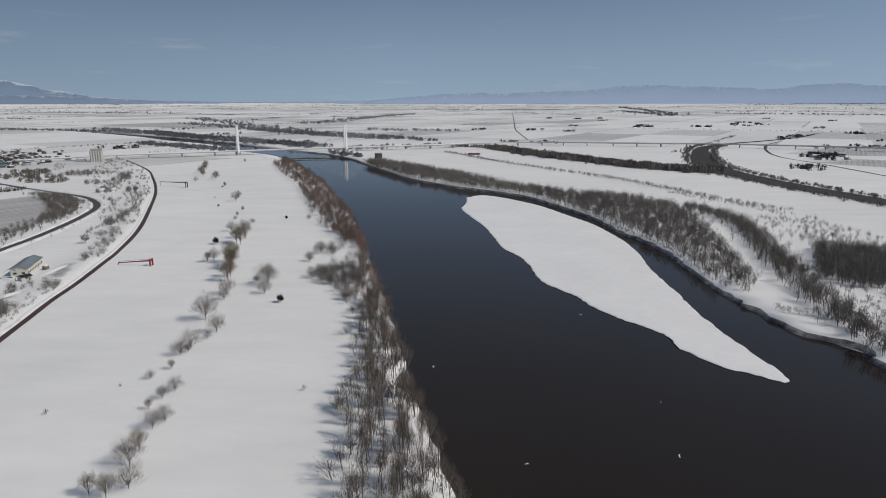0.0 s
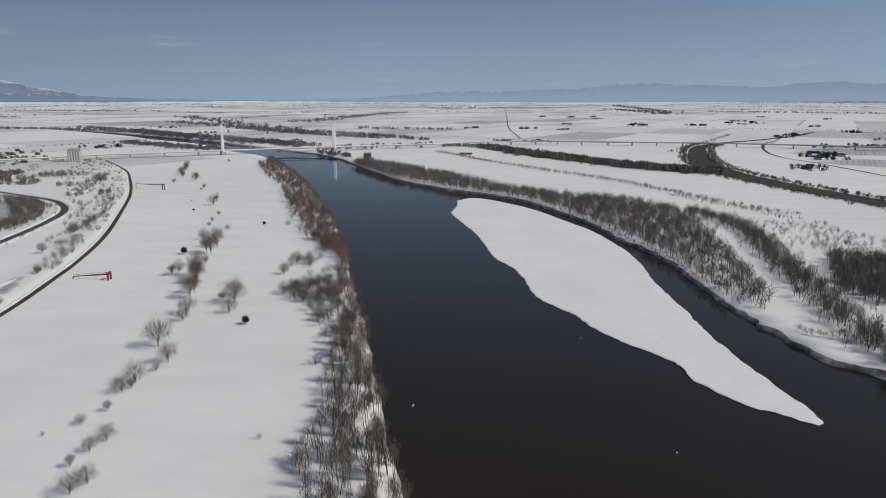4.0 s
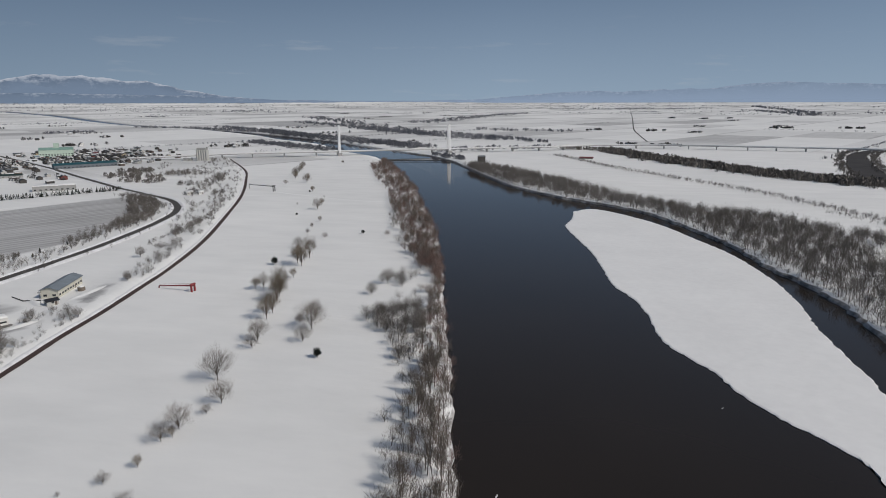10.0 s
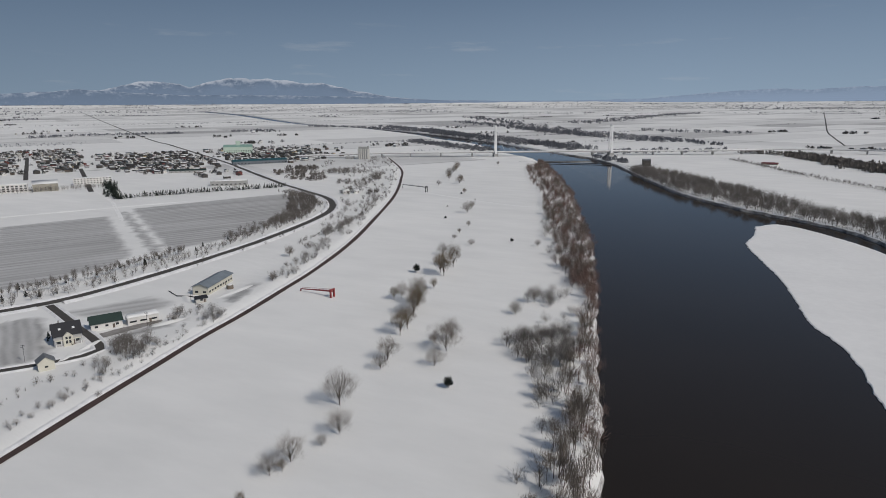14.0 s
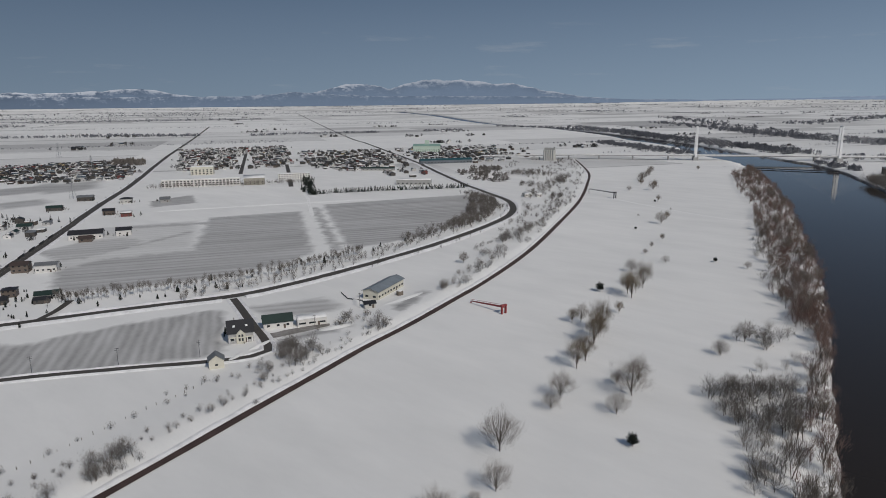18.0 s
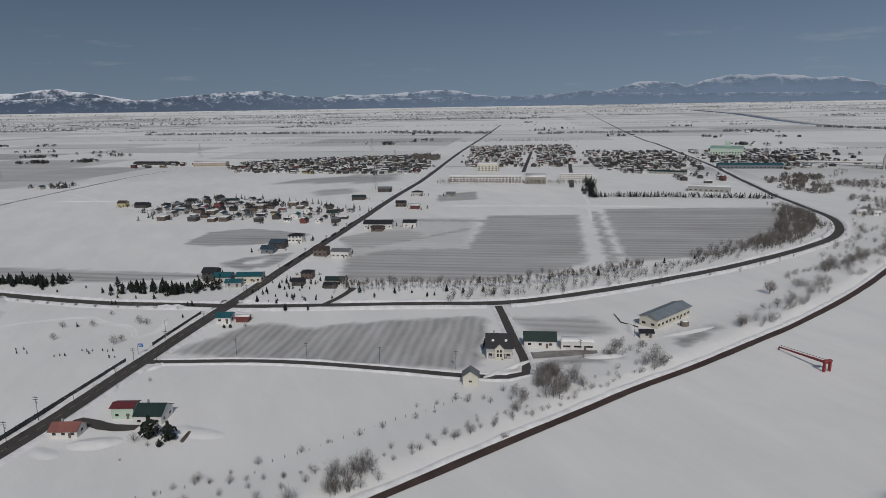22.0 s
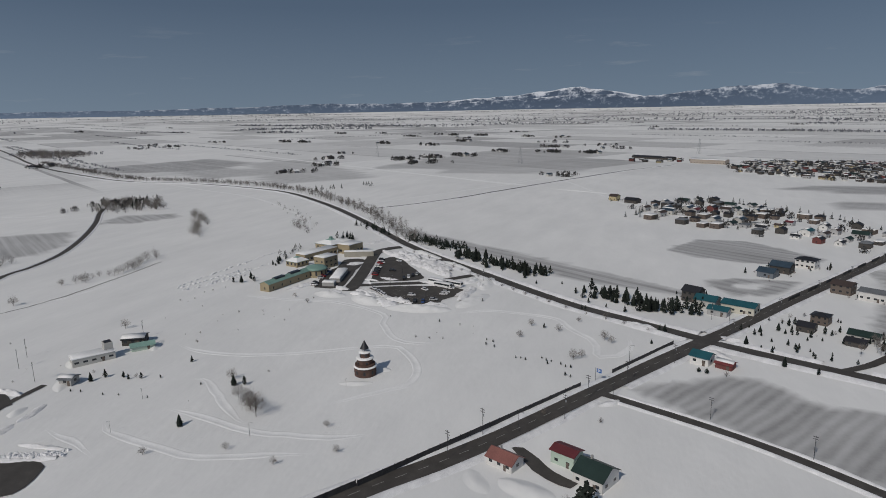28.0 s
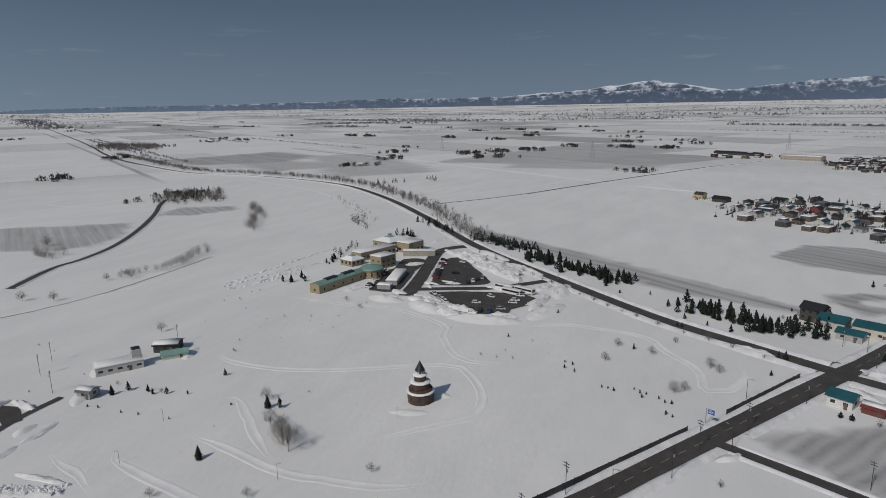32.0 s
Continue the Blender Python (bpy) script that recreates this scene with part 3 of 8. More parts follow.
# ---- ground: one snow-covered sheet with the river bed cut out ----
THAWED = {  # fields where the snow has worn thin
    "near": [(-321, 171), (-337, 202), (-334, 216), (-322, 222), (-314, 262), (-300, 306), (-284, 300), (-250, 279), (-246, 269), (-263, 243), (-287, 207), (-311, 172)],
    "mid": [(-420, 272), (-489, 289), (-560, 344), (-588, 353), (-550, 432), (-438, 366), (-397, 332)],
    "yard": [(-292, 315), (-276, 352), (-258, 351), (-252, 340), (-268, 315)],
    "long": [(-400, 262), (-452, 281), (-463, 312), (-438, 366), (-556, 446), (-519, 521), (-366, 417), (-352, 380), (-356, 340), (-376, 290)],
    "strip": [(-470, 296), (-474, 304), (-508, 400), (-500, 402)],
    "crop": [(-560, 372), (-570, 380), (-512, 470), (-504, 462)],
    "bare": [(-226, 354), (-233, 366), (-241, 392), (-237, 394), (-230, 376), (-224, 362)],
    "court": [(-238, 284), (-240, 312), (-232, 332), (-228, 328), (-234, 306), (-230, 286)],
    "east_a": [(700, 1300), (900, 1500), (1200, 1500), (1000, 1200)],
    "east_b": [(640, 1120), (760, 1180), (960, 1050), (760, 940)],
    "wide": [(-533, 560), (-462, 706), (-400, 670), (-356, 580), (-342, 500), (-352, 437)],
    "small": [(-705, 461), (-717, 515), (-655, 486), (-662, 442)],
    "wedge": [(-557, 183), (-595, 205), (-600, 222), (-597, 240), (-549, 279), (-525, 260), (-528, 225), (-538, 197)],
    "ring": [(-473, 200), (-485, 218), (-487, 243), (-483, 253), (-452, 233), (-447, 214)],
    "lane": [(-527.5, 540), (-525, 548), (-355, 434), (-357, 426)],
    "verge": [(-600, -38), (-495, 124), (-450, 192), (-440, 192), (-462, 128), (-520, 52), (-590, -40)],
    "town_b": [(-937, 304), (-958, 347), (-984, 452), (-971, 515), (-867, 465), (-894, 388)],
    "town_c": [(-817, 351), (-842, 367), (-820, 396), (-781, 382), (-781, 349)],
    "farm_a": [(-522, 291), (-532, 324), (-528, 355), (-503, 362), (-479, 336), (-474, 292)],
    "far_b": [(-1431, -267), (-1377, 103), (-1088, 60), (-1055, -151)],
    "far_c": [(-1120, -316), (-1765, -196), (-1590, 76), (-1153, -32)],
    "far_d": [(-1037, -884), (-1330, -800), (-1238, -611), (-1067, -592), (-989, -694)],
    "far_e": [(-1045, -686), (-1133, -629), (-1041, -430), (-915, -484)],
    "far_f": [(-1218, -621), (-1346, -549), (-984, -224), (-861, -346)],
    "west": [(-450, -400), (-515, -303), (-467, -259), (-436, -247), (-412, -262), (-385, -330)],
    "grove": [(-549, -315), (-594, -333), (-620, -286), (-600, -267), (-560, -283)],
}
WEIGHT = {"lane": 0.8, "bare": 1.2, "court": 1.1, "near": 0.8, "yard": 0.75, "mid": 0.45, "verge": 0.95, "wedge": 1.1, "ring": 0.9, "town_b": 1.0, "town_c": 1.1, "farm_a": 0.7, "far_b": 0.6, "far_c": 0.7, "small": 1.1, "far_e": 0.65, "far_f": 0.6, "west": 0.75, "grove": 0.8}
U, V = np.array([-0.848, 0.530]), np.array([0.530, 0.848])


def thaw_at(x, y):
    out = np.zeros(np.shape(x))
    for name, poly in THAWED.items():
        line = np.array(poly, float)
        lo, hi = line.min(0) - 60, line.max(0) + 60
        box = np.nonzero((x > lo[0]) & (x < hi[0]) & (y > lo[1]) & (y < hi[1]))[0]
        if not len(box):
            continue
        d, _ = near_line(x[box], y[box], line, True)
        d = np.where(inside(x[box], y[box], line), d, -d)
        soft = {"near": 2.0, "yard": 5, "long": 4, "wide": 4, "bare": 4, "court": 4, "strip": 2.5, "lane": 2.0, "crop": 3, "west": 4, "grove": 5, "wedge": 3, "ring": 3, "verge": 5, "small": 5, "farm_a": 4, "town_b": 6, "town_c": 5, "town_d": 6}.get(name, 10)
        if name == 'ring':
            d = np.minimum(d, 11 - d)
        out[box] = np.maximum(out[box], WEIGHT.get(name, 0.85) * np.clip(d / soft + 0.5, 0, 1))
    return out


def ground_points():
    pts = []
    for gx in np.arange(-740, 340, 9.0):
        for gy in np.arange(-440, 1000, 9.0):
            pts.append((gx + 2.2 * math.sin(gy * 1.7), gy + 2.2 * math.sin(gx * 1.3)))
    for gx in np.arange(-740, -215, 9.0):
        for gy in np.arange(150, 720, 9.0):
            pts += [(gx + 4.5 + 0.4 * math.sin(gy), gy + 4.5), (gx + 4.5, gy + 0.4 * math.sin(gx)), (gx + 0.3, gy + 4.5)]
    for gx in np.arange(CX - 1700, CX + 1700, 24.0):
        for gy in np.arange(CY - 1700, CY + 1700, 24.0):
            if math.hypot(gx - CX, gy - CY) < 1690 and not (-745 < gx < 340 and -445 < gy < 1000):
                pts.append((gx, gy))
    for r in np.concatenate([np.arange(1705, 3000, 28), np.arange(3000, EDGE - 2, 45), [EDGE - 2]]):
        n = int(2 * math.pi * r / (26 + (r - 1700) * 0.012))
        pts += [(CX + r * math.cos(2 * math.pi * k / n), CY + r * math.sin(2 * math.pi * k / n)) for k in range(n)]
    return np.array(pts)


gp = ground_points()
river_poly = np.vstack([left_bank, right_bank[::-1]])
ln, rn = normals(left_bank), normals(right_bank)
crest_l = left_bank + ln * (1.5 + np.sin(np.arange(len(left_bank)) * 0.9) * 0.5)[:, None]
crest_r = right_bank - rn * (1.9 + np.sin(np.arange(len(right_bank)) * 1.3) * 0.8)[:, None]
shore = [np.stack(fold(*line.T)[:2], 1) for line in (left_bank, right_bank, crest_l, crest_r)]
tx, ty = unfold(*gp.T)
wide_poly = np.vstack([left_bank + ln * 7, (right_bank - rn * 7)[::-1]])
gp = gp[~inside(tx, ty, wide_poly)]
flat = [tuple(p) for p in gp]
edges, low = [], []
for k, line in enumerate(shore):
    n = len(flat)
    flat += [tuple(p) for p in line]
    edges += [(n + i, n + i + 1) for i in range(len(line) - 1)]
    if k < 2:
        low.append((n, n + len(line)))
dn = normals(dike_line)
for off in (-2.6, 2.3, 5.0, 9.5):
    n = len(flat)
    line = (dike_line + dn * off)[::2]
    flat += [tuple(p) for p in line]
    edges += [(n + i, n + i + 1) for i in range(len(line) - 1)]
gap = (low[0][0], low[1][0])
edges.append(gap)
from mathutils.geometry import delaunay_2d_cdt
cv, _, cf, origin, _, _ = delaunay_2d_cdt([Vector(p) for p in flat], edges, [], 0, 0.001)
cxy = np.array([tuple(v) for v in cv])
gx, gy = unfold(*cxy.T)
gz = at(gx, gy)[0][:, 2]
is_low = np.zeros(len(cxy), bool)
for k, src in enumerate(origin):
    for o in src:
        if low[0][0] <= o < low[0][1] or low[1][0] <= o < low[1][1]:
            is_low[k] = True
gz[is_low] = fold(gx, gy)[2][is_low] - 2.5
tri = np.array([f for f in cf if len(f) == 3])
mid = cxy[tri].mean(1)
mx, my = unfold(*mid.T)
dry = ~inside(mx, my, river_poly)
tri, mid = tri[dry], mid[dry]
a, b_, c_ = (cxy[tri[:, k]] for k in range(3))
flip = (b_[:, 0] - a[:, 0]) * (c_[:, 1] - a[:, 1]) - (b_[:, 1] - a[:, 1]) * (c_[:, 0] - a[:, 0]) < 0
tri[flip] = tri[flip][:, ::-1]
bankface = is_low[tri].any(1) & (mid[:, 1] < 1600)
gme = quick("ground", np.column_stack([cxy, gz]), tri, [m_ground, m_bank, m_dark_bank], bankface.astype(int) * np.where(mid[:, 0] > 80 - 0.27 * mid[:, 1], 2, 1))
gme.shade_smooth()
attr = gme.attributes.new("thaw", "FLOAT", "POINT")
if len(gme.vertices) == len(cxy):
    attr.data.foreach_set("value", thaw_at(gx, gy).astype(np.float32))
kinds_ = gme.attributes.new("fingers", "FLOAT", "POINT")
if len(gme.vertices) == len(cxy):
    kinds_.data.foreach_set("value", (inside(gx, gy, np.array(THAWED["near"]) * 1.0) | (near_line(gx, gy, np.array(THAWED["near"], float), True)[0] < 8)).astype(np.float32))
if len(gme.vertices) == len(cxy):
    spread = np.clip((np.hypot(gx - CX, gy - CY) - 900) / 250, 0, 1) * np.clip((-gx - 250) / 200, 0, 1)
    spread = np.maximum(spread, np.clip((np.hypot(gx - CX, gy - CY) - 1400) / 500, 0, 0.9))
    for town in ([(-1339, 330), (-1299, 690), (-930, 556), (-1027, 385), (-1143, 285)], [(-1500, 905), (-1390, 1130), (-905, 800), (-993, 640)], [(-1190, 1030), (-1050, 1210), (-800, 965), (-822, 820), (-925, 830)]):
        spread[inside(gx, gy, np.array(town, float))] *= 0.2
    gme.attributes.new("far_plots", "FLOAT", "POINT").data.foreach_set("value", spread.astype(np.float32))
    lay = np.column_stack([gx * U[0] + gy * U[1], gx * V[0] + gy * V[1], gx * 0])
    gme.attributes.new("plan", "FLOAT_VECTOR", "POINT").data.foreach_set("vector", lay.astype(np.float32).ravel())
ground = tagged(new("ground", gme), "snow-covered river plain with thawing grey fields", "ground", "", "structure")

# ---- water ----
n_w = 420
pick = lambda line: line[np.linspace(0, len(line) - 1, n_w).astype(int)]


def even(line, n):
    d = np.r_[0, np.cumsum(np.hypot(*np.diff(line, axis=0).T))]
    return np.stack([np.interp(np.linspace(0, d[-1], n), d, line[:, k]) for k in (0, 1)], 1)


def span_strip(a, b, h, name, mat):
    """A surface between two lines."""
    va, vb = np.stack(fold(*a.T)[:3], 1), np.stack(fold(*b.T)[:3], 1)
    va[:, 2] += h
    vb[:, 2] += h
    n = len(a)
    return mesh(name, np.vstack([va, vb]), [(k, n + k, n + k + 1, k + 1) for k in range(n - 1)], mat)


wl, wr = even(left_bank + ln * 1.2, n_w), even(right_bank - rn * 1.2, n_w)
water = tagged(new("water", span_strip(wl, wr, -2.05, "water", m_water)), "dark still river reflecting the pale sky", "river", "", "structure")

# snow-covered ice sheet in the river
ICE_OUTER = [(26, 704), (42, 722), (58, 714), (80, 682), (100, 642), (115, 593), (130, 541), (137, 478), (136, 430), (131, 391), (129, 336),
             (127, 306), (128, 263), (130, 241), (131, 229), (130, 222)]
ICE_INNER = [(127, 221), (122, 226), (114, 232), (107, 241), (101, 256), (101, 267), (96, 279), (86, 293), (77, 311), (72, 331), (64, 345),
             (57, 365), (56, 392), (52, 422), (43, 449), (40, 484), (34, 536), (26, 578), (18, 627), (24, 664)]
ice = smooth(ICE_OUTER + ICE_INNER + [ICE_OUTER[0]], 2.2, 0.35, 9)[:-1]
ni = len(ice)
inner = ice + normals(ice) * -0.6
cen = ice.mean(0)
iv = np.vstack([np.column_stack([ice, np.full(ni, -2.2)]), np.column_stack([ice, np.full(ni, -1.78)]), np.column_stack([ice + (cen - ice) * 0.012, np.full(ni, -1.55)])])
jf = [(r * ni + k, r * ni + (k + 1) % ni, (r + 1) * ni + (k + 1) % ni, (r + 1) * ni + k) for r in range(2) for k in range(ni)] + [tuple(2 * ni + k for k in range(ni))]
ice_sheet = thing("ice_sheet", "long snow-covered ice sheet lying in the dark river", "ice sheet", data=mesh("ice_sheet", iv, jf, [m_ice, m_iceedge], [1] * ni + [0] * (ni + 1)))
floe = Shape()
for k in range(5):
    floe.box(-1.0 + 0.5 * k, -0.25 + 0.1 * (k % 2), -0.05, -0.4 + 0.5 * k, 0.2 + 0.12 * (k % 3), 0.12, 0.04)
FLOES = [(24, 166, 20, 0.5), (70, 170, 75, 0.7), (-4, 236, 80, 0.7), (68, 300, 40, 0.5), (76, 205, 60, 0.4)]
for k, (x, y, turn, s) in enumerate(FLOES):
    ob = thing("ice_floe", "small broken piece of drifting ice on the river", "ice floe", "drifting ice", data=floe.mesh("ice_floe", m_ice) if k == 0 else ob.data)
    ob.matrix_basis = pose(x, y, -2.05, 0, 0, turn) @ Matrix.Scale(s, 4)

# oxbow and field streams east of the river
OXBOW = [(1288, 2209), (1080, 1960), (880, 1772), (720, 1640), (610, 1500), (545, 1356), (480, 1180), (440, 1040), (427, 932), (433, 816), (448, 720), (470, 600), (500, 460)]
ribbon(smooth(OXBOW, 12, 1.0), np.interp(np.arange(len(smooth(OXBOW, 12))), [0, 60, 110, 150, 190], [6, 11, 22, 20, 16]), 0.12, "ground_oxbow", m_bed, "dark thawed bed of an old river loop", "river bed")

# ---- roads ----
ROADS = {
    "road_main": ([(-120, -900), (-60, -300), (-46, -90), (-62, -10), (-90, 28), (-140, 48), (-190, 74), (-232, 102), (-251, 117), (-271, 131), (-302, 150.5), (-338, 173), (-374, 196), (-440, 237), (-546, 305), (-699, 400), (-891, 524), (-1270, 752), (-1624, 972), (-3086, 1890)], 3.7),
    "road_bend": ([(-373, 195), (-359, 224), (-346, 253), (-333, 282), (-315, 321), (-310, 350), (-309, 392), (-311, 440), (-315, 490), (-322, 540), (-331, 580), (-345, 625), (-368, 664), (-400, 699), (-458, 738), (-520, 778), (-598, 835), (-736, 938), (-810, 993), (-1300, 1330), (-2093, 1874), (-6976, 5349)], 3.3),
    "road_west": ([(-374, 196), (-392, 166), (-413, 132), (-456, 81), (-525, 5), (-620, -78), (-720, -175), (-800, -275), (-845, -380), (-866, -490), (-880, -610), (-960, -790), (-1162, -1144), (-1905, -2269), (-5000, -7100)], 3.4),
    "road_lane": ([(-310, 158), (-288, 203), (-262, 240), (-242, 266), (-233, 281), (-233, 289), (-246, 296), (-268, 304), (-294, 314), (-310, 320)], 1.9),
    "road_farm": ([(-340, -190), (-380, -212), (-403, -217), (-442, -235), (-498, -275), (-557, -324), (-600, -365), (-634, -393)], 2.2),
    "road_spur": ([(-352, 240), (-362, 252), (-376, 264)], 1.8),
    "road_plain": ([(-692, -96), (-766, -48), (-908, 17), (-1121, 118), (-1260, 205)], 2.6),
    "road_school": ([(-879, 680), (-1060, 800), (-1264, 935)], 3.0),
    "road_town": ([(-686, 632), (-820, 726), (-956, 820)], 3.0),
    "road_east": ([(627, 900), (643, 1092), (650, 1236), (700, 1386), (792, 1577), (891, 1718)], 2.6),
    "road_north": (settle([(243, 1861), (269, 2262), (307, 2722), (460, 4072), (705, 6226)]), 2.4),
    "dike_path": (DIKE, 1.7),
}
LINES = {}
for name, (pts, half) in ROADS.items():
    line = smooth(pts, 5.0)
    LINES[name] = line
    rng = np.random.default_rng(len(name))
    wob = half * (1 + (0.16 if name == "dike_path" else 0.09) * np.convolve(rng.normal(0, 1, len(line)), np.ones(5) / 5, "same"))
    mat = m_dike if name == "dike_path" else m_asphalt
    label = "dark red-brown path along the foot of the dike" if name == "dike_path" else "wet dark asphalt road cleared of snow"
    ribbon(line, wob, 0.16 if name != "road_main" else 0.2, name, mat, label, "road", lanes=4)


def bank_line(line, off, wide, high, seed):
    """Ploughed snow along a road's edge: verts and faces of a lumpy ridge."""
    rng = np.random.default_rng(seed)
    far = np.hypot(line[:, 0] - CX, line[:, 1] - CY)
    line = line[far < 1300]
    n = normals(line)
    k = len(line)
    lump = np.convolve(rng.uniform(0.3, 1.25, k + 6), np.ones(3) / 3, "same")[:k]
    rows = []
    for u, hgt in ((0.0, 0.05), (0.28, 0.8), (0.55, 1.0), (1.0, -0.05)):
        p = line + n * (np.sign(off) * (abs(off) + u * wide * (0.8 + 0.4 * lump)))[:, None]
        q = at(p[:, 0], p[:, 1])[0]
        q[:, 2] += hgt * high * lump + (0.1 if u < 1 else 0)
        rows.append(q)
    return np.concatenate(rows), [(c * k + i, c * k + i + 1, (c + 1) * k + i + 1, (c + 1) * k + i) for c in range(3) for i in range(k - 1)]


for name, wide, high in (("road_main", 3.0, 0.8), ("road_bend", 4.6, 1.1), ("road_west", 4.6, 1.1), ("road_lane", 1.8, 0.6), ("road_farm", 1.6, 0.5), ("road_plain", 2.0, 0.7), ("dike_path", 2.4, 0.5)):
    line = LINES[name] if name != "dike_path" else smooth(DIKE, 3.0)
    half = ROADS[name][1]
    other = [LINES[o] for o in LINES if o.startswith("road") and o != name]
    for side in (1, -1):
        if name == "dike_path" and side < 0:
            continue
        v, f = bank_line(line, side * half * 0.98, wide, high, 5 + side)
        keep = np.ones(len(v), bool)
        for o in other:
            ov = o[np.hypot(o[:, 0] - CX, o[:, 1] - CY) < 1350]
            d, _ = near_line(v[:, 0], v[:, 1], ov)
            keep &= d > 4.8
        f = [g if side < 0 else g[::-1] for g in f if all(keep[k] for k in g)]
        tagged(new("snow_bank", mesh("snow_bank", v, f, m_pile, shade=True)), "ridge of ploughed snow along the road edge", "snow bank", "ploughed snow", "stuff")

# broken centre line of the main road
dash = Shape().box(-0.09, -1.75, 0, 0.09, 1.75, 0.015).mesh("dash", m_line)
road_ob = bpy.data.objects["road_main"]
main = even(LINES["road_main"][(LINES["road_main"][:, 0] > -640) & (LINES["road_main"][:, 0] < -150)], 900)
gone = 0.0
for k in range(1, len(main)):
    gone += np.hypot(*(main[k] - main[k - 1]))
    if gone >= 6.9:
        gone = 0.0
        if np.hypot(*(main[k] - np.array([-374, 196]))) > 9:
            d = main[k] - main[k - 1]
            p, _ = at(*main[k], 0.225)
            ob = new("dash", dash)
            ob.parent = road_ob
            ob.matrix_basis = pose(*p, 0, 0, math.degrees(math.atan2(d[1], d[0])) - 90)

# packed snow tracks across the park
TRACKS = [[(-311, -23), (-306, -9), (-305.5, 9.5), (-314, 34), (-332, 67), (-329, 77.5), (-317, 87), (-306.5, 91), (-297.6, 90), (-292.6, 84.6), (-272, 66)], [(-259, 15), (-257, 34), (-253, 54), (-254, 68), (-257, 82.5), (-264, 97)],
          [(-383, -42), (-381.6, -9), (-383, 20), (-371, 49.5), (-358, 55.4), (-341, 68.7), (-338.6, 80), (-344, 91.5)], [(-247.4, 4.8), (-240.7, 11), (-238, 25), (-236, 40.6), (-235.7, 51), (-243, 71), (-248, 86)], [(-238, -11.7), (-234, -2.8), (-231.7, 9.4), (-226.6, 20), (-224, 25)],
          [(-276.4, 5.7), (-282.4, 15), (-274.5, 26.6), (-264, 39.7), (-257, 50.7), (-258.7, 57)], [(-378, 79), (-389.7, 96), (-389.6, 116), (-386, 132), (-375, 139), (-360, 151), (-344, 154.5), (-347, 161.6), (-359, 166), (-369, 163.7), (-372, 157)], [(-304, -149), (-321.5, -140), (-352, -132.5), (-389, -128)],
          [(-926, -662), (-816, -428), (-738, -273), (-629, -147), (-558, -98)], [(-480, 505), (-552, 557), (-600, 590), (-690, 640)], [(-566, -503), (-564, -439), (-589, -382)],
          [(-330, 788), (-300, 770), (-240, 742), (-180, 722), (-150, 735)], [(-692, -140), (-908, -20), (-1000, 40), (-760, 150)], [(-1753, -1173), (-1456, -751), (-1249, -471), (-1137, -293)]]


def trodden(line, wide, high, seed):
    """A trodden way: a flat middle between two low rims of pushed-up snow."""
    rng = np.random.default_rng(seed)
    n, k = normals(line), len(line)
    lump = np.convolve(rng.uniform(0.5, 1.3, k + 4), np.ones(3) / 3, "same")[:k]
    taper = np.clip(np.minimum(np.arange(k), np.arange(k)[::-1]) / 4, 0.05, 1)
    rows = []
    for u, up in ((-1.0, -0.05), (-0.72, 0.9), (-0.5, 0.16), (0.5, 0.16), (0.72, 0.9), (1.0, -0.05)):
        p = line + n * (u * wide * taper)[:, None]
        q = at(p[:, 0], p[:, 1])[0]
        q[:, 2] += 0.04 * taper - 0.03 + up * high * (lump if abs(u) < 1 else 1) * taper
        rows.append(q)
    return np.concatenate(rows), [(c * k + i, c * k + i + 1, (c + 1) * k + i + 1, (c + 1) * k + i) for c in range(5) for i in range(k - 1)]


for k, pts in enumerate(TRACKS):
    line = smooth(pts, 4.0, 0.15, k)
    v, f = trodden(line, 1.8, 0.16, k)
    tagged(new("snow_track", mesh("snow_track", v, [g[::-1] for g in f], m_snow, shade=True)), "trodden track raised in the park snow", "snow track", "snow tracks", "stuff")


for k, (pts, wide) in enumerate((([(-1496, -825), (-1330, -590), (-1162, -350), (-998, -107), (-912, 23)], 4.2), ([(-890, 49), (-846, 139)], 2.2), ([(-634, 424), (-597, 492), (-557, 561), (-511, 631)], 3.0))):
    v, f = trodden(smooth(pts, 6.0, 0.2, 60 + k), wide, 0.42, 60 + k)
    tagged(new("snow_track", mesh("snow_track", v, [g[::-1] for g in f], m_snow, shade=True)), "snowed-over farm road raised above the fields", "snow track", "snow tracks", "stuff")
ribbon(smooth([(-286, -151), (-297, -147.4), (-322, -139), (-348.5, -134.8), (-390, -137), (-438, -143)], 4, 0.3, 4), 0.45, 0.10, "ground_ditch", m_mud, "narrow dark ditch across the western snow", "ditch")


# ---- trees ----
def twist(rng, way, spread):
    a = rng.normal(0, spread, 3)
    w = way + a
    return w / (np.linalg.norm(w) + 1e-9)


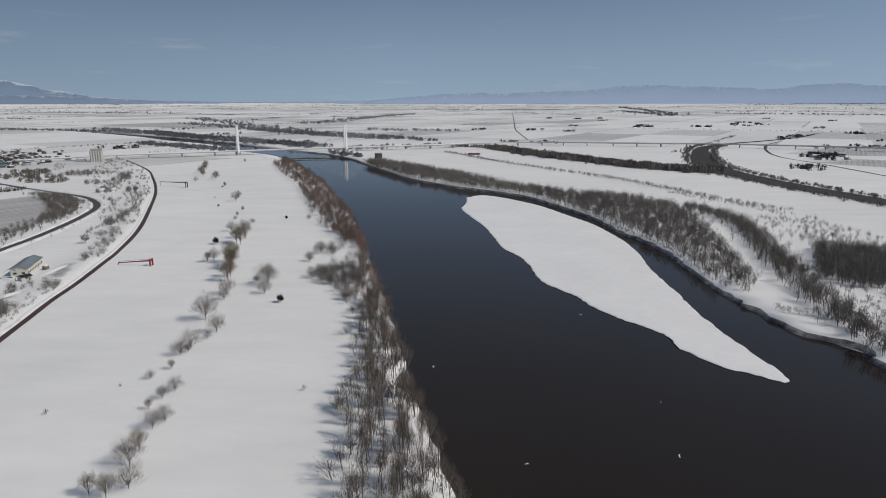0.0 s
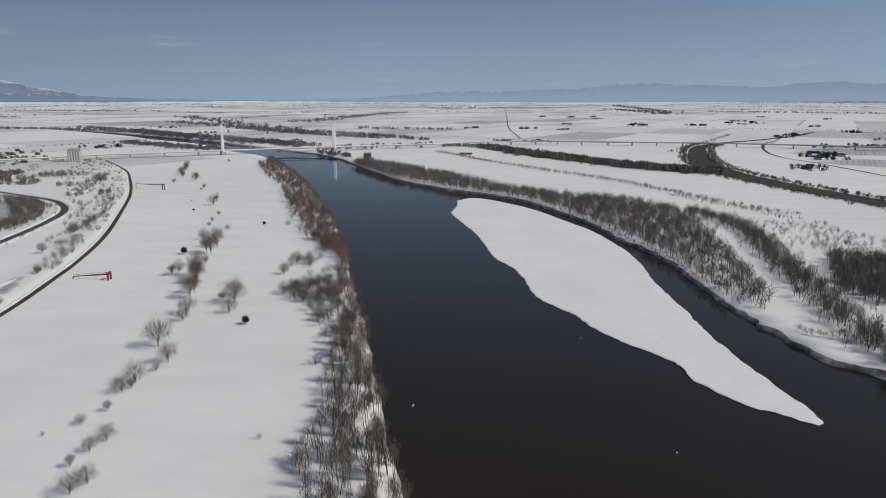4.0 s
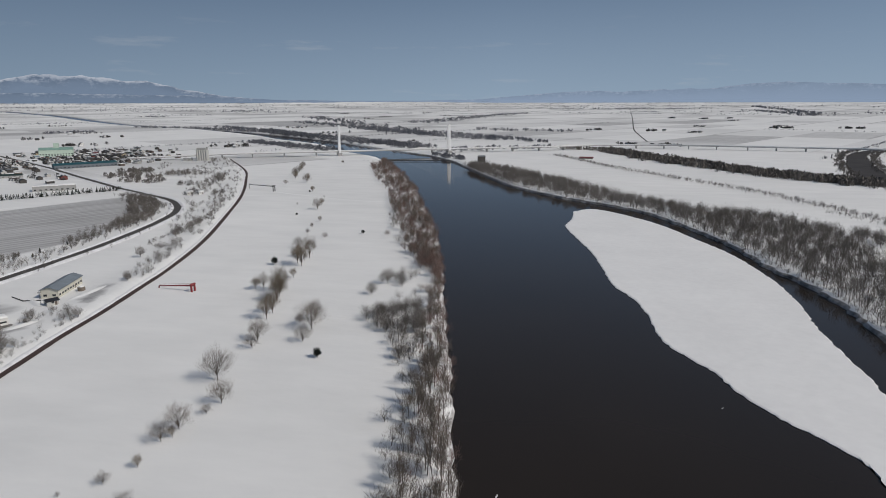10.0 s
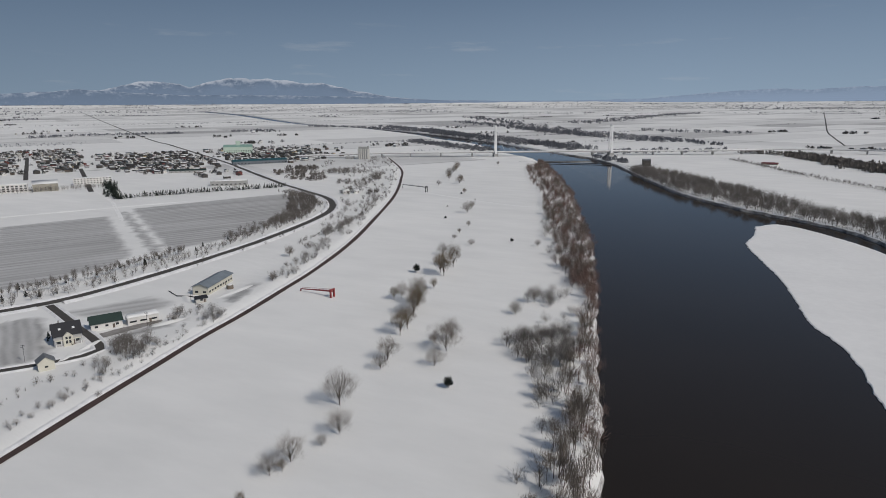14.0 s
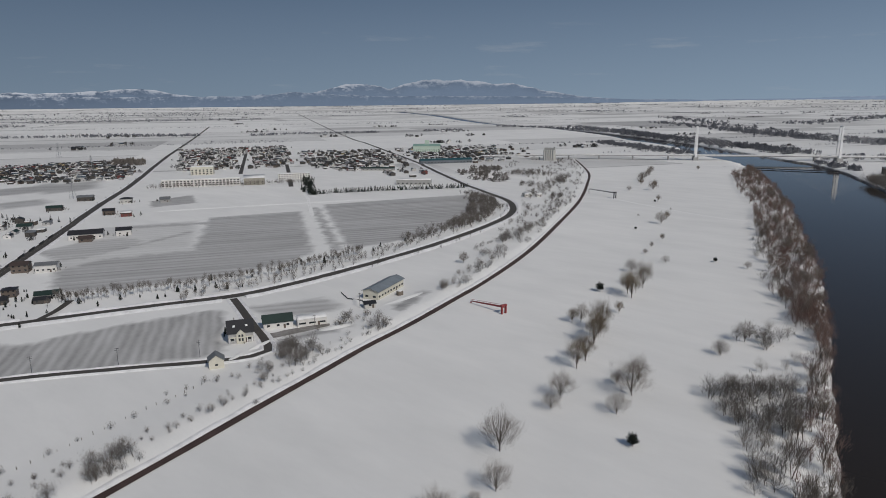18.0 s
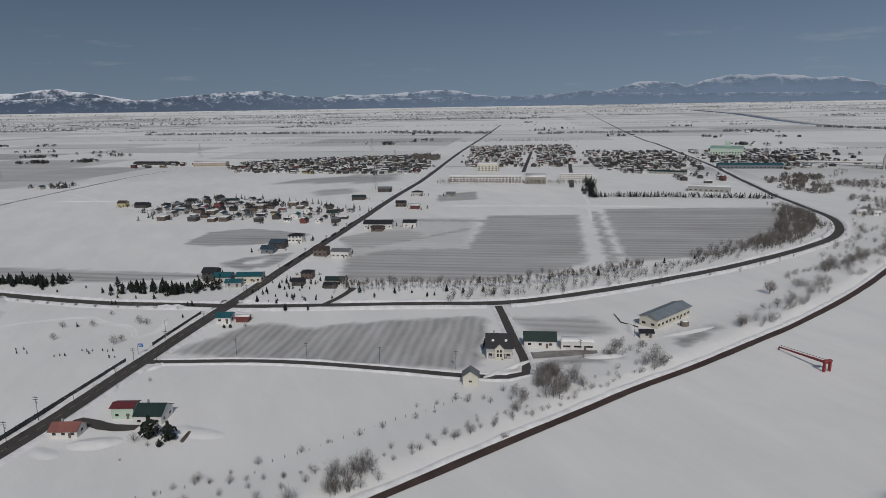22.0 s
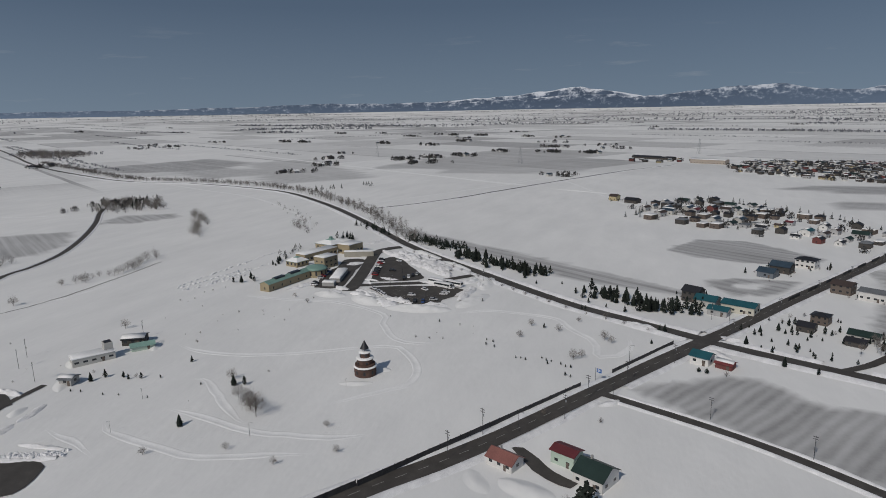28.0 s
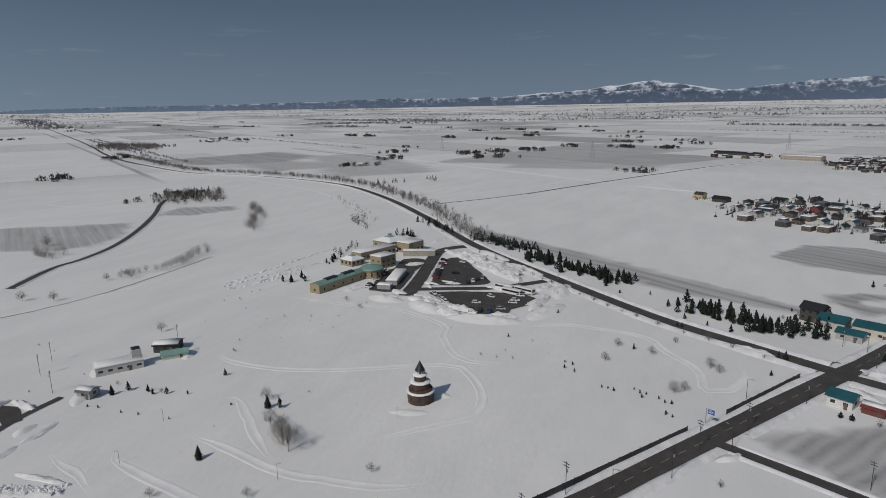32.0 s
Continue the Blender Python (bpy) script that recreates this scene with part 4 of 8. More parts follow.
def bare_arrays(seed, h=10.0, limbs=10, reach=0.4, tall=0.46, mid=0.5, fork=0.35, low=0.12, steep=12, boughs=50, twigs=300, trunk=0.018, thin=0.04, stems=1, sides=3, light=False):
    """A leafless tree: solid trunk and limbs (first arrays), and a haze of flat twigs (second) that fills a rounded crown."""
    rng = np.random.default_rng(seed)
    sv, sf, tv = [], [], []

    def stick(a, b, r0, r1, n_side=3):
        w = (b - a) / (np.linalg.norm(b - a) + 1e-9)
        u = np.cross(w, (0.31, 0.95, 0.11))
        u /= np.linalg.norm(u)
        v = np.cross(w, u)
        n = len(sv)
        for p, r in ((a, r0), (b, r1)):
            for k in range(n_side):
                t = 2 * math.pi * k / n_side
                sv.append(p + r * (math.cos(t) * u + math.sin(t) * v))
        for k in range(n_side):
            j = (k + 1) % n_side
            sf.extend([(n + k, n + j, n + n_side + j), (n + k, n + n_side + j, n + n_side + k)])

    def twig(a, b, wide):
        w = (b - a) / (np.linalg.norm(b - a) + 1e-9)
        u = np.cross(w, rng.normal(0, 1, 3))
        u /= np.linalg.norm(u) + 1e-9
        tv.extend([a - u * wide / 2, a + u * wide / 2, b])

    for s in range(stems):
        foot = np.array([0.0, 0.0, -0.04 * h])
        lean = rng.normal(0, 0.04, 2)
        if stems > 1:
            foot[:2] += rng.normal(0, 0.03 * h, 2)
            lean = rng.normal(0, 0.22, 2)
        top = foot + np.array([lean[0] * fork * h, lean[1] * fork * h, fork * h])
        heart = np.array([lean[0] * h * 0.6, lean[1] * h * 0.6, mid * h])
        stick(foot, foot + (top - foot) * 0.5, h * trunk, h * trunk * 0.75, sides + 1)
        stick(foot + (top - foot) * 0.5, top, h * trunk * 0.75, h * trunk * 0.45, sides + 1)
        for k in range(limbs):
            az = k * 2.4 + rng.uniform(-0.4, 0.4) + s
            el = math.radians(steep + (86 - steep) * ((k + rng.uniform(0, 1)) / limbs) ** 0.85)
            size = rng.uniform(0.8, 1.08)
            tip = heart + size * h * np.array([reach * math.cos(el) * math.cos(az), reach * math.cos(el) * math.sin(az), tall * math.sin(el)])
            f = low / fork + (1 - low / fork) * rng.uniform(0.1, 1.0)
            a = foot + (top - foot) * f
            m = a + (tip - a) * 0.5 + np.array([0, 0, 0.05 * h]) * (1 - el) + rng.normal(0, 0.02 * h, 3)
            r = h * trunk * 0.42
            if light:
                twig(a, m + (m - a) * 0.25, r * 2.2)
                twig(m - (m - a) * 0.2, tip, r * 1.5)
            else:
                stick(a, m, r, r * 0.55, sides)
                stick(m, tip, r * 0.55, r * 0.12, sides)
        # boughs inside and fine twigs out to the crown's rounded skin, all fanning away from the fork
        root = foot + (top - foot) * 0.7
        for n, lo, hi, l0, l1, wide in ((boughs, 0.30, 0.80, 0.22, 0.34, 1.5), (twigs, 0.60, 1.0, 0.10, 0.20, 1.0)):
            for _ in range(n):
                az = rng.uniform(0, 2 * math.pi)
                up = rng.uniform(math.sin(math.radians(steep - 28)), 1.0)
                out_ = math.sqrt(max(0.0, 1 - up * up))
                lobe = 1 + 0.19 * math.sin(3 * az + 5 * up + seed) + 0.10 * math.sin(7 * az - 4 * up + 2 * seed)
                q = rng.uniform(lo ** 2, hi ** 2) ** 0.5 * lobe * h
                tip = heart + q * np.array([reach * out_ * math.cos(az), reach * out_ * math.sin(az), tall * up])
                way = tip - root + np.array([0, 0, 0.10 * h])
                w = twist(rng, way / (np.linalg.norm(way) + 1e-9), 0.24)
                twig(tip - w * h * rng.uniform(l0, l1), tip, thin * wide)
    tv = np.array(tv)
    return np.array(sv), np.array(sf), tv, np.arange(len(tv)).reshape(-1, 3)


def bare_tree(seed, label, category="tree", group="", wood=None, twigs_mat=None, **kind):
    sv, sf, tv, tf = bare_arrays(seed, **kind)
    ob = thing("bare_tree", label, category, group)
    part("trunk", quick("trunk", sv, sf, wood or m_bark), None, ob)
    part("crown", quick("crown", tv, tf, twigs_mat or m_twig), None, ob)
    return ob


def fir(seed, h=6.0, wide=0.24, label="dark green snow-free fir tree", group="firs", tiers=8):
    """A conifer: a bole and drooping, ragged whorls of branches."""
    ob = thing("fir_tree", label, "fir tree", group)
    part("trunk", Shape().tube((0, 0, -0.3), (0, 0, h * 0.93), h * 0.022, h * 0.004, 5), m_bark, ob)
    part("crown", quick("crown", *fir_arrays(seed, h, wide, tiers), m_needle), None, ob)
    return ob


def fir_arrays(seed, h, wide, tiers=8):
    rng = np.random.default_rng(seed)
    v, f = [], []
    for k in range(tiers):
        u = k / (tiers - 1)
        z, r = h * (0.10 + 0.80 * u), h * wide * (1.02 - u) ** 0.8 * rng.uniform(0.85, 1.12) + 0.03 * h
        arms = 11
        for j in range(arms):
            a = 2 * math.pi * (j + 0.5 * (k % 2)) / arms + rng.uniform(-0.16, 0.16)
            q = r * rng.uniform(0.72, 1.15)
            n = len(v)
            d = np.array([math.cos(a), math.sin(a), 0])
            side = np.array([-math.sin(a), math.cos(a), 0]) * r * 0.30
            top = np.array([0, 0, z + h * 0.10])
            tip = d * q + (0, 0, z - h * 0.035 * rng.uniform(0.5, 1.6))
            mid_ = d * q * 0.6 + (0, 0, z + h * 0.02)
            v += [top, mid_ + side, tip, mid_ - side, d * q * 0.45 + (0, 0, z - h * 0.05)]
            f += [(n, n + 1, n + 2), (n, n + 2, n + 3), (n + 1, n + 4, n + 2), (n + 4, n + 3, n + 2)]
    n = len(v)
    v += [np.array([0, 0, h]), np.array([0.02 * h, 0, h * 0.88]), np.array([-0.012 * h, 0.017 * h, h * 0.88]), np.array([-0.012 * h, -0.017 * h, h * 0.88])]
    f += [(n, n + 1, n + 2), (n, n + 2, n + 3), (n, n + 3, n + 1)]
    return np.array(v), np.array(f)


def pine_arrays(seed, h, wide, n=84):
    """A ragged dark crown: tufts of needles strewn through an uneven upright heap."""
    rng = np.random.default_rng(seed)
    v, f = [], []
    for k in range(n):
        u = (k + rng.uniform(0, 1)) / n
        r = wide * h * (math.sin(min(1.0, 0.16 + 1.05 * u) * math.pi) ** 0.7) * rng.uniform(0.25, 1.05)
        a = rng.uniform(0, 2 * math.pi)
        c = np.array([r * math.cos(a), r * math.sin(a), h * (0.10 + 0.82 * u)])
        size = h * rng.uniform(0.05, 0.10)
        m = len(v)
        v.append(c + (0, 0, size * 0.5))
        for j in range(5):
            b = a + 2 * math.pi * j / 5 + rng.uniform(-0.3, 0.3)
            v.append(c + np.array([0.8 * math.cos(b), 0.8 * math.sin(b), rng.uniform(-1.3, 0.4)]) * size * rng.uniform(0.7, 1.3))
        f += [(m, m + 1 + j, m + 1 + (j + 1) % 5) for j in range(5)]
    return np.array(v), np.array(f)


def pine(seed, h=6.0, wide=0.26, label="dark ragged pine standing in the snow", group="firs"):
    ob = thing("pine_tree", label, "pine tree", group)
    part("trunk", Shape().tube((0, 0, -0.3), (0, 0, h * 0.8), h * 0.024, h * 0.006, 5), m_bark, ob)
    part("crown", quick("crown", *pine_arrays(seed, h, wide, 84 if h < 7 else 230), m_needle), None, ob)
    return ob


def bush(seed, h=2.5, label="small leafless shrub standing in the snow", group="shrubs", mat=None):
    sv, sf, tv, tf = bare_arrays(seed, h=h, limbs=10, reach=0.46, tall=0.55, mid=0.42, fork=0.28, low=0.05, steep=8, boughs=40, twigs=220, trunk=0.018, thin=0.025, stems=1)
    ob = thing("shrub", label, "shrub", group)
    part("stem", quick("stem", sv, sf, m_bark), None, ob)
    part("crown", quick("crown", tv, tf, mat or m_twig), None, ob)
    return ob


def stand(name, label, category, places, kinds, mats, group=""):
    """Many trees in one mesh: rows of x, y, height; kinds are unit-height arrays."""
    rng = np.random.default_rng(len(name) + len(places))
    vs, fs, mi, n = [], [], [], 0
    px, py, ph = np.array(places, float).T
    pos, sc = at(px, py)
    for k in range(len(px)):
        sv, sf, tv, tf = kinds[rng.integers(len(kinds))]
        t = rng.uniform(0, 2 * math.pi)
        c, s = math.cos(t), math.sin(t)
        z = ph[k] * sc[k]
        w = z * rng.uniform(0.85, 1.2)
        rot = np.array([[c * w, -s * w, rng.normal(0, 0.09) * z], [s * w, c * w, rng.normal(0, 0.09) * z], [rng.normal(0, 0.06) * z, rng.normal(0, 0.06) * z, z]])
        for a, f, m in ((sv, sf, 0), (tv, tf, 1)):
            if not len(a):
                continue
            vs.append(a @ rot.T + pos[k])
            fs.append(f + n)
            mi.append(np.full(len(f), m))
            n += len(a)
    return tagged(new(name, quick(name, np.concatenate(vs), np.concatenate(fs), mats, np.concatenate(mi))), label, category, group, "stuff")


def unit(seed, **kind):
    return bare_arrays(seed, h=1.0, **kind)


tall_kinds = [unit(40 + k, limbs=7, reach=0.28, tall=0.46, mid=0.5, fork=0.55, low=0.14, steep=24, boughs=26, twigs=95, trunk=0.014, thin=0.0085, light=True) for k in range(8)]
willow_kinds = [unit(60 + k, limbs=4, reach=0.32, tall=0.54, mid=0.42, fork=0.3, low=0.05, steep=24, boughs=14, twigs=48, trunk=0.011, thin=0.0098, stems=2, light=True) for k in range(8)]
lean_kinds = [unit(80 + k, limbs=7, reach=0.34, tall=0.50, mid=0.46, fork=0.45, low=0.10, steep=14, boughs=24, twigs=88, trunk=0.014, thin=0.0125, light=True) for k in range(8)]
round_kinds = [unit(90 + k, limbs=10, reach=0.46, tall=0.50, mid=0.46, fork=0.30, low=0.06, steep=0, boughs=40, twigs=170, trunk=0.016, thin=0.0088, light=True) for k in range(6)]


pole_kinds = [unit(200 + k, limbs=8, reach=0.22, tall=0.42, mid=0.55, fork=0.78, low=0.30, steep=38, boughs=34, twigs=140, trunk=0.0095, thin=0.0052, light=True) for k in range(8)]
row_kinds = [unit(220 + k, limbs=5, reach=0.37, tall=0.48, mid=0.50, fork=0.45, low=0.14, steep=6, boughs=18, twigs=62, trunk=0.015, thin=0.0125, light=True) for k in range(8)]


def clump_kind(seed, n=34, broad=1.0):
    """A distant tuft of wood: upright slivers in a rounded heap."""
    rng = np.random.default_rng(seed)
    tv = []
    for _ in range(n):
        x, y = rng.normal(0, 0.33, 2)
        top = max(0.25, 1.0 - 0.7 * math.hypot(x, y) + rng.normal(0, 0.12))
        a, w = rng.uniform(0, math.pi), broad * rng.uniform(0.05, 0.10)
        d = np.array([math.cos(a), math.sin(a), 0]) * w
        q = np.array([x, y, 0])
        tip = q + (rng.normal(0, 0.1), rng.normal(0, 0.1), top)
        tv += [q - d * 0.4 - (0, 0, 0.05), q + d * 0.4 - (0, 0, 0.05), tip, q - d * 1.2 + (0, 0, top * 0.7), q + d * 1.2 + (0, 0, top * 0.55), tip]
    tv = np.array(tv)
    e = np.zeros((0, 3))
    return e, e.astype(int), tv, np.arange(len(tv)).reshape(-1, 3)


clumps = [clump_kind(k) for k in range(8)]


def scatter(poly, per, seed, h0, h1):
    """Random places inside an outline, one for every 'per' square metres."""
    rng = np.random.default_rng(seed)
    poly = np.array(poly, float)
    lo, hi = poly.min(0), poly.max(0)
    n = int(np.prod(hi - lo) / per)
    p = rng.uniform(lo, hi, (n, 2))
    p = p[inside(p[:, 0], p[:, 1], poly)]
    return [(x, y, rng.uniform(h0, h1)) for x, y in p]


def along(pts, every, wide, seed, h0, h1, drop=0.0):
    """Places strewn along a line."""
    rng = np.random.default_rng(seed)
    line = smooth(pts, every)
    n = normals(line)
    out = []
    for p, q in zip(line, n):
        if rng.uniform() >= drop:
            r = p + q * rng.normal(0, wide / 2) + rng.normal(0, every * 0.25, 2)
            out.append((r[0], r[1], rng.uniform(h0, h1)))
    return out


# riverside thicket on the left bank: reddish willow at the water's edge, taller grey trees behind
rng = np.random.default_rng(5)
edge, wood, fringe, poles = [], [], [], []
WIDTH = [(90, 30), (150, 29), (200, 27), (218, 20), (235, 17), (260, 17), (300, 14), (345, 12), (380, 11), (420, 11), (445, 12), (480, 18), (520, 25), (600, 30), (680, 36), (780, 34), (900, 40), (1000, 44), (1100, 40), (1150, 12), (1200, 3)]
ly, lw = np.array(WIDTH, float).T
bl = even(left_bank, 20000)
for p, n in zip(bl, normals(bl)):
    if not 95 < p[1] < 1190:
        continue
    w = np.interp(p[1], ly, lw)
    thin_out = np.interp(p[1], [200, 420, 600, 1200], [1.0, 0.9, 0.55, 0.4])
    q = p + n * (1.2 + rng.uniform(0, 1) ** 1.6 * w * 0.75)
    gap_ = noise.noise(Vector((q[0] / 11, q[1] / 11, 0)))
    if rng.uniform() < (0.24 if p[1] < 420 else 0.58) * thin_out and (gap_ > -0.22 or p[1] > 420):
        edge.append((q[0], q[1], rng.uniform(5.0, 9.0)))
    if p[1] > 420 and rng.uniform() < 0.5 * thin_out:
        q = p + n * rng.uniform(3.0, w)
        edge.append((q[0], q[1], rng.uniform(6.0, 10.0)))
    if rng.uniform() < 0.19 * thin_out * (w / 20):
        q = p + n * rng.uniform(2.5, w)
        if noise.noise(Vector((q[0] / 12, q[1] / 12, 9))) > -0.3 or p[1] < 215:
            wood.append((q[0], q[1], rng.uniform(8.0, 12.5)))
    if p[1] < 330 and rng.uniform() < 0.22 * (w / 24) * 1.5:
        q = p + n * (1.5 + rng.uniform(0, 1) * w * 0.85)
        poles.append((q[0], q[1], rng.uniform(10.0, 15.0)))
    if p[1] < 430 and rng.uniform() < 0.05:
        q = p + n * (w + rng.uniform(-4.0, 3.0))
        fringe.append((q[0], q[1], rng.uniform(5.5, 9.5)))
CLEARING = np.array([(-85.2, 434.2), (-64.6, 457.3), (-55.0, 420.0), (-64.9, 417.8), (-78.6, 414.3)])
edge, wood, poles, fringe = ([q for q in some if not inside(np.array([q[0]]), np.array([q[1]]), CLEARING)[0]] for some in (edge, wood, poles, fringe))
stand("riverside_poles", "slender dark leafless trees standing close together on the bank", "riverside trees", poles, pole_kinds, [m_bark, m_twig])
stand("riverside_willows", "dense reddish leafless willow scrub along the river bank", "willow scrub", edge, willow_kinds, [m_bark, m_willow])
stand("riverside_wood", "grey leafless trees crowding the snowy river bank", "riverside wood", wood, tall_kinds, [m_bark, m_twig])
side_grove = scatter([(-81, 369), (-75, 353), (-60, 343), (-47, 352), (-49, 380), (-63, 384)], 15, 3, 6, 9) + scatter([(-62, 342), (-52, 309), (-42, 316), (-46, 346)], 20, 5, 5.5, 8) + scatter([(-88, 420), (-80, 446), (-68, 448), (-74, 416)], 34, 6, 6, 9) \
    + scatter([(-82, 505), (-110, 520), (-128, 600), (-150, 690), (-120, 700), (-100, 600)], 90, 4, 5, 9) + [(-88, 402.6, 6.5), (-69.9, 395, 7), (-63, 402, 6), (-49.7, 311.7, 6), (-44.5, 296, 7), (-43.4, 267.2, 6.5), (-36.7, 267.2, 6)]
stand("bank_grove", "dense grove of dark leafless trees beside the river wood", "grove", side_grove + fringe, round_kinds, [m_bark, m_thicket])

# woods on the right bank
forest = scatter([(-138, 1100), (-102, 1012), (-53, 902), (24, 785), (66, 743), (95, 706), (118, 644), (132, 592), (144, 530), (157, 450), (158, 400), (158, 350), (163, 318), (176, 342), (190, 398), (208, 478), (224, 566),
                  (226, 631), (195, 684), (138, 716), (81, 795), (28, 910), (-41, 1035), (-118, 1150)], 18, 8, 7.0, 12.5)
shore_scrub = along([(159, 340), (157, 400), (157, 450), (147, 500), (140, 550), (130, 602), (116, 647), (97, 703), (70, 741), (38, 773), (-4, 823), (-47, 892), (-76, 963), (-111, 1050)], 1.8, 3, 19, 1.6, 4.0)
stand("river_wood_east", "dense leafless wood on the far river bank", "wood", forest + shore_scrub, row_kinds, [m_bark, m_thicket])
row2 = along([(236, 612), (250, 540), (226, 440), (208, 366), (194, 312), (187, 278), (184, 240)], 0.75, 10, 9, 7.5, 11.5) + along([(240, 600), (252, 535), (228, 436), (210, 360)], 2.2, 16, 10, 5, 9)
block = scatter([(262, 442), (310, 424), (330, 300), (262, 300), (219, 357)], 11, 11, 8, 12) + along([(166, 303), (172, 295), (182, 290), (196, 270)], 0.8, 4, 12, 3, 5)
stand("field_trees_east", "rows of leafless trees between snowy floodplain fields", "tree rows", row2 + block, row_kinds + lean_kinds[:2], [m_bark, m_thicket])
scrub = along([(7, 1364), (96, 1132), (183, 958), (238, 849), (273, 736), (300, 649), (330, 596)], 0.9, 9, 13, 3, 6.5, 0.15) + along([(260, 720), (300, 620), (316, 570)], 1.4, 8, 14, 3, 5, 0.2) \
    + scatter([(250, 560), (330, 560), (330, 450), (262, 450)], 40, 15, 3, 6.5) + scatter([(200, 330), (262, 440), (300, 330), (230, 250), (190, 260)], 28, 18, 2.5, 5.5) + along([(166, 330), (164, 360), (165, 400)], 3, 5, 16, 2, 4)
belt = along([(113, 1506), (188, 1284), (245, 1177), (298, 1065), (350, 999), (405, 940)], 0.8, 26, 17, 7, 12) + along([(20, 1560), (113, 1490), (188, 1300)], 4, 14, 18, 6, 10)
ox = []
line = smooth(OXBOW, 12)
for off, every in ((26, 2.0), (-27, 2.2)):
    ox += along([tuple(p) for p in (line + normals(line) * off)[::6] if p[1] < 1600], every, 10, 40 + off, 2.5, 5.0)
stand("scrub_east", "thin rows of leafless scrub across the floodplain", "scrub", scrub, row_kinds, [m_bark, m_thicket])
stand("wood_belt_east", "dark belt of leafless trees beyond the fields", "tree belt", belt, [clump_kind(80 + k, 16, 1.5) for k in range(6)], [m_bark, m_thicket])
stand("oxbow_wood", "dark scrub lining the old river loop", "scrub", ox, [clump_kind(70 + k, 12, 1.5) for k in range(6)], [m_bark, m_thicket])

# trees scattered over the left floodplain: x, y, height
PLAIN_A = [(-93, 148, 6), (-88, 147, 7), (-84, 151, 8), (-89, 162, 9), (-90, 170, 7), (-92, 183, 7), (-90, 188, 6), (-99, 196, 4), (-98, 204, 5), (-96, 210, 6), (-109, 220, 4), (-105, 229, 4), (-107, 243, 7), (-106, 251, 9), (-113, 287, 13), (-102, 270, 9), (-103, 262, 4), (-105, 246, 4)]
PLAIN_B = [(-115, 319, 7), (-117, 328, 10), (-125, 354, 12), (-126, 363, 11), (-132, 381, 13), (-137, 397, 14), (-134, 389, 11), (-153, 400, 7), (-150, 403, 9), (-99, 346, 13), (-102, 358, 10), (-97, 330, 8), (-142, 426, 6), (-148, 453, 14), (-151, 474, 14), (-107, 351, 5), (-84, 424, 9), (-87, 402, 7), (-119, 553, 6), (-153, 459, 12)]
PLAIN_C = [(-171, 503, 10), (-189, 575, 5), (-184, 553, 5), (-193, 604, 6), (-219, 666, 13), (-224, 690, 9), (-271, 785, 8), (-310, 866, 14), (-318, 890, 11), (-358, 940, 12), (-340, 900, 12), (-329, 842, 8), (-385, 1031, 13), (-372, 990, 12), (-348, 1121, 8), (-164, 538, 6), (-365, 960, 13), (-395, 1060, 12), (-378, 1010, 10)]
big = [bare_tree(100 + k, "broad leafless elm standing in the floodplain snow", "tree", "floodplain trees", h=10, limbs=16, reach=(0.50, 0.40, 0.54)[k % 3], tall=0.54, mid=(0.42, 0.46, 0.40)[k % 3], fork=0.22, low=0.08, steep=(24, 34, 18)[k % 3], boughs=170, twigs=1900, trunk=0.017, thin=0.026, twigs_mat=(m_twig, m_gold, m_twig)[k % 3]) for k in range(6)]
used = set()
rng = np.random.default_rng(21)
for k, (x, y, h) in enumerate(PLAIN_A + PLAIN_B + PLAIN_C):
    j = int(rng.integers(6))
    if (-156 < x < -120 and 340 < y < 480):
        j = int(rng.choice([1, 4, 1, 4, 0]))
    m = (x, y, float(rng.uniform(0, 360)), h / (8.9 if y < 500 else 10.5))
    if j not in used:
        used.add(j)
        put(big[j], m[0], m[1], m[2], scale=m[3])
    else:
        copies(big[j], [m])
small = bush(7)
put(small, -131, 192, 20, scale=1.0)
copies(small, [(-354.5, -6.6, 120, 0.4), (-364.2, 1.6, 202, 0.49), (-352.8, 0.4, 46, 0.28), (-349.7, 8.1, 205, 0.52), (-386.0, 3.1, 148, 0.65), (-339.7, -22.2, 30, 0.36), (-331.5, -4.7, 274, 0.43), (-313.9, -13.3, 88, 0.66), (-320.0, -24.1, 134, 0.36), (-344.7, 76.6, 13, 0.66), (-344.8, 82.8, 133, 0.65), (-352.4, 83.7, 99, 0.33), (-346.1, 88.5, 148, 0.56), (-356.1, 99.3, 190, 0.29), (-368.0, 54.8, 310, 0.42), (-358.4, -45.8, 198, 0.5), (-394.0, -58.3, 91, 0.37), (-364.3, -59.5, 143, 0.29), (-364.6, -64.8, 280, 0.67), (-386.0, -60.6, 3, 0.7)])
copies(small, [(-117, 213, 70, 0.8), (-50, 211, 120, 1.1), (-38, 262, 30, 1.0), (-45, 300, 60, 1.3), (-250, 690, 10, 1.2), (-140, 640, 200, 1.6), (-240, 740, 50, 1.3)])
lone = bare_tree(141, "single dark pine in the floodplain snow", "pine", "floodplain pines", twigs_mat=m_needle, h=6, limbs=12, reach=0.42, tall=0.48, mid=0.5, fork=0.5, low=0.12, steep=-6, boughs=120, twigs=900, thin=0.16, trunk=0.02)
put(lone, -166, 453, 0, scale=0.95)
copies(lone, [(-84, 314, 30, 0.78), (-140, 559, 50, 0.6), (-226, 632, 90, 0.45), (-272, 780, 20, 0.5)])

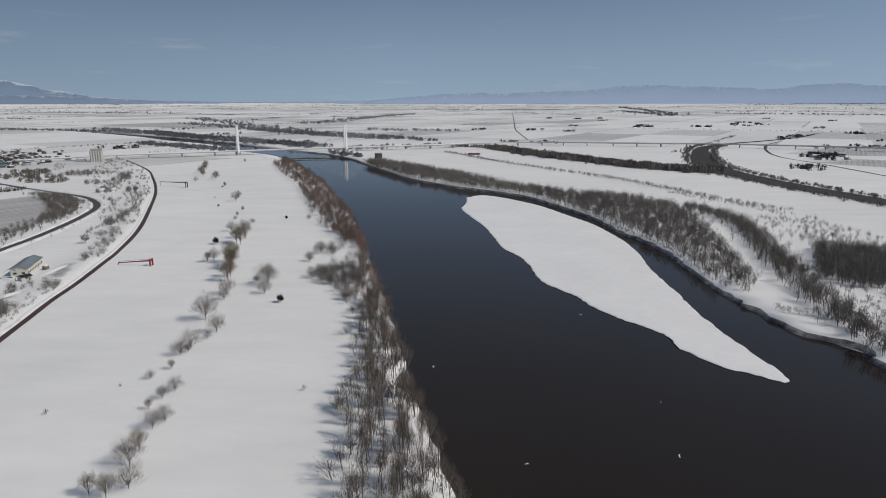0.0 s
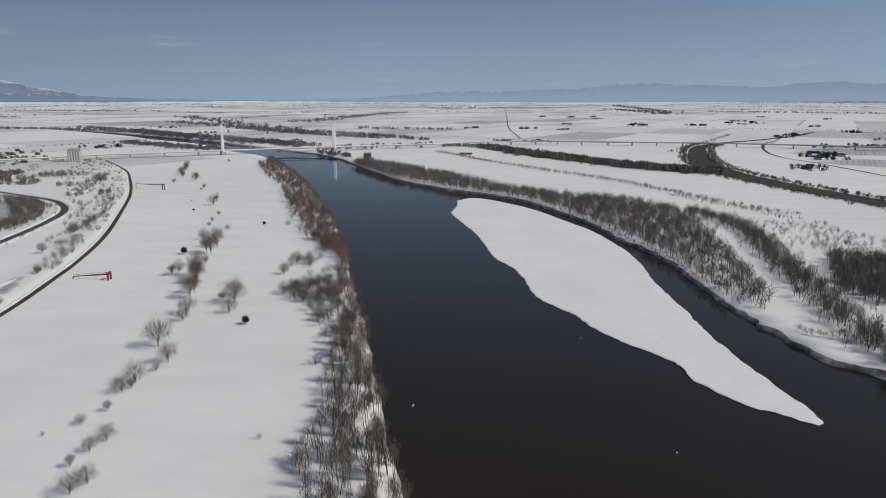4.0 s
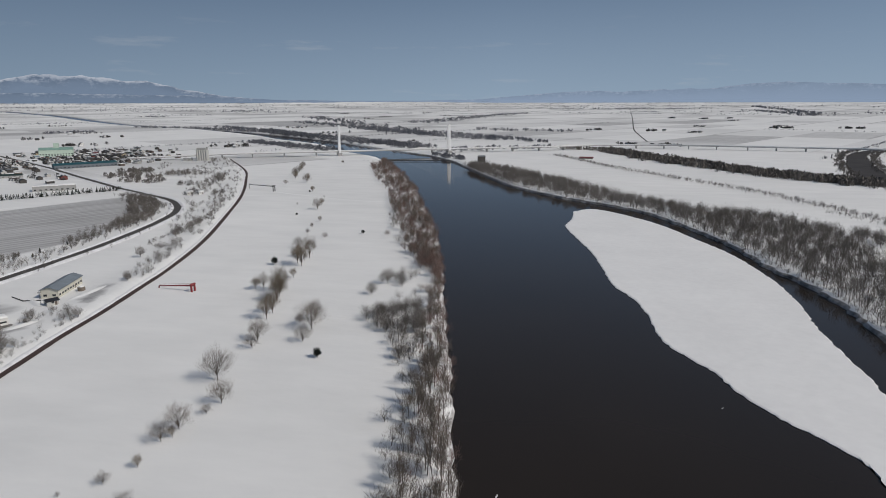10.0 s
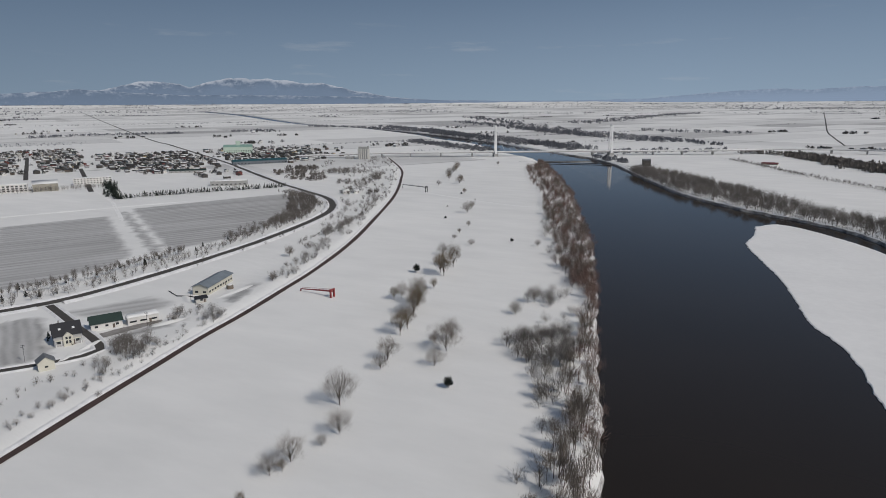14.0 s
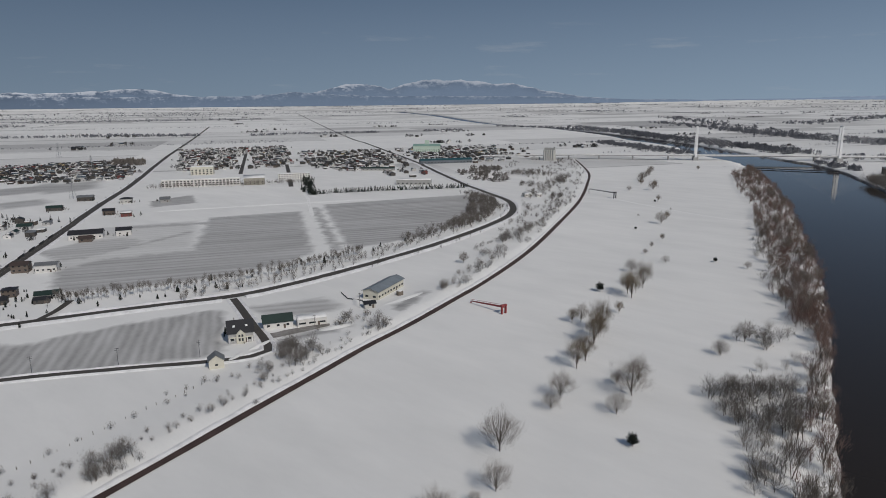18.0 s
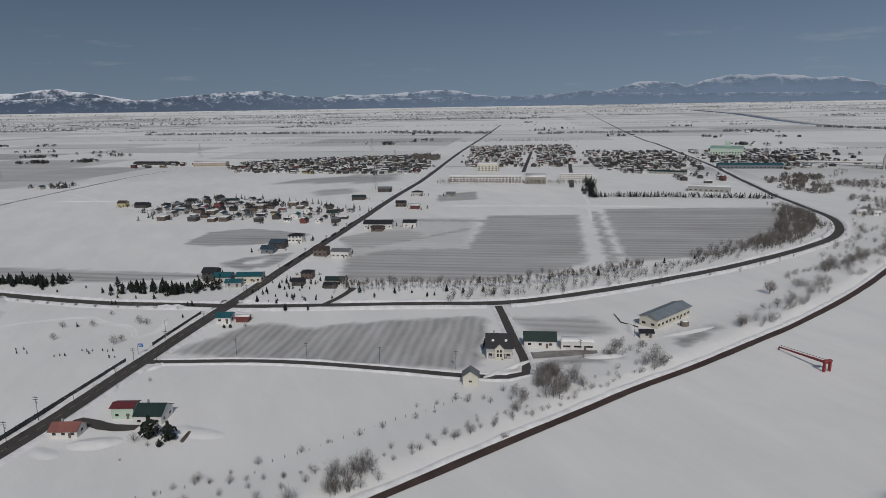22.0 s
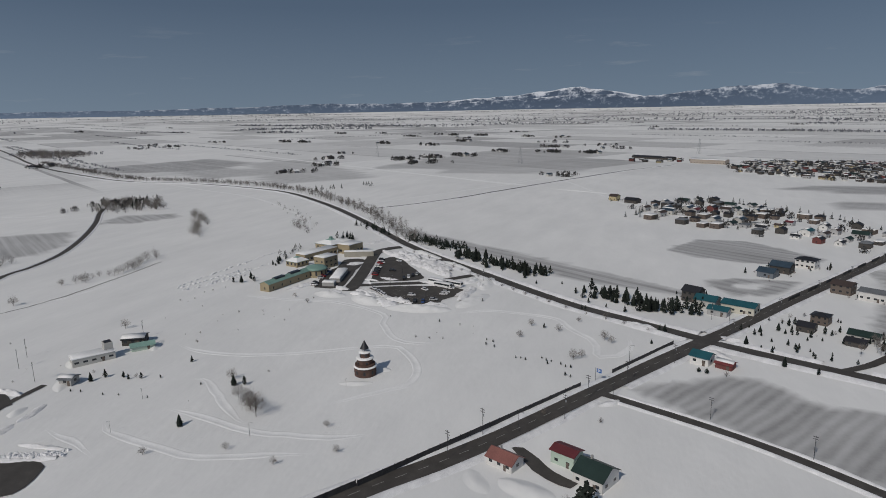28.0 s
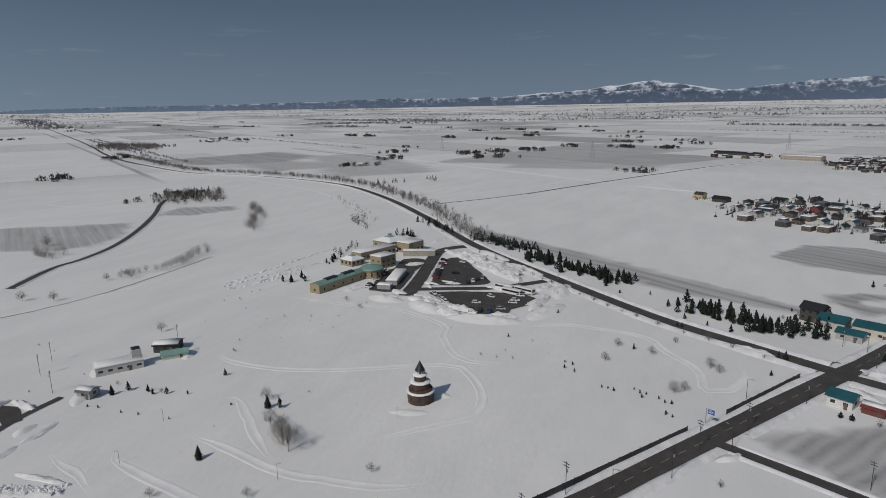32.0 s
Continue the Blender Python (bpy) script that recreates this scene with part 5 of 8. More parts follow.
# rows of young trees and thickets along the dike
young = [bush(30 + k, 3.0, "young leafless tree in a row along the dike", "dike saplings") for k in range(4)]
spots = []
rng = np.random.default_rng(31)
for a, b, n in (((-207, 150), (-219, 256), 12), ((-199, 150), (-203, 268), 15), ((-192, 168), (-200, 250), 12), ((-236, 318), (-232, 345), 4), ((-219, 262), (-224, 285), 3), ((-224, 240), (-224, 262), 4), ((-210, 165), (-197, 206), 10), ((-195, 222), (-201, 258), 8)):
    for k in range(n):
        u = (k + rng.uniform(-0.25, 0.25)) / (n - 1)
        spots.append((a[0] + (b[0] - a[0]) * u + rng.normal(0, 0.6), a[1] + (b[1] - a[1]) * u, rng.uniform(0, 360), rng.uniform(0.6, 1.3)))
west = LINES["road_west"]
wn_side = normals(west)
spots += [(p[0] + q[0] * 7.5, p[1] + q[1] * 7.5, 37.0 * k, 0.75 + 0.3 * (k % 3)) for k, (p, q) in enumerate(zip(west[4:44:2], wn_side[4:44:2]))]
for k, y_ in enumerate(young):
    mine = spots[k::4]
    put(y_, *mine[0][:3], scale=mine[0][3])
    copies(y_, mine[1:])
knot = scatter([(-186, 201), (-194, 203), (-195, 216), (-188, 218)], 5, 41, 4, 7) + scatter([(-233, 296), (-223, 305), (-212, 301), (-203, 285), (-212, 281), (-222, 286)], 9, 42, 4, 7.5) + scatter([(-220, 277), (-212, 279), (-204, 268), (-212, 268)], 11, 46, 3.5, 6) \
    + scatter([(-245, 344), (-234, 326), (-224, 328), (-224, 346), (-234, 348)], 16, 43, 2.5, 5.5) + scatter([(-212, 331), (-220, 333), (-222, 342), (-213, 341)], 9, 47, 4, 6.5) + scatter([(-180, 183), (-186, 184), (-188, 192), (-183, 193)], 6, 44, 3, 6) \
    + scatter([(-277, 514), (-290, 528), (-295, 572), (-285, 577), (-276, 540)], 16, 48, 4, 7) + along([(-252, 488), (-265, 484), (-281, 494), (-288, 520)], 2.4, 3, 49, 2, 4.5) + along([(-205, 285), (-213, 318), (-218, 345)], 2.2, 5, 50, 1.6, 3.4) + along([(-196, 255), (-204, 262), (-210, 280)], 2.0, 8, 51, 1.5, 3.5) \
    + along([(-290, 577), (-296, 604), (-320, 655), (-350, 720)], 2.6, 9, 52, 3, 6.5) + scatter([(-352, 725), (-362, 722), (-372, 745), (-360, 750)], 16, 53, 6, 9) + scatter([(-420, 850), (-432, 850), (-445, 880), (-430, 885)], 22, 54, 7, 10) + scatter([(-380, 720), (-400, 720), (-470, 925), (-455, 930)], 45, 55, 4, 8) + scatter([(-560, 890), (-545, 965), (-485, 945), (-490, 905)], 45, 56, 5, 9) + scatter([(-425, 805), (-455, 800), (-470, 830), (-440, 835)], 40, 57, 4, 7)
stand("dike_thicket", "grey leafless thickets on the dike's landward side", "thicket", knot, round_kinds, [m_bark, m_thicket])
dunes = []
line = smooth(DIKE, 3.0)
nn = normals(line)
rng = np.random.default_rng(45)
for p, q in zip(line, nn):
    if p[1] > 400:
        w = np.interp(p[1], [400, 520, 640, 760, 900, 1010, 1180], [10, 26, 42, 60, 75, 80, 30])
        for _ in range(2):
            if rng.uniform() < 0.9:
                d = 6 + w * rng.uniform(0, 1)
                r = p + q * d
                if noise.noise(Vector((r[0] / 26, r[1] / 26, 4))) > -0.12:
                    dunes.append((r[0], r[1], rng.uniform(2.5, 6.5)))
dunes = [d for d in dunes if near_line(np.array([d[0]]), np.array([d[1]]), LINES["road_bend"])[0][0] > 8]
stand("dike_scrub", "patchy leafless scrub over the dike slope", "scrub", dunes, round_kinds, [m_bark, m_thicket])
put(bare_tree(77, "round leafless tree alone on the dike meadow", h=8.5, limbs=14, reach=0.44, steep=0, boughs=120, twigs=1000, thin=0.055), -263, 456, 40)

# tree rows beside the bend road and the fields
bendrow = along([(-330, 300), (-322, 350), (-322, 400), (-327, 460), (-336, 520), (-346, 570), (-362, 620), (-388, 660), (-430, 690), (-470, 712)], 1.8, 8, 51, 4, 7, 0.1) \
    + along([(-346, 560), (-366, 618), (-392, 655), (-440, 692)], 3.0, 20, 52, 5, 8) + scatter([(-334, 540), (-349, 600), (-381, 658), (-422, 703), (-458, 716), (-445, 692), (-408, 645), (-374, 596), (-350, 540)], 17, 59, 6, 9) + along([(-336, 480), (-352, 560)], 1.5, 10, 53, 5, 8) + along([(-302, 400), (-306, 470), (-316, 545), (-336, 610), (-360, 650)], 6, 8, 54, 2, 4, 0.3)
stand("field_edge_trees", "row of leafless trees along the field edge", "tree row", bendrow, lean_kinds, [m_bark, m_thicket])
saplings = along([(-380, 256), (-356, 300), (-338, 350), (-336, 400), (-339, 440)], 0.85, 7, 55, 5.0, 8.5, 0.1)
stand("sapling_belt", "belt of thin leafless saplings behind the road", "sapling belt", saplings, pole_kinds[:4], [m_bark, m_thicket])
westrow = along([(-540, 5), (-640, -72), (-740, -168), (-815, -262), (-862, -365), (-884, -480), (-900, -600), (-975, -760), (-1180, -1130)], 1.0, 11, 56, 4.5, 8, 0.1) + along([(-560, -98), (-600, -125), (-629, -147), (-700, -220)], 4, 7, 57, 2.5, 5, 0.2)
stand("west_road_trees", "line of leafless trees following the curving road", "tree row", westrow, row_kinds, [m_bark, m_thicket])
groves = scatter([(-602, -380), (-592, -348), (-644, -321), (-690, -370), (-674, -396), (-660, -420)], 60, 58, 7, 12) + scatter([(-1344, -1427), (-1247, -1255), (-1292, -1205), (-1348, -1167), (-1501, -1370), (-1482, -1507)], 230, 59, 11, 17) + scatter([(-385, -255), (-400, -260), (-412, -236), (-400, -230)], 25, 60, 4, 8) \
    + along([(-378, -151), (-408, -145), (-428, -151), (-450, -159)], 3.4, 3, 61, 5, 8) + along([(-515, -179), (-538, -196), (-572, -219), (-609, -253)], 5.5, 6, 62, 8, 11) + [(-422.8, -281, 10), (-426, -284, 7)] + scatter([(-545, -90), (-600, -125), (-590, -140), (-560, -112)], 50, 63, 4, 7)
stand("west_groves", "scattered leafless groves on the western fields", "grove", groves, round_kinds, [m_bark, m_thicket])

# firs
fa, fb, fc = fir(11, 6.0, 0.27, tiers=9), pine(12, 6.0, 0.19), pine(13, 6.0, 0.26, "broad dark pine standing in the snow")
rng = np.random.default_rng(71)
firs = []
for pts, every, wide, h0, h1, seed in (([(-816, -236), (-850, -219)], 9, 1, 6, 8, 21), ([(-884, -200), (-874, -185)], 5, 1, 6, 8, 22), ([(-549, -4), (-523, 44)], 0.7, 8, 4.2, 6.5, 1), ([(-503, 50), (-490, 66)], 0.8, 8, 5, 8, 2), ([(-486, 72), (-464, 114)], 0.7, 8, 4.2, 6.5, 2), ([(-432, 138), (-428, 158), (-418, 172), (-412, 196)], 1.15, 10, 4.0, 7.5, 3), ([(-425, 150), (-416, 186)], 2.5, 9, 3, 7, 4), ([(-560, -30), (-600, -68)], 3, 8, 4, 6, 14), ([(-604, 599), (-721, 685)], 2.6, 6, 6, 10, 15),
                                       ([(-560, -8), (-530, 26), (-495, 66), (-450, 112), (-420, 160)], 9, 5, 2, 4, 5), ([(-384, 214), (-362, 250), (-344, 300), (-326, 340)], 9, 7, 2, 4.5, 6), ([(-352, 300), (-336, 420), (-340, 470)], 13, 5, 2, 5, 7),
                                       ([(-604, 599), (-594, 628), (-554, 682), (-521, 726), (-500, 760)], 1.7, 3, 4.5, 7, 8), ([(-395, 212), (-392, 250), (-380, 270)], 2.2, 14, 1.5, 4, 10), ([(-372, 222), (-358, 246)], 2.4, 9, 1.2, 3, 23), ([(-602, -378), (-640, -352), (-668, -392), (-690, -372)], 8, 14, 6, 10, 24)):
    firs += along(pts, every, wide, seed + 70, h0, h1, 0.08)
firs += along([(-447.3, -61.1), (-471.7, -67.5), (-499.6, -73.1)], 2.2, 4, 210, 2.0, 4.5, 0.1)
firs += [(x, y, 6.0) for x, y in [(-539.0, -62.4), (-540.3, -58.1), (-539.6, -51.4), (-537.9, -48.1), (-544.4, -56.4)]]
for (x, y), h in zip([(-405, -61), (-406, -56), (-414, -55), (-410, -50), (-280.6, 30), (-282, 33.5), (-249.5, 32.3), (-268.7, -24.3), (-273, -21.8), (-275, -15), (-274, -11.8), (-276, -7.7), (-278.4, -1), (-260.4, -20.3), (-259.7, -24.2), (-260.8, -10.6), (-262, -4.6), (-263.3, 6.8), (-277.8, 17.8), (-372, 128), (-364, 174), (-404, 91), (-294.7, 0), (-367, 80)],
                     [4, 5, 5, 4, 4.6, 3.8, 4.4, 3.8, 3.6, 2.8, 2.4, 2.8, 1.6, 1.2, 1.2, 1.1, 1.1, 1.0, 1.2, 2.6, 2.2, 2.0, 2.8, 1.8]):
    firs.append((x, y, h))
for (x, y), h in zip([(-372.1, 210.7), (-365.6, 219.4), (-351.8, 221.5), (-346.5, 231.7), (-380.3, 179.3), (-381.9, 177.3), (-409.4, 152.4), (-405.3, 161.4), (-420.9, 169.0), (-369.0, 215.9), (-415.8, 143.2), (-404.1, 141.1), (-403.8, 143.0)], [4.6, 3.2, 4.2, 3, 4, 3, 2.6, 3.6, 4.6, 2.2, 3, 2.6, 2.6]):
    firs.append((x, y, h))
for pts in ([(-350, 107), (-349, 110), (-345, 108), (-343, 112)], [(-334, 123), (-334, 125), (-333, 127)], [(-336, 133), (-334, 135), (-334, 137), (-331, 136)], [(-332, 141), (-330, 143), (-330, 145), (-322, 144), (-321, 146)]):
    firs += [(x, y, float(rng.uniform(1.1, 1.8))) for x, y in pts]
firs.sort(key=lambda q: min(math.hypot(q[0] + 30, q[1] - 80), math.hypot(q[0] + 100, q[1] - 180)))
for k, ob in enumerate((fa, fb, fc)):
    mine = firs[k:290:3]
    put(ob, mine[0][0], mine[0][1], 0, scale=mine[0][2] / 6)
    copies(ob, [(x, y, float(rng.uniform(0, 360)), h / 6) for x, y, h in mine[1:]])
none = (np.zeros((0, 3)), np.zeros((0, 3), int))
stand("fir_rows", "dark rows of firs sheltering far fields and houses", "fir rows", firs[290:], [(*none, *fir_arrays(14, 1.0, 0.28, 6)), (*none, *pine_arrays(15, 1.0, 0.25, 34)), (*none, *pine_arrays(16, 1.0, 0.34, 34))], [m_bark, m_needle])

# single leafless trees of the park: x, y, height
PARK_TREES = [(-272, 38, 6), (-268, 45, 7), (-262, 52, 9), (-265, 48, 8), (-285, 26, 5), (-320, -58, 5), (-373, 122, 4), (-357, 120, 4), (-369, 135, 4), (-338, 145, 5), (-341, 148, 4), (-363, 155, 5), (-360, 158, 4), (-384, 142, 3), (-241, 56, 3), (-232, 34, 3), (-334, -146, 6), (-328, -161, 6), (-372, -156, 5), (-383, -153, 5), (-262, 78, 3), (-249, 88, 3), (-238, 74, 3), (-386, -8, 3), (-378, 4, 3), (-276, -10, 2)]
rng = np.random.default_rng(81)
park = [bare_tree(120 + k, "leafless park tree casting a shadow on the snow", "tree", "park trees", h=6, limbs=12, reach=0.48, tall=0.48, mid=0.5, fork=0.36, low=0.14, steep=0, boughs=90, twigs=700, thin=0.03, trunk=0.018) for k in range(3)]
for k, ob in enumerate(park):
    mine = PARK_TREES[k::3]
    put(ob, mine[0][0], mine[0][1], 0, scale=mine[0][2] / 6)
    copies(ob, [(x, y, float(rng.uniform(0, 360)), h / 6) for x, y, h in mine[1:]])

yard_pine = pine(31, 8.0, 0.36, "large dark pine beside the farmhouse", "farm pines")
put(yard_pine, -243.0, 159.5, 10)
copies(yard_pine, [(-238.6, 164.8, 120, 0.85), (-235.6, 162.0, 60, 0.34), (-338.5, 190.8, 30, 0.26), (-337.6, 193.5, 200, 0.28)])
copies(small, [(-381.7, -62.7, 293, 0.6), (-369.7, -59.6, 159, 0.67), (-365.1, 96.9, 260, 0.35), (-365.2, 90.5, 216, 0.55), (-271.8, -89.8, 220, 0.48), (-287.4, -79.4, 119, 0.4), (-264.8, 23.0, 22, 0.29), (-289.3, -91.2, 236, 0.56), (-259.2, -51.6, 143, 0.51), (-264.6, -77.3, 331, 0.49), (-270.2, -58.1, 175, 0.32), (-276.4, -47.7, 344, 0.35), (-275.0, -29.3, 211, 0.71), (-294.4, 35.6, 325, 0.57), (-337.0, -50.2, 141, 0.34), (-313.1, -12.1, 223, 0.62), (-323.2, -18.7, 164, 0.57), (-359.1, -9.9, 101, 0.7), (-354.8, -21.0, 51, 0.67), (-349.4, -26.5, 117, 0.39)])
copies(small, [(-241.5, 155.0, 40, 1.6), (-237.0, 158.8, 90, 0.8), (-231.5, 151.5, 20, 0.5), (-335.7, 200, 80, 1.1), (-289, 141.5, 10, 1.2), (-288.0, 159.5, 70, 1.0)])


# ---- buildings ----
def pane_boxes(w, d, h, per_side, size=(1.3, 1.0), rows=1, base=1.2, gap=2.7):
    """Window boxes round a rectangular plan, a little proud of the walls: one Shape each."""
    out = []
    a, b = size
    for r in range(rows):
        z = base + gap * r
        if z + b > h:
            break
        for n, length, fixed, axis in ((per_side[0], w, -d / 2, 0), (per_side[0], w, d / 2, 0), (per_side[1], d, -w / 2, 1), (per_side[1], d, w / 2, 1)):
            for k in range(n):
                u = -length / 2 + length * (k + 0.5) / n
                t = 0.04 if fixed > 0 else -0.04
                s = Shape()
                if axis == 0:
                    s.box(u - a / 2, min(fixed, fixed + t), z, u + a / 2, max(fixed, fixed + t), z + b)
                else:
                    s.box(min(fixed, fixed + t), u - a / 2, z, max(fixed, fixed + t), u + a / 2, z + b)
                out.append(s)
    return out


def house(label, w, d, h, roof, wall, rise_=2.0, kind="gable", windows=(2, 1), storeys=1, category="house", group="", snow=0.0, door=True, chimney=False, over=0.5, name="house", win=(1.3, 1.0)):
    """A building round its own middle: the ridge runs along x. snow: how much of each roof slope still carries snow, from the ridge down."""
    ob = thing(name, label, category, group)
    body = Shape()
    if kind == "gable":
        body.prism([(-d / 2, -0.4), (d / 2, -0.4), (d / 2, h), (0, h + rise_), (-d / 2, h)], -w / 2, w / 2)
        body.v = [(y, x, z) for x, y, z in body.v]
    else:
        body.box(-w / 2, -d / 2, -0.4, w / 2, d / 2, h)
    part("wall", body, WALLS[wall], ob)
    top = Shape()
    if kind == "gable":
        k = rise_ / (d / 2)
        e, z0 = d / 2 + over, h - over * k
        for s in (1, -1):
            top.prism([(0, h + rise_ + 0.05), (s * e, z0 + 0.05), (s * e, z0 + 0.25), (0, h + rise_ + 0.28)], -w / 2 - over, w / 2 + over)
        top.v = [(y, x, z) for x, y, z in top.v]
    elif kind == "hip":
        a, b = w / 2 + over, d / 2 + over
        r = max(0.0, w / 2 - d / 2)
        v = [(-a, -b, h), (a, -b, h), (a, b, h), (-a, b, h), (-a, -b, h + 0.2), (a, -b, h + 0.2), (a, b, h + 0.2), (-a, b, h + 0.2), (-r, 0, h + rise_), (r, 0, h + rise_)]
        top.add(v, [(3, 2, 1, 0), (0, 1, 5, 4), (1, 2, 6, 5), (2, 3, 7, 6), (3, 0, 4, 7), (4, 5, 9, 8), (5, 6, 9), (6, 7, 8, 9), (7, 4, 8)])
    else:
        top.box(-w / 2 - over * 0.5, -d / 2 - over * 0.5, h, w / 2 + over * 0.5, d / 2 + over * 0.5, h + 0.35, 0.08)
    roof_ob = part("roof", top, ROOFS[roof], ob)
    if snow and kind == "gable":
        k, e = rise_ / (d / 2), (d / 2 + over) * snow
        c = Shape()
        for s in (1, -1):
            c.prism([(0, h + rise_ + 0.26), (s * e, h + rise_ + 0.26 - e * k), (s * e * 0.97, h + rise_ + 0.48 - e * k), (0, h + rise_ + 0.55)], -w / 2 - over * 0.8, w / 2 + over * 0.7)
        c.v = [(y, x, z) for x, y, z in c.v]
        part("snow_cover", c, m_snow, roof_ob, "snow lying on the roof", True)
    elif snow:
        part("snow_cover", Shape().box(-w / 2 * 0.97, -d / 2 * 0.97, h + 0.3, w / 2 * 0.97, d / 2 * 0.97, h + 0.3 + 0.45 * snow, 0.2), m_snow, roof_ob, "snow lying on the roof", True)
    for s in pane_boxes(w, d, h, windows, win, storeys):
        part("window", s, m_glass, ob)
    if door:
        part("door", Shape().box(w * 0.18, -d / 2 - 0.05, 0, w * 0.18 + 1.0, -d / 2, 2.0), WALLS["brown"], ob)
    if chimney:
        part("chimney", Shape().box(-w * 0.25, d * 0.1, h + rise_ * 0.4, -w * 0.25 + 0.6, d * 0.1 + 0.6, h + rise_ + 0.9), m_concrete, roof_ob)
    return ob


# farmhouses and sheds that stand close to the flight, placed one by one
put(house("low shed with faded red metal roof beside the road", 10, 6.5, 2.8, "rust", "white", 1.9, "gable", (3, 1), 1, "shed", chimney=True), -257.0, 136.0, 66, scale=0.86)
put(house("mint-green two-storey house with a dark red roof", 8.5, 6, 4.6, "maroon", "mint", 0.9, "gable", (2, 1), 1, "house"), -262.6, 152.3, 66, scale=0.85)
put(house("white house with a broad dark green roof", 10, 9.5, 3.8, "green", "white", 2.6, "gable", (3, 2), 1, "house", chimney=True), -255.5, 160.8, 64, scale=0.88)
put(house("small cream shed with a dark gable roof", 4.6, 5.6, 3.5, "grey", "cream", 2.0, "gable", (1, 1), 1, "shed", win=(1.1, 0.7)), -234.6, 266.6, 152)
hs = house("large grey house with a steep black roof and dormers", 10.5, 9.5, 4.8, "black", "grey", 4.0, "gable", (3, 2), 2, "house", chimney=True)
for x in (-2.6, 2.6):
    part("roof_light", Shape().box(x - 0.5, -2.9, 6.35, x + 0.5, -2.2, 7.35, 0.05), m_white, hs, "small white-framed roof light")
bay_ = part("front_bay", Shape().prism([(-1.9, 0), (1.9, 0), (1.9, 4.3), (0, 5.9), (-1.9, 4.3)], -5.9, -4.4), WALLS["cream"], hs, "cream gabled front bay")
for x in (-1.0, 0.25):
    part("window", Shape().box(x, -5.97, 1.2, x + 0.8, -5.9, 2.5), m_glass, bay_)
    part("window", Shape().box(x, -5.97, 3.1, x + 0.8, -5.9, 4.1), m_glass, bay_)
part("porch_roof", Shape().box(-4.9, -5.7, 2.6, 4.9, -4.7, 2.85, 0.06), WALLS["cream"], hs)
for x in (-4.7, -2.6, 2.6, 4.7):
    part("porch_post", Shape().box(x - 0.1, -5.6, -0.2, x + 0.1, -5.4, 2.6), m_white, hs)
put(hs, -254, 289.5, 60)
put(house("white barn with a dark green roof", 13, 6.5, 3.4, "green", "white", 2.6, "gable", (3, 1), 1, "barn"), -255.2, 309.5, 60)
put(house("long white storehouse with snow on its flat roof", 13.5, 6, 3.6, "snow", "white", 0, "flat", (3, 1), 1, "storehouse", snow=0.6, win=(3.0, 0.8)), -246.2, 322, 60)
put(house("cream community hall with a blue-grey metal roof", 29, 9, 4.6, "slate", "cream", 1.5, "gable", (9, 2), 1, "hall", win=(1.8, 1.1), over=0.7), -257, 379.5, 107)
put(house("little annexe with a dark roof beside the hall", 5.5, 4.5, 2.5, "black", "pale", 0.8, "gable", (1, 1), 1, "annexe"), -243.4, 356, 60)
put(house("shop with a long teal metal roof and cream walls", 15, 9, 4.0, "teal", "cream", 1.3, "gable", (4, 2), 1, "shop"), -421, 214, 66)
put(house("house with a bright teal roof beside dark firs", 10, 8, 4.4, "teal", "pale", 1.8, "gable", (3, 2), 1), -424.5, 199.5, 66)
put(house("low shed with a teal roof beside the road", 9, 6, 3.0, "teal", "grey", 1.2, "gable", (2, 1), 1, "shed"), -413.5, 204, 66)
put(house("dark two-storey house behind the shop", 8.5, 7.5, 5.6, "black", "dark", 2.0, "gable", (3, 2), 2), -434.5, 193.5, 60)
put(house("small house with a teal roof near the crossing", 7, 6, 3.2, "teal", "white", 1.5, "gable", (2, 1), 1), -348, 192.5, 64)
put(house("low red shed half covered with snow", 6, 4.5, 2.1, "red", "red", 0.9, "gable", (1, 1), 1, "shed", snow=0.6), -345, 200.5, 64)
put(house("brown two-storey farmhouse with a hipped roof", 9, 8, 5.2, "black", "brown", 1.6, "hip", (3, 2), 2), -411, 246, 62, scale=0.78)
put(house("dark farmhouse with a low roof", 9, 8, 3.6, "black", "dark", 1.8, "gable", (2, 2), 1), -399, 238, 62, scale=0.75)
put(house("long barn with a dark green roof and pale walls", 14, 7, 3.0, "green", "pale", 1.9, "gable", (3, 1), 1, "barn"), -392, 258, 62, scale=0.8)
put(house("dark lean barn in the snow", 9, 6, 2.8, "black", "dark", 1.3, "gable", (2, 1), 1, "barn"), -384, 253, 62, scale=0.8)
put(house("blue-roofed barn on a farmyard", 9, 8, 3.4, "blue", "blue", 1.8, "gable", (1, 1), 1, "barn"), -494, 236.5, 60)
put(house("large dark blue farm building", 11, 8.5, 4.2, "blue", "dark", 2.2, "gable", (2, 1), 1, "barn"), -507, 246, 60)
put(house("white two-storey farmhouse with a dark roof", 11, 8, 5.2, "black", "white", 1.6, "hip", (4, 2), 2), -522, 262, 60)
put(house("brown house beside the main road", 9.5, 8, 5.0, "brown", "brown", 1.5, "gable", (3, 2), 2), -467, 268, 58)
put(house("white house with a dark band of windows", 12, 7.5, 4.6, "grey", "white", 1.2, "gable", (4, 2), 2), -456, 279, 58)
put(house("black-roofed farm hall beside the main road", 24, 9, 4.2, "black", "white", 2.6, "gable", (6, 2), 1, "barn"), -546, 336, 60)
put(house("white barn with a dark roof in the field", 11, 7, 4.2, "black", "white", 1.8, "gable", (2, 1), 1, "barn"), -537, 361, 60)
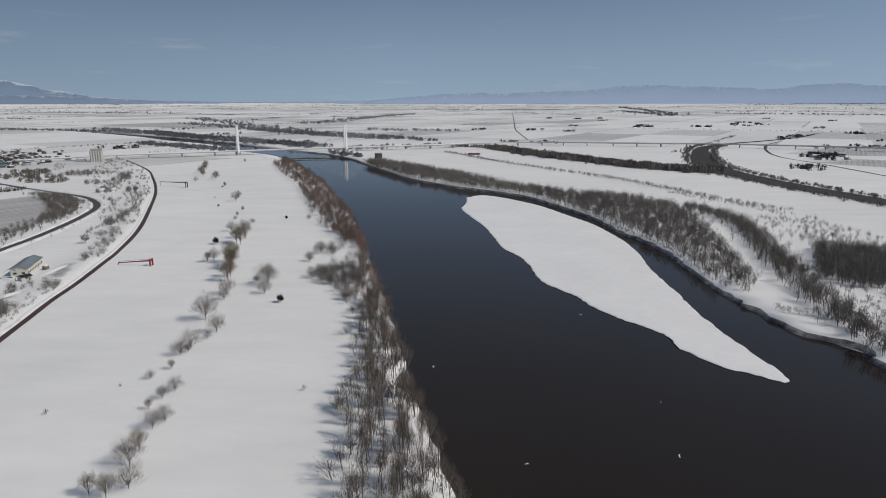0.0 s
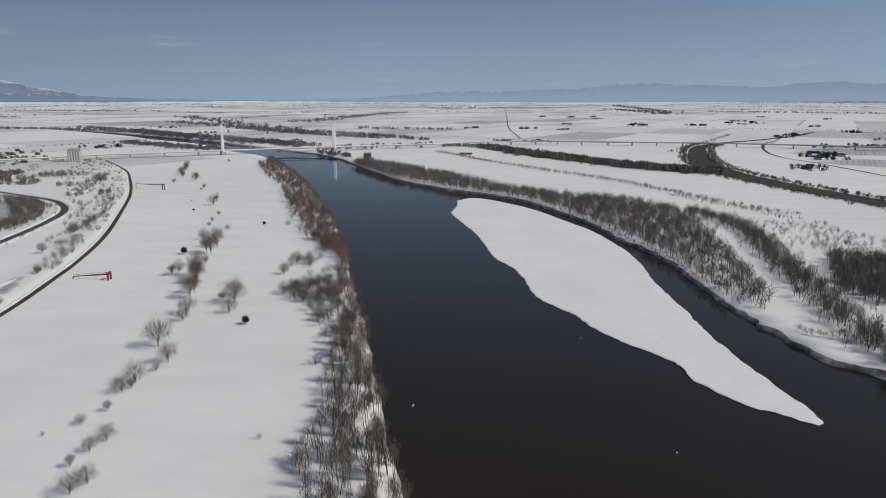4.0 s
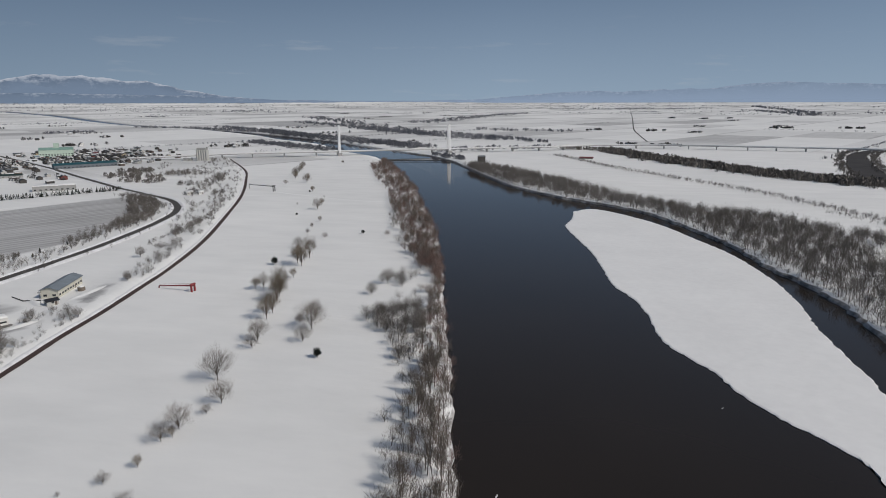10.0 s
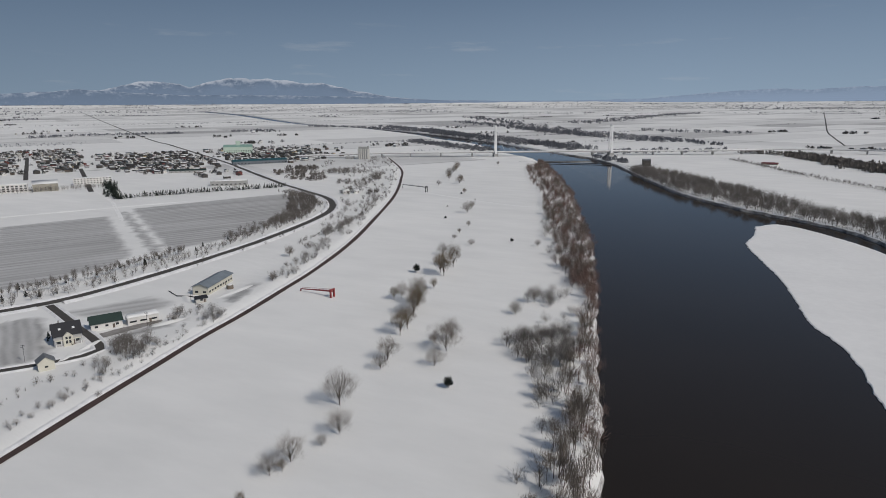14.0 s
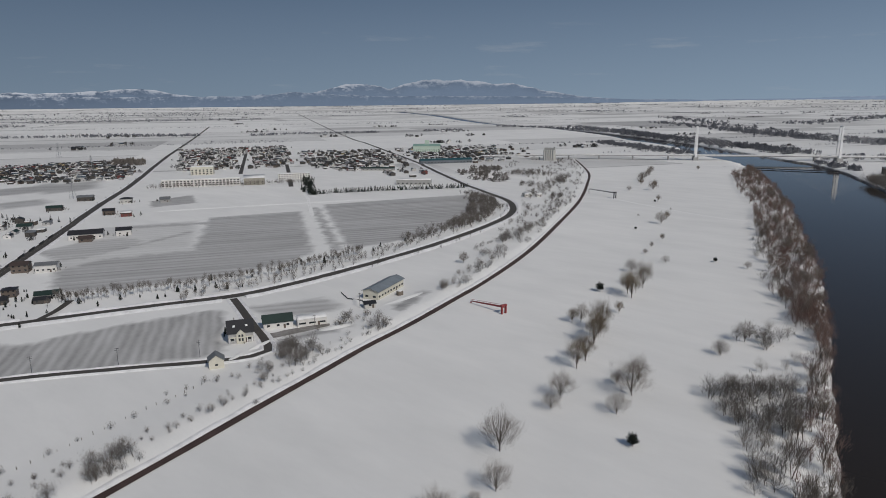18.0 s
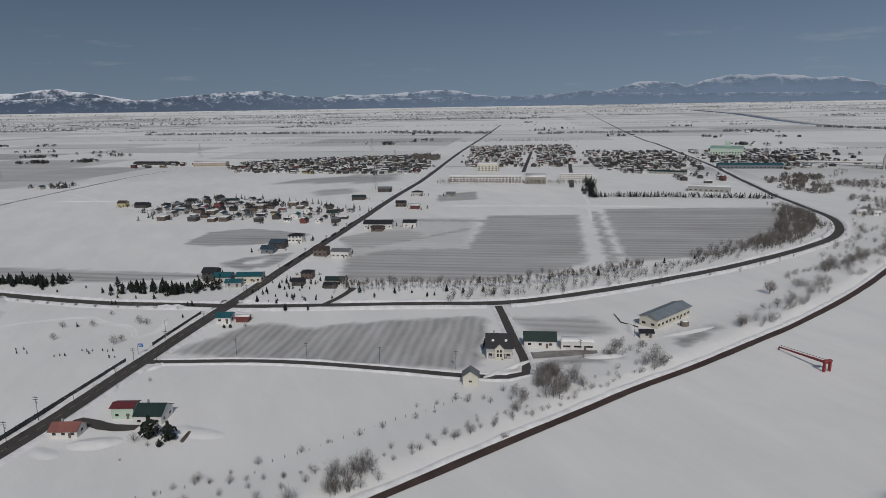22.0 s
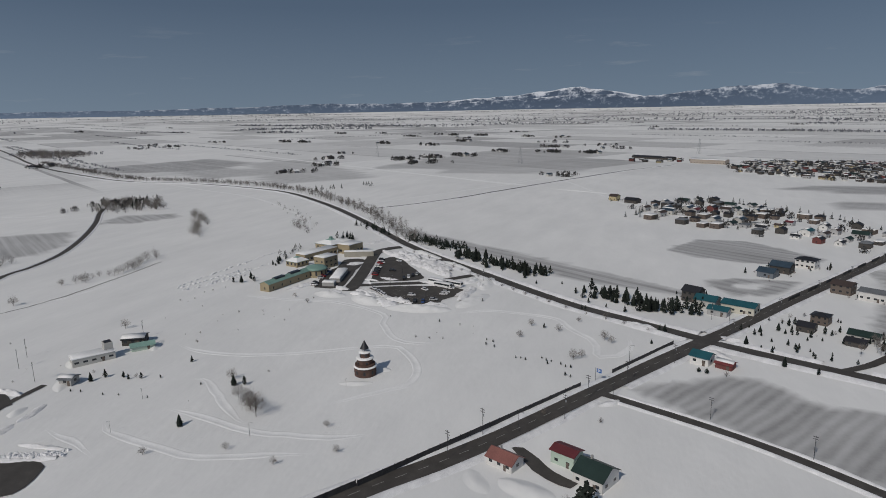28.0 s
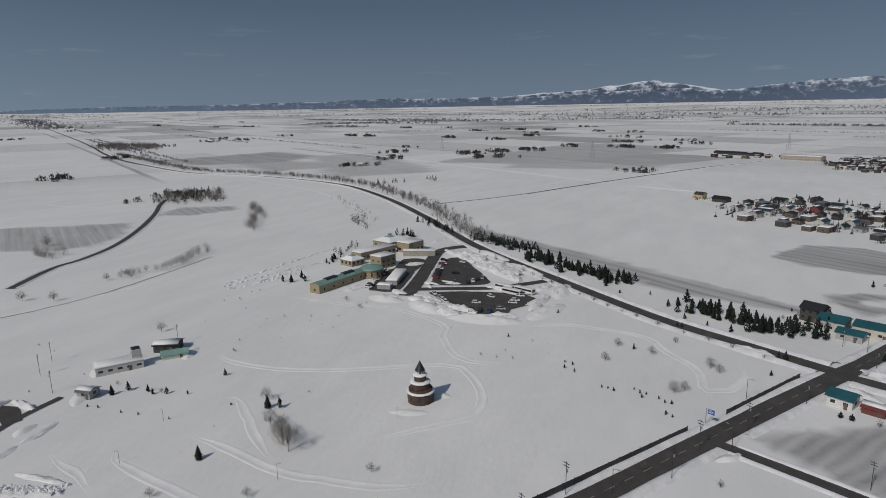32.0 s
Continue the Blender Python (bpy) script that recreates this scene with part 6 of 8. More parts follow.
put(house("brown shed in a snowy farmyard", 9, 8, 2.8, "brown", "brown", 1.6, "gable", (2, 1), 1, "shed"), -534, 331, 60)
put(house("green-roofed shed by the pylon", 14, 8, 3.5, "green", "dark", 1.6, "gable", (2, 1), 1, "shed"), -722, 372, 60)
put(house("grey storehouse at the roadside", 16, 9, 4.4, "grey", "dark", 1.6, "gable", (3, 1), 1, "storehouse"), -772, 420, 60)
put(house("brown farmhouse in the snow", 10, 8, 4.2, "black", "brown", 1.6, "gable", (3, 1), 1), -652, 396, 60)
put(house("red-walled cottage with a snowy roof", 9, 7, 3.2, "brown", "red", 1.5, "gable", (2, 1), 1, snow=0.8), -628, 402, 60)
put(house("pale farmhouse near the road", 12, 8, 4.6, "black", "pale", 1.6, "hip", (3, 2), 2), -716, 440, 60)
put(house("round-roofed grey shed in the snow", 10, 8, 3.2, "grey", "concrete", 2.2, "gable", (1, 1), 1, "shed"), -690, 470, 60)
put(house("yellow house alone in the fields", 9, 8, 4.6, "brown", "yellow", 2.0, "gable", (2, 2), 2), -800, 133, 60)
put(house("dark barn alone in the fields", 14, 9, 3.4, "black", "dark", 2.0, "gable", (2, 1), 1, "barn"), -784, 152, 60)
put(house("long white school with rows of windows", 96, 12, 9.5, "snow", "white", 0, "flat", (22, 2), 3, "school", snow=0.5, win=(2.6, 1.5), name="school"), -790, 568, 54.5)
put(house("cream school hall with a snowy flat roof", 32, 22, 12, "snow", "cream", 0, "flat", (6, 3), 3, "school hall", snow=0.5, win=(2.4, 1.6), name="school"), -926, 645, 54.5)
put(house("sand-coloured gymnasium beside the school", 26, 20, 9, "snow", "sand", 3, "gable", (5, 3), 2, "gymnasium", snow=0.9, name="school"), -752, 622, 54.5)
put(house("white apartment block by the school", 44, 11, 8, "snow", "white", 0, "flat", (12, 2), 3, "apartments", snow=0.5, win=(1.8, 1.2), name="apartment_block"), -758, 690, 54.5)
fact = house("pale green factory with a tall stair tower", 58, 26, 13, "verdigris", "mint", 4, "gable", (12, 4), 2, "factory", win=(2.4, 1.6), name="factory")
part("tower", Shape().box(-4, -4, 13, 5, 5, 25), WALLS["mint"], fact)
put(fact, -958, 1190, 37)
put(house("long warehouse with a teal roof", 92, 16, 6, "teal", "blue", 2.2, "gable", (16, 2), 1, "warehouse", win=(2.6, 1.4), name="warehouse"), -742, 1000, 53)
put(house("low grey warehouse with a snowy roof", 44, 16, 6, "snow", "concrete", 0, "flat", (8, 2), 1, "warehouse", snow=0.5, win=(2.4, 1.2), name="warehouse"), -578, 745, 37)
put(house("green-roofed long shed at the sports field", 52, 8, 3.6, "green", "concrete", 1.5, "gable", (8, 1), 1, "shed"), -745, 840, 37)
put(house("peach-coloured long factory hall", 62, 16, 7, "snow", "peach", 1.6, "gable", (12, 2), 1, "factory", snow=0.8, name="factory"), -1290, 262, 60)
put(house("long low dark cattle shed", 90, 14, 4, "black", "dark", 2.4, "gable", (10, 1), 1, "cattle shed", name="shed"), -1392, 170, 55)
put(house("small white rest house with a snowy roof by the dike", 8, 6, 3.2, "snow", "white", 1.2, "gable", (2, 1), 1, snow=0.9), -398, 735, 60)
put(house("white toilet block near the bend", 6, 5, 3.0, "snow", "white", 0.8, "gable", (2, 1), 1, "hut", snow=0.9), -388, 742, 60)
put(house("dark pump house on the river bank", 12, 9, 9, "grey", "dark", 1.6, "gable", (2, 1), 1, "pump house"), -122, 1205, 20)

timber = thing("timber_pile", "dark fallen timber lying in the farmyard snow", "timber pile")
for k, (y, z) in enumerate(((-0.35, 0.1), (0.3, 0.12), (0.0, 0.55))):
    part("log", Shape().tube((-3.0 + 0.4 * k, y, z + 0.1), (3.0 - 0.3 * k, y + 0.1, z + 0.25), 0.30, 0.24, 8), m_bark, timber)
put(timber, -237.8, 169.6, 150)

# shrubs, young pines and shovelled snow round the farmyards
FARMS = [(-411, 246), (-399, 238), (-388, 256), (-494, 236), (-507, 246), (-522, 262), (-467, 268), (-456, 279), (-546, 336), (-537, 361), (-722, 372), (-652, 396), (-628, 402), (-716, 440), (-690, 470), (-421, 214), (-434, 194), (-254, 289), (-800, 133), (-772, 420)]
rng = np.random.default_rng(151)
tidy, green_ = [], []
for x, y in FARMS:
    for _ in range(5):
        a = rng.uniform(0, 2 * math.pi)
        r = rng.uniform(6.5, 13)
        tidy.append((x + r * math.cos(a), y + r * math.sin(a), float(rng.uniform(0, 360)), float(rng.uniform(0.4, 1.1))))
    for _ in range(4):
        a = rng.uniform(0, 2 * math.pi)
        r = rng.uniform(7, 13)
        green_.append((x + r * math.cos(a), y + r * math.sin(a), float(rng.uniform(0, 360)), float(rng.uniform(0.25, 0.65))))
clear_ = lambda q: min(near_line(np.array([q[0]]), np.array([q[1]]), LINES[l][::2])[0][0] for l in ("road_main", "road_bend", "road_lane")) > 6 and min(math.hypot(q[0] - x, q[1] - y) for x, y in FARMS) > 6
copies(small, [q for q in tidy if clear_(q)])
copies(fb, [q for q in green_ if clear_(q)])

# village houses, cut from a few patterns
LOOKS = [("black", "white", "gable", 0.4), ("snow", "brown", "flat", 0.7), ("brown", "grey", "gable", 0.3), ("snow", "dark", "flat", 0.7), ("black", "dark", "gable", 0.0), ("blue", "pale", "gable", 0.3), ("grey", "grey", "flat", 0.0),
         ("maroon", "grey", "gable", 0.3), ("black", "brown", "hip", 0.0), ("green", "grey", "gable", 0.0), ("grey", "dark", "hip", 0.0), ("black", "red", "gable", 0.3), ("brown", "yellow", "gable", 0.2), ("teal", "white", "gable", 0.3), ("black", "concrete", "gable", 0.35)]
patterns = []
for k, (r, w, kind, snow) in enumerate(LOOKS):
    size = (8 + (k * 7) % 4, 6.5 + (k * 5) % 3, 4.4 if k % 3 else 3.0)
    cover = "with snow on its roof" if snow or r == "snow" else "swept clear of snow"
    tone = {"snow": "flat"}.get(r, r + "-roofed")
    patterns.append(house(f"{w} {tone} village house {cover}", *size, r, w, 1.9, kind, (2, 1), 2 if size[2] > 4 else 1, "house", "village houses", snow=snow, door=k % 2 == 0, chimney=k % 4 == 0))
rng = np.random.default_rng(91)
blocked = [LINES["road_main"], LINES["road_bend"], LINES["road_school"], LINES["road_town"]]
plots = []
VILLAGE = [([(-770, 790), (-850, 800), (-1000, 900), (-975, 1080), (-760, 890)], 21, 15, 0.15), ([(-760, 905), (-930, 1080), (-1090, 1290), (-850, 1310), (-690, 1075), (-690, 955)], 23, 17, 0.2), ([(-691, 160), (-619, 230), (-584, 313), (-640, 352), (-730, 300), (-832, 215), (-760, 168)], 19, 15, 0.16), ([(-1339, 330), (-1299, 690), (-930, 556), (-1027, 385), (-1143, 285)], 18, 14, 0.10), ([(-1500, 905), (-1390, 1130), (-905, 800), (-993, 640)], 18, 14, 0.10),
           ([(-1190, 1030), (-1050, 1210), (-800, 965), (-822, 820), (-925, 830)], 22, 17, 0.18), ([(-1064, 1335), (-860, 1430), (-660, 1150), (-715, 985), (-800, 1060)], 32, 26, 0.4), ([(-690, 905), (-600, 800), (-790, 790), (-800, 880)], 30, 24, 0.3), ([(-1346, 110), (-1420, 235), (-1242, 300), (-1190, 300)], 34, 26, 0.35)]
for poly, du, dv, drop in VILLAGE:
    p = np.array(poly, float)
    pu, pv = p @ U, p @ V
    for a in np.arange(pu.min(), pu.max(), du):
        for b in np.arange(pv.min(), pv.max(), dv):
            q = U * (a + rng.normal(0, 2.2)) + V * (b + rng.normal(0, 2.2))
            if not inside(np.array([q[0]]), np.array([q[1]]), p)[0] or rng.uniform() < drop:
                continue
            if min(near_line(np.array([q[0]]), np.array([q[1]]), l[::4])[0][0] for l in blocked) < 13:
                continue
            plots.append((q[0], q[1], 148 + (90 if rng.uniform() < 0.35 else 0) + rng.normal(0, 2), rng.uniform(0.68, 1.0)))
SOLO = [(-926, 645, 26), (-790, 568, 54), (-752, 622, 24), (-758, 690, 30), (-958, 1190, 42), (-742, 1000, 52), (-578, 745, 30), (-745, 840, 32), (-1290, 262, 40)]
plots = [p for p in plots if all(math.hypot(p[0] - x, p[1] - y) > r for x, y, r in SOLO)]
pick_ = rng.choice(len(patterns), len(plots), p=np.array([12, 7, 8, 8, 13, 6, 8, 3, 8, 5, 9, 3, 4, 1, 5]) / 100)
def joined(name, label, category, rows):
    """Many far copies of things as one mesh: rows of thing, x, y, turn, scale."""
    mats, vs, fs, mi, n = [], [], [], [], 0
    cache = {}
    for ob, x, y, turn, scale in rows:
        if ob not in cache:
            cut = []
            for o in ob.children_recursive:
                me = o.data
                me.calc_loop_triangles()
                co, tr = np.empty(len(me.vertices) * 3, np.float32), np.empty(len(me.loop_triangles) * 3, np.int32)
                me.vertices.foreach_get("co", co)
                me.loop_triangles.foreach_get("vertices", tr)
                if me.materials[0] not in mats:
                    mats.append(me.materials[0])
                cut.append((co.reshape(-1, 3), tr.reshape(-1, 3), mats.index(me.materials[0])))
            cache[ob] = cut
        p, s = at(x, y)
        m = np.array((pose(*p, 0, 0, turn) @ Matrix.Scale(scale * float(s), 4)))
        for co, tr, j in cache[ob]:
            vs.append(co @ m[:3, :3].T + m[:3, 3])
            fs.append(tr + n)
            mi.append(np.full(len(tr), j))
            n += len(co)
    return tagged(new(name, quick(name, np.concatenate(vs), np.concatenate(fs), mats, np.concatenate(mi))), label, category, "", "stuff")


order = sorted(range(len(plots)), key=lambda k: math.hypot(plots[k][0] + 60, plots[k][1] - 160))
close = set(order[:240])
rest = []
for k, ob in enumerate(patterns):
    mine = [p for n, (p, j) in enumerate(zip(plots, pick_)) if j == k and n in close] or [plots[order[k]]]
    put(ob, *mine[0][:3], scale=mine[0][3])
    copies(ob, mine[1:])
    rest += [(ob, *p) for n, (p, j) in enumerate(zip(plots, pick_)) if j == k and n not in close]
joined("town_houses", "snow-roofed houses crowded at the far side of town", "town houses", rest)
trees_v = []
for x, y, _, _ in plots:
    if rng.uniform() < 0.7:
        trees_v.append((x + rng.normal(0, 9), y + rng.normal(0, 9), rng.uniform(3.5, 7)))
stand("village_garden_trees", "leafless garden trees between the village houses", "garden trees", trees_v, clumps[:5], [m_bark, m_yard])
vf = fir(14, 6.0, 0.24, "dark garden fir between village houses", "village firs", 5)
vp = along([(-640, 355), (-735, 305), (-835, 222)], 9, 4, 95, 4, 7, 0.1) + along([(-690, 158), (-760, 168)], 7, 8, 96, 4, 6, 0.2) + scatter([(-830, 215), (-690, 165), (-590, 300), (-650, 345)], 900, 97, 3, 5)
put(vf, *vp[0][:2], scale=vp[0][2] / 6)
copies(vf, [(x, y, float(rng.uniform(0, 360)), h / 6) for x, y, h in vp[1:]])
stand("school_trees", "row of thin leafless trees before the school", "tree row", along([(-812, 508), (-700, 668)], 3, 6, 98, 7, 10) + along([(-560, 900), (-650, 1090)], 5, 10, 99, 4, 7, 0.3), lean_kinds, [m_bark, m_thicket])
stand("town_groves", "clumps of trees round the town's edge", "grove", scatter([(-1180, 620), (-1230, 640), (-1210, 690), (-1170, 670)], 90, 88, 9, 13) + scatter([(-560, 860), (-610, 850), (-640, 960), (-590, 970)], 110, 89, 4, 8) + scatter([(-500, 820), (-560, 830), (-560, 900), (-500, 880)], 130, 90, 4, 7), clumps, [m_bark, m_thicket])

# grain silo: a row of round bins with a head house
silo = thing("grain_silo", "tall pale concrete grain silo with a flat head house", "grain silo")
part("bin_block", Shape().box(-10, -5.5, -0.4, 10, 5.5, 18.5), WALLS["pale"], silo)
for k in range(5):
    part("bin", Shape().lathe([(1.75, -0.4), (1.75, 18.8)], 14, -8 + 4 * k, -5.2), WALLS["pale"], silo, shade=False)
part("head_house", Shape().box(-9, -3.5, 18.5, 7, 3.5, 22.5, 0.3), WALLS["concrete"], silo)
part("elevator_leg", Shape().box(7.5, -2, 18.5, 10, 2, 24), WALLS["concrete"], silo)
put(silo, -622, 1148, 17)
put(house("low annexe beside the grain silo", 14, 10, 5, "snow", "concrete", 0, "flat", (2, 1), 1, "annexe", snow=0.5), -648, 1142, 17)

# ---- bridge: two slender white pylons, a long low deck ----
bridge = thing("cable_stayed_bridge", "white cable-stayed road bridge on two slender pylons", "bridge")
BA, BB = np.array([-415.0, 1297.0]), np.array([-213.0, 1400.0])
bu = (BB - BA) / np.linalg.norm(BB - BA)
bn = np.array([-bu[1], bu[0]])
DECK = [(-760, 1126), (-611, 1197), (-415, 1297), (-213, 1400), (-100, 1455), (-3, 1500), (90, 1560), (232, 1590), (428, 1556), (677, 1500), (922, 1380), (1150, 1250)]
dl = smooth(DECK, 14)
dnn = normals(dl)
hts = np.interp(np.arange(len(dl)), [0, 12, len(dl) - 1], [4, 8.4, 8.0])
dv, df = [], []
for off, low_ in ((-6, 0), (6, 0), (6, -1.5), (-6, -1.5)):
    q = np.stack(fold(*(dl + dnn * off).T)[:3], 1)
    q[:, 2] += hts + low_
    dv.append(q)
nd = len(dl)
for c in range(4):
    df += [(c * nd + i, c * nd + i + 1, ((c + 1) % 4) * nd + i + 1, ((c + 1) % 4) * nd + i) for i in range(nd - 1)]
part("deck", mesh("deck", np.concatenate(dv), df, m_concrete), None, bridge)
for side in (-5.7, 5.7):
    q = np.stack(fold(*(dl + dnn * side).T)[:3], 1)
    q[:, 2] += hts
    v = np.concatenate([q, q + (0, 0, 1.1)])
    part("parapet", mesh("parapet", v, [(i, i + 1, nd + i + 1, nd + i) for i in range(nd - 1)], m_white), None, bridge)
for k in range(3, nd, 4):
    x, y = dl[k]
    if min(math.hypot(*(dl[k] - BA)), math.hypot(*(dl[k] - BB))) < 30 or (-395 < x < -250):
        continue
    p, s = at(x, y)
    part("pier", Shape().box(-1.2, -4, -4, 1.2, 4, float(hts[k]) - 1.4).mesh("pier", m_concrete), None, bridge).matrix_basis = pose(p[0], p[1], fold(x, y)[2], 0, 0, math.degrees(math.atan2(*(dnn[k][::-1]))) - 90)
turn = math.degrees(math.atan2(bu[1], bu[0]))
for base in (BA, BB):
    foot = part("pylon_base", Shape().box(-4.5, -9, -4, 4.5, 9, 5.5, 0.6).mesh("pylon_base", m_concrete), None, bridge)
    foot.matrix_basis = pose(*base, 0, 0, 0, turn)
    for s in (-1, 1):
        leg = Shape()
        rows = [(0, 2.0, 7.2), (25, 1.7, 6.4), (59, 1.25, 5.6)]
        v = []
        for z, r, o in rows:
            v += [(-r, s * o - r * 0.8, z), (r, s * o - r * 0.8, z), (r, s * o + r * 0.8, z), (-r, s * o + r * 0.8, z)]
        leg.add(v, [(4 * a + k, 4 * a + (k + 1) % 4, 4 * a + 4 + (k + 1) % 4, 4 * a + 4 + k) for a in range(2) for k in range(4)] + [(3, 2, 1, 0), (8, 9, 10, 11)])
        part("pylon_leg", leg, m_white, bridge).matrix_basis = pose(*base, 0, 0, 0, turn)
    for z in (33, 57):
        part("cross_beam", Shape().box(-0.9, -6, z, 0.9, 6, z + 1.8), m_white, bridge).matrix_basis = pose(*base, 0, 0, 0, turn)
    for s in (-1, 1):
        for k in range(7):
            for o in (-5.4, 5.4):
                cab = Shape().tube((0, o, 56 - 2.6 * (6 - k)), (s * (20 + 13 * k), o, 8.6), 0.07, 0.07, 3)
                part("stay_cable", cab, m_white, bridge).matrix_basis = pose(*base, 0, 0, 0, turn)
boom = thing("pipe_bridge", "low dark pipe bridge just above the water", "pipe bridge")
part("pipe", Shape().tube((-338, 1204, -0.6), (-180, 1224, -0.6), 0.7, 0.7, 6), m_darksteel, boom)
for k in range(6):
    part("pier", Shape().tube((-320 + 26 * k, 1206.3 + 3.3 * k, -4), (-320 + 26 * k, 1206.3 + 3.3 * k, -0.9), 0.5, 0.5, 6), m_darksteel, boom)


def crane_gate(name, label, length, height, mat, category, drop):
    """A long boom hung from a stout post frame, its far end low over the snow."""
    ob = thing(name, label, category)
    foot = height - 0.6 - drop
    v = [(x, y, z) for x, zc, t in ((-length, foot, 0.22), (0, height - 0.6, 0.42)) for y in (-t, t) for z in (zc - t, zc + t)]
    part("boom", Shape().add(v, [(0, 1, 3, 2), (4, 6, 7, 5), (0, 4, 5, 1), (2, 3, 7, 6), (0, 2, 6, 4), (1, 5, 7, 3)]), mat, ob)
    part("boom_rail", Shape().tube((-length, 0, foot + 0.9), (0, 0, height + 0.5), 0.08, 0.08, 5), mat, ob)
    for k in range(9):
        x = -length * (k + 0.5) / 9
        z = foot + drop * (1 + x / length)
        part("strut", Shape().tube((x, 0, z), (x, 0, z + 1.0), 0.06, 0.06, 4), mat, ob)
    for y in (-1.3, 1.3):
        part("post", Shape().box(-0.5, y - 0.35, -0.3, 0.5, y + 0.35, height + 0.2, 0.06), mat, ob)
    part("head_beam", Shape().box(-0.6, -1.8, height - 0.1, 0.6, 1.8, height + 0.6, 0.08), mat, ob)
    part("end_rest", Shape().box(-length - 0.2, -0.25, -0.3, -length + 0.2, 0.25, foot - 0.2 if foot > 0.3 else 0.1), mat, ob)
    return ob


put(crane_gate("flood_gate", "long red steel gate boom standing in the snow", 23, 4.0, m_redpaint, "gate", 2.2), -185.2, 390.7, -8)
put(crane_gate("conveyor", "dark steel gate boom far out on the floodplain", 46, 6.5, m_darksteel, "gate", 1.0), -316.5, 780.5, -26)

# ---- museum and its car park ----
sheet([(-425, 17.5), (-455.7, 8.5), (-483, 2.5), (-487, 11), (-466, 28), (-449.6, 40.5), (-437, 44)], 0.2, "pavement_upper", m_asphalt, "cleared asphalt car park with parked cars", "car park")
sheet([(-413, 22.5), (-403, 34.8), (-393, 44), (-389, 53.4), (-391, 65), (-392.4, 71), (-401, 70.2), (-417.8, 79), (-426, 68), (-425, 54.4), (-421, 38.5)], 0.2, "pavement_lower", m_asphalt, "cleared asphalt car park with painted bays", "car park")
sheet([(-406, -8), (-442.7, -19.5), (-452, -17.6), (-474, -22.5), (-476.6, -9), (-449, -2.5), (-410.4, 6.5)], 0.17, "pavement_court", m_asphalt, "cleared museum forecourt", "forecourt")
ribbon(smooth([(-526, 8), (-514, -6), (-500, -10.5), (-480, -6), (-455, 1.5), (-430, 8.5), (-404, 15)], 4), 4.0, 0.24, "road_museum", m_asphalt, "wet asphalt drive to the museum", "road")
ribbon(smooth([(-416, 14), (-423.5, 30.6), (-432.6, 51), (-445.5, 64.4), (-453, 71), (-462, 79)], 4), 2.7, 0.24, "road_carpark", m_asphalt, "wet asphalt drive to the car park", "road")
bay = Shape().box(-2.3, -0.06, 0, 2.3, 0.06, 0.015).mesh("bay_line", m_line)
low_lot = bpy.data.objects["pavement_lower"]
for r in range(3):
    for k in range(13):
        q = np.array([-420.5 + 8.2 * r, 38 + 1.4 * r]) + np.array([0.30, 0.95]) * 2.4 * k
        if inside(np.array([q[0]]), np.array([q[1]]), np.array([(-418, 24), (-427, 41), (-429, 63), (-423, 71), (-405, 66), (-393, 65), (-390, 53), (-400, 40)]))[0]:
            p, _ = at(*q, 0.215)
            ob = new("bay_line", bay)
            ob.parent = low_lot
            ob.matrix_basis = pose(*p, 0, 0, 162)

hall = house("long tan museum hall with a verdigris metal roof", 35, 6.6, 4.2, "verdigris", "tan", 1.4, "gable", (5, 1), 1, "museum", win=(1.0, 1.2), door=False, over=0.3, name="museum")
for x in (-6, 7):
    part("skylight", Shape().prism([(-1.6, 5.2), (1.6, 5.2), (1.1, 6.1), (-1.1, 6.1)], x - 4, x + 4).mesh("skylight", m_glass), None, hall).rotation_euler = (0, 0, 0)
for o in hall.children:
    if o.name.startswith("skylight"):
        me = o.data
        for v in me.vertices:
            v.co = Vector((v.co.y, v.co.x, v.co.z))
put(hall, -409.4, -27.9, 170)
dome = thing("museum_rotunda", "round museum hall under a low verdigris dome", "museum")
part("wall", Shape().lathe([(6.5, -0.4), (6.5, 4.3)], 28), WALLS["tan"], dome)
part("roof", Shape().lathe([(7.0, 4.2), (6.7, 4.9), (5.4, 5.8), (3.2, 6.4), (0.4, 6.7)], 28), ROOFS["verdigris"], dome, shade=True)
for k in range(7):
    a = math.radians(-120 + 30 * k)
    part("window", Shape().box(-0.5, 6.47, 1.2, 0.5, 6.56, 3.6).mesh("window", m_glass), None, dome).rotation_euler = (0, 0, a)
put(dome, -432, -21, 0)
blk = house("tan museum block with a stepped snowy roof", 12, 9, 7.2, "snow", "tan", 0, "flat", (3, 2), 2, "museum", snow=0.6, door=True, name="museum")
put(blk, -454, -26, 164)
put(house("low tan museum wing with a snowy flat roof", 30, 9, 5.0, "snow", "tan", 0, "flat", (8, 1), 1, "museum", snow=0.6, win=(2.2, 1.6), name="museum"), -476, -45, 164)
put(house("tan museum wing behind the forecourt", 14, 11, 6.5, "snow", "tan", 0, "flat", (4, 2), 1, "museum", snow=0.6, win=(2.2, 1.6), name="museum"), -497, -30, 164)
put(house("snow-roofed entrance canopy on the forecourt", 20, 3.6, 3.6, "snow", "sand", 0, "flat", (0, 0), 1, "canopy", snow=0.7, door=False, name="canopy"), -486, -18, 110)


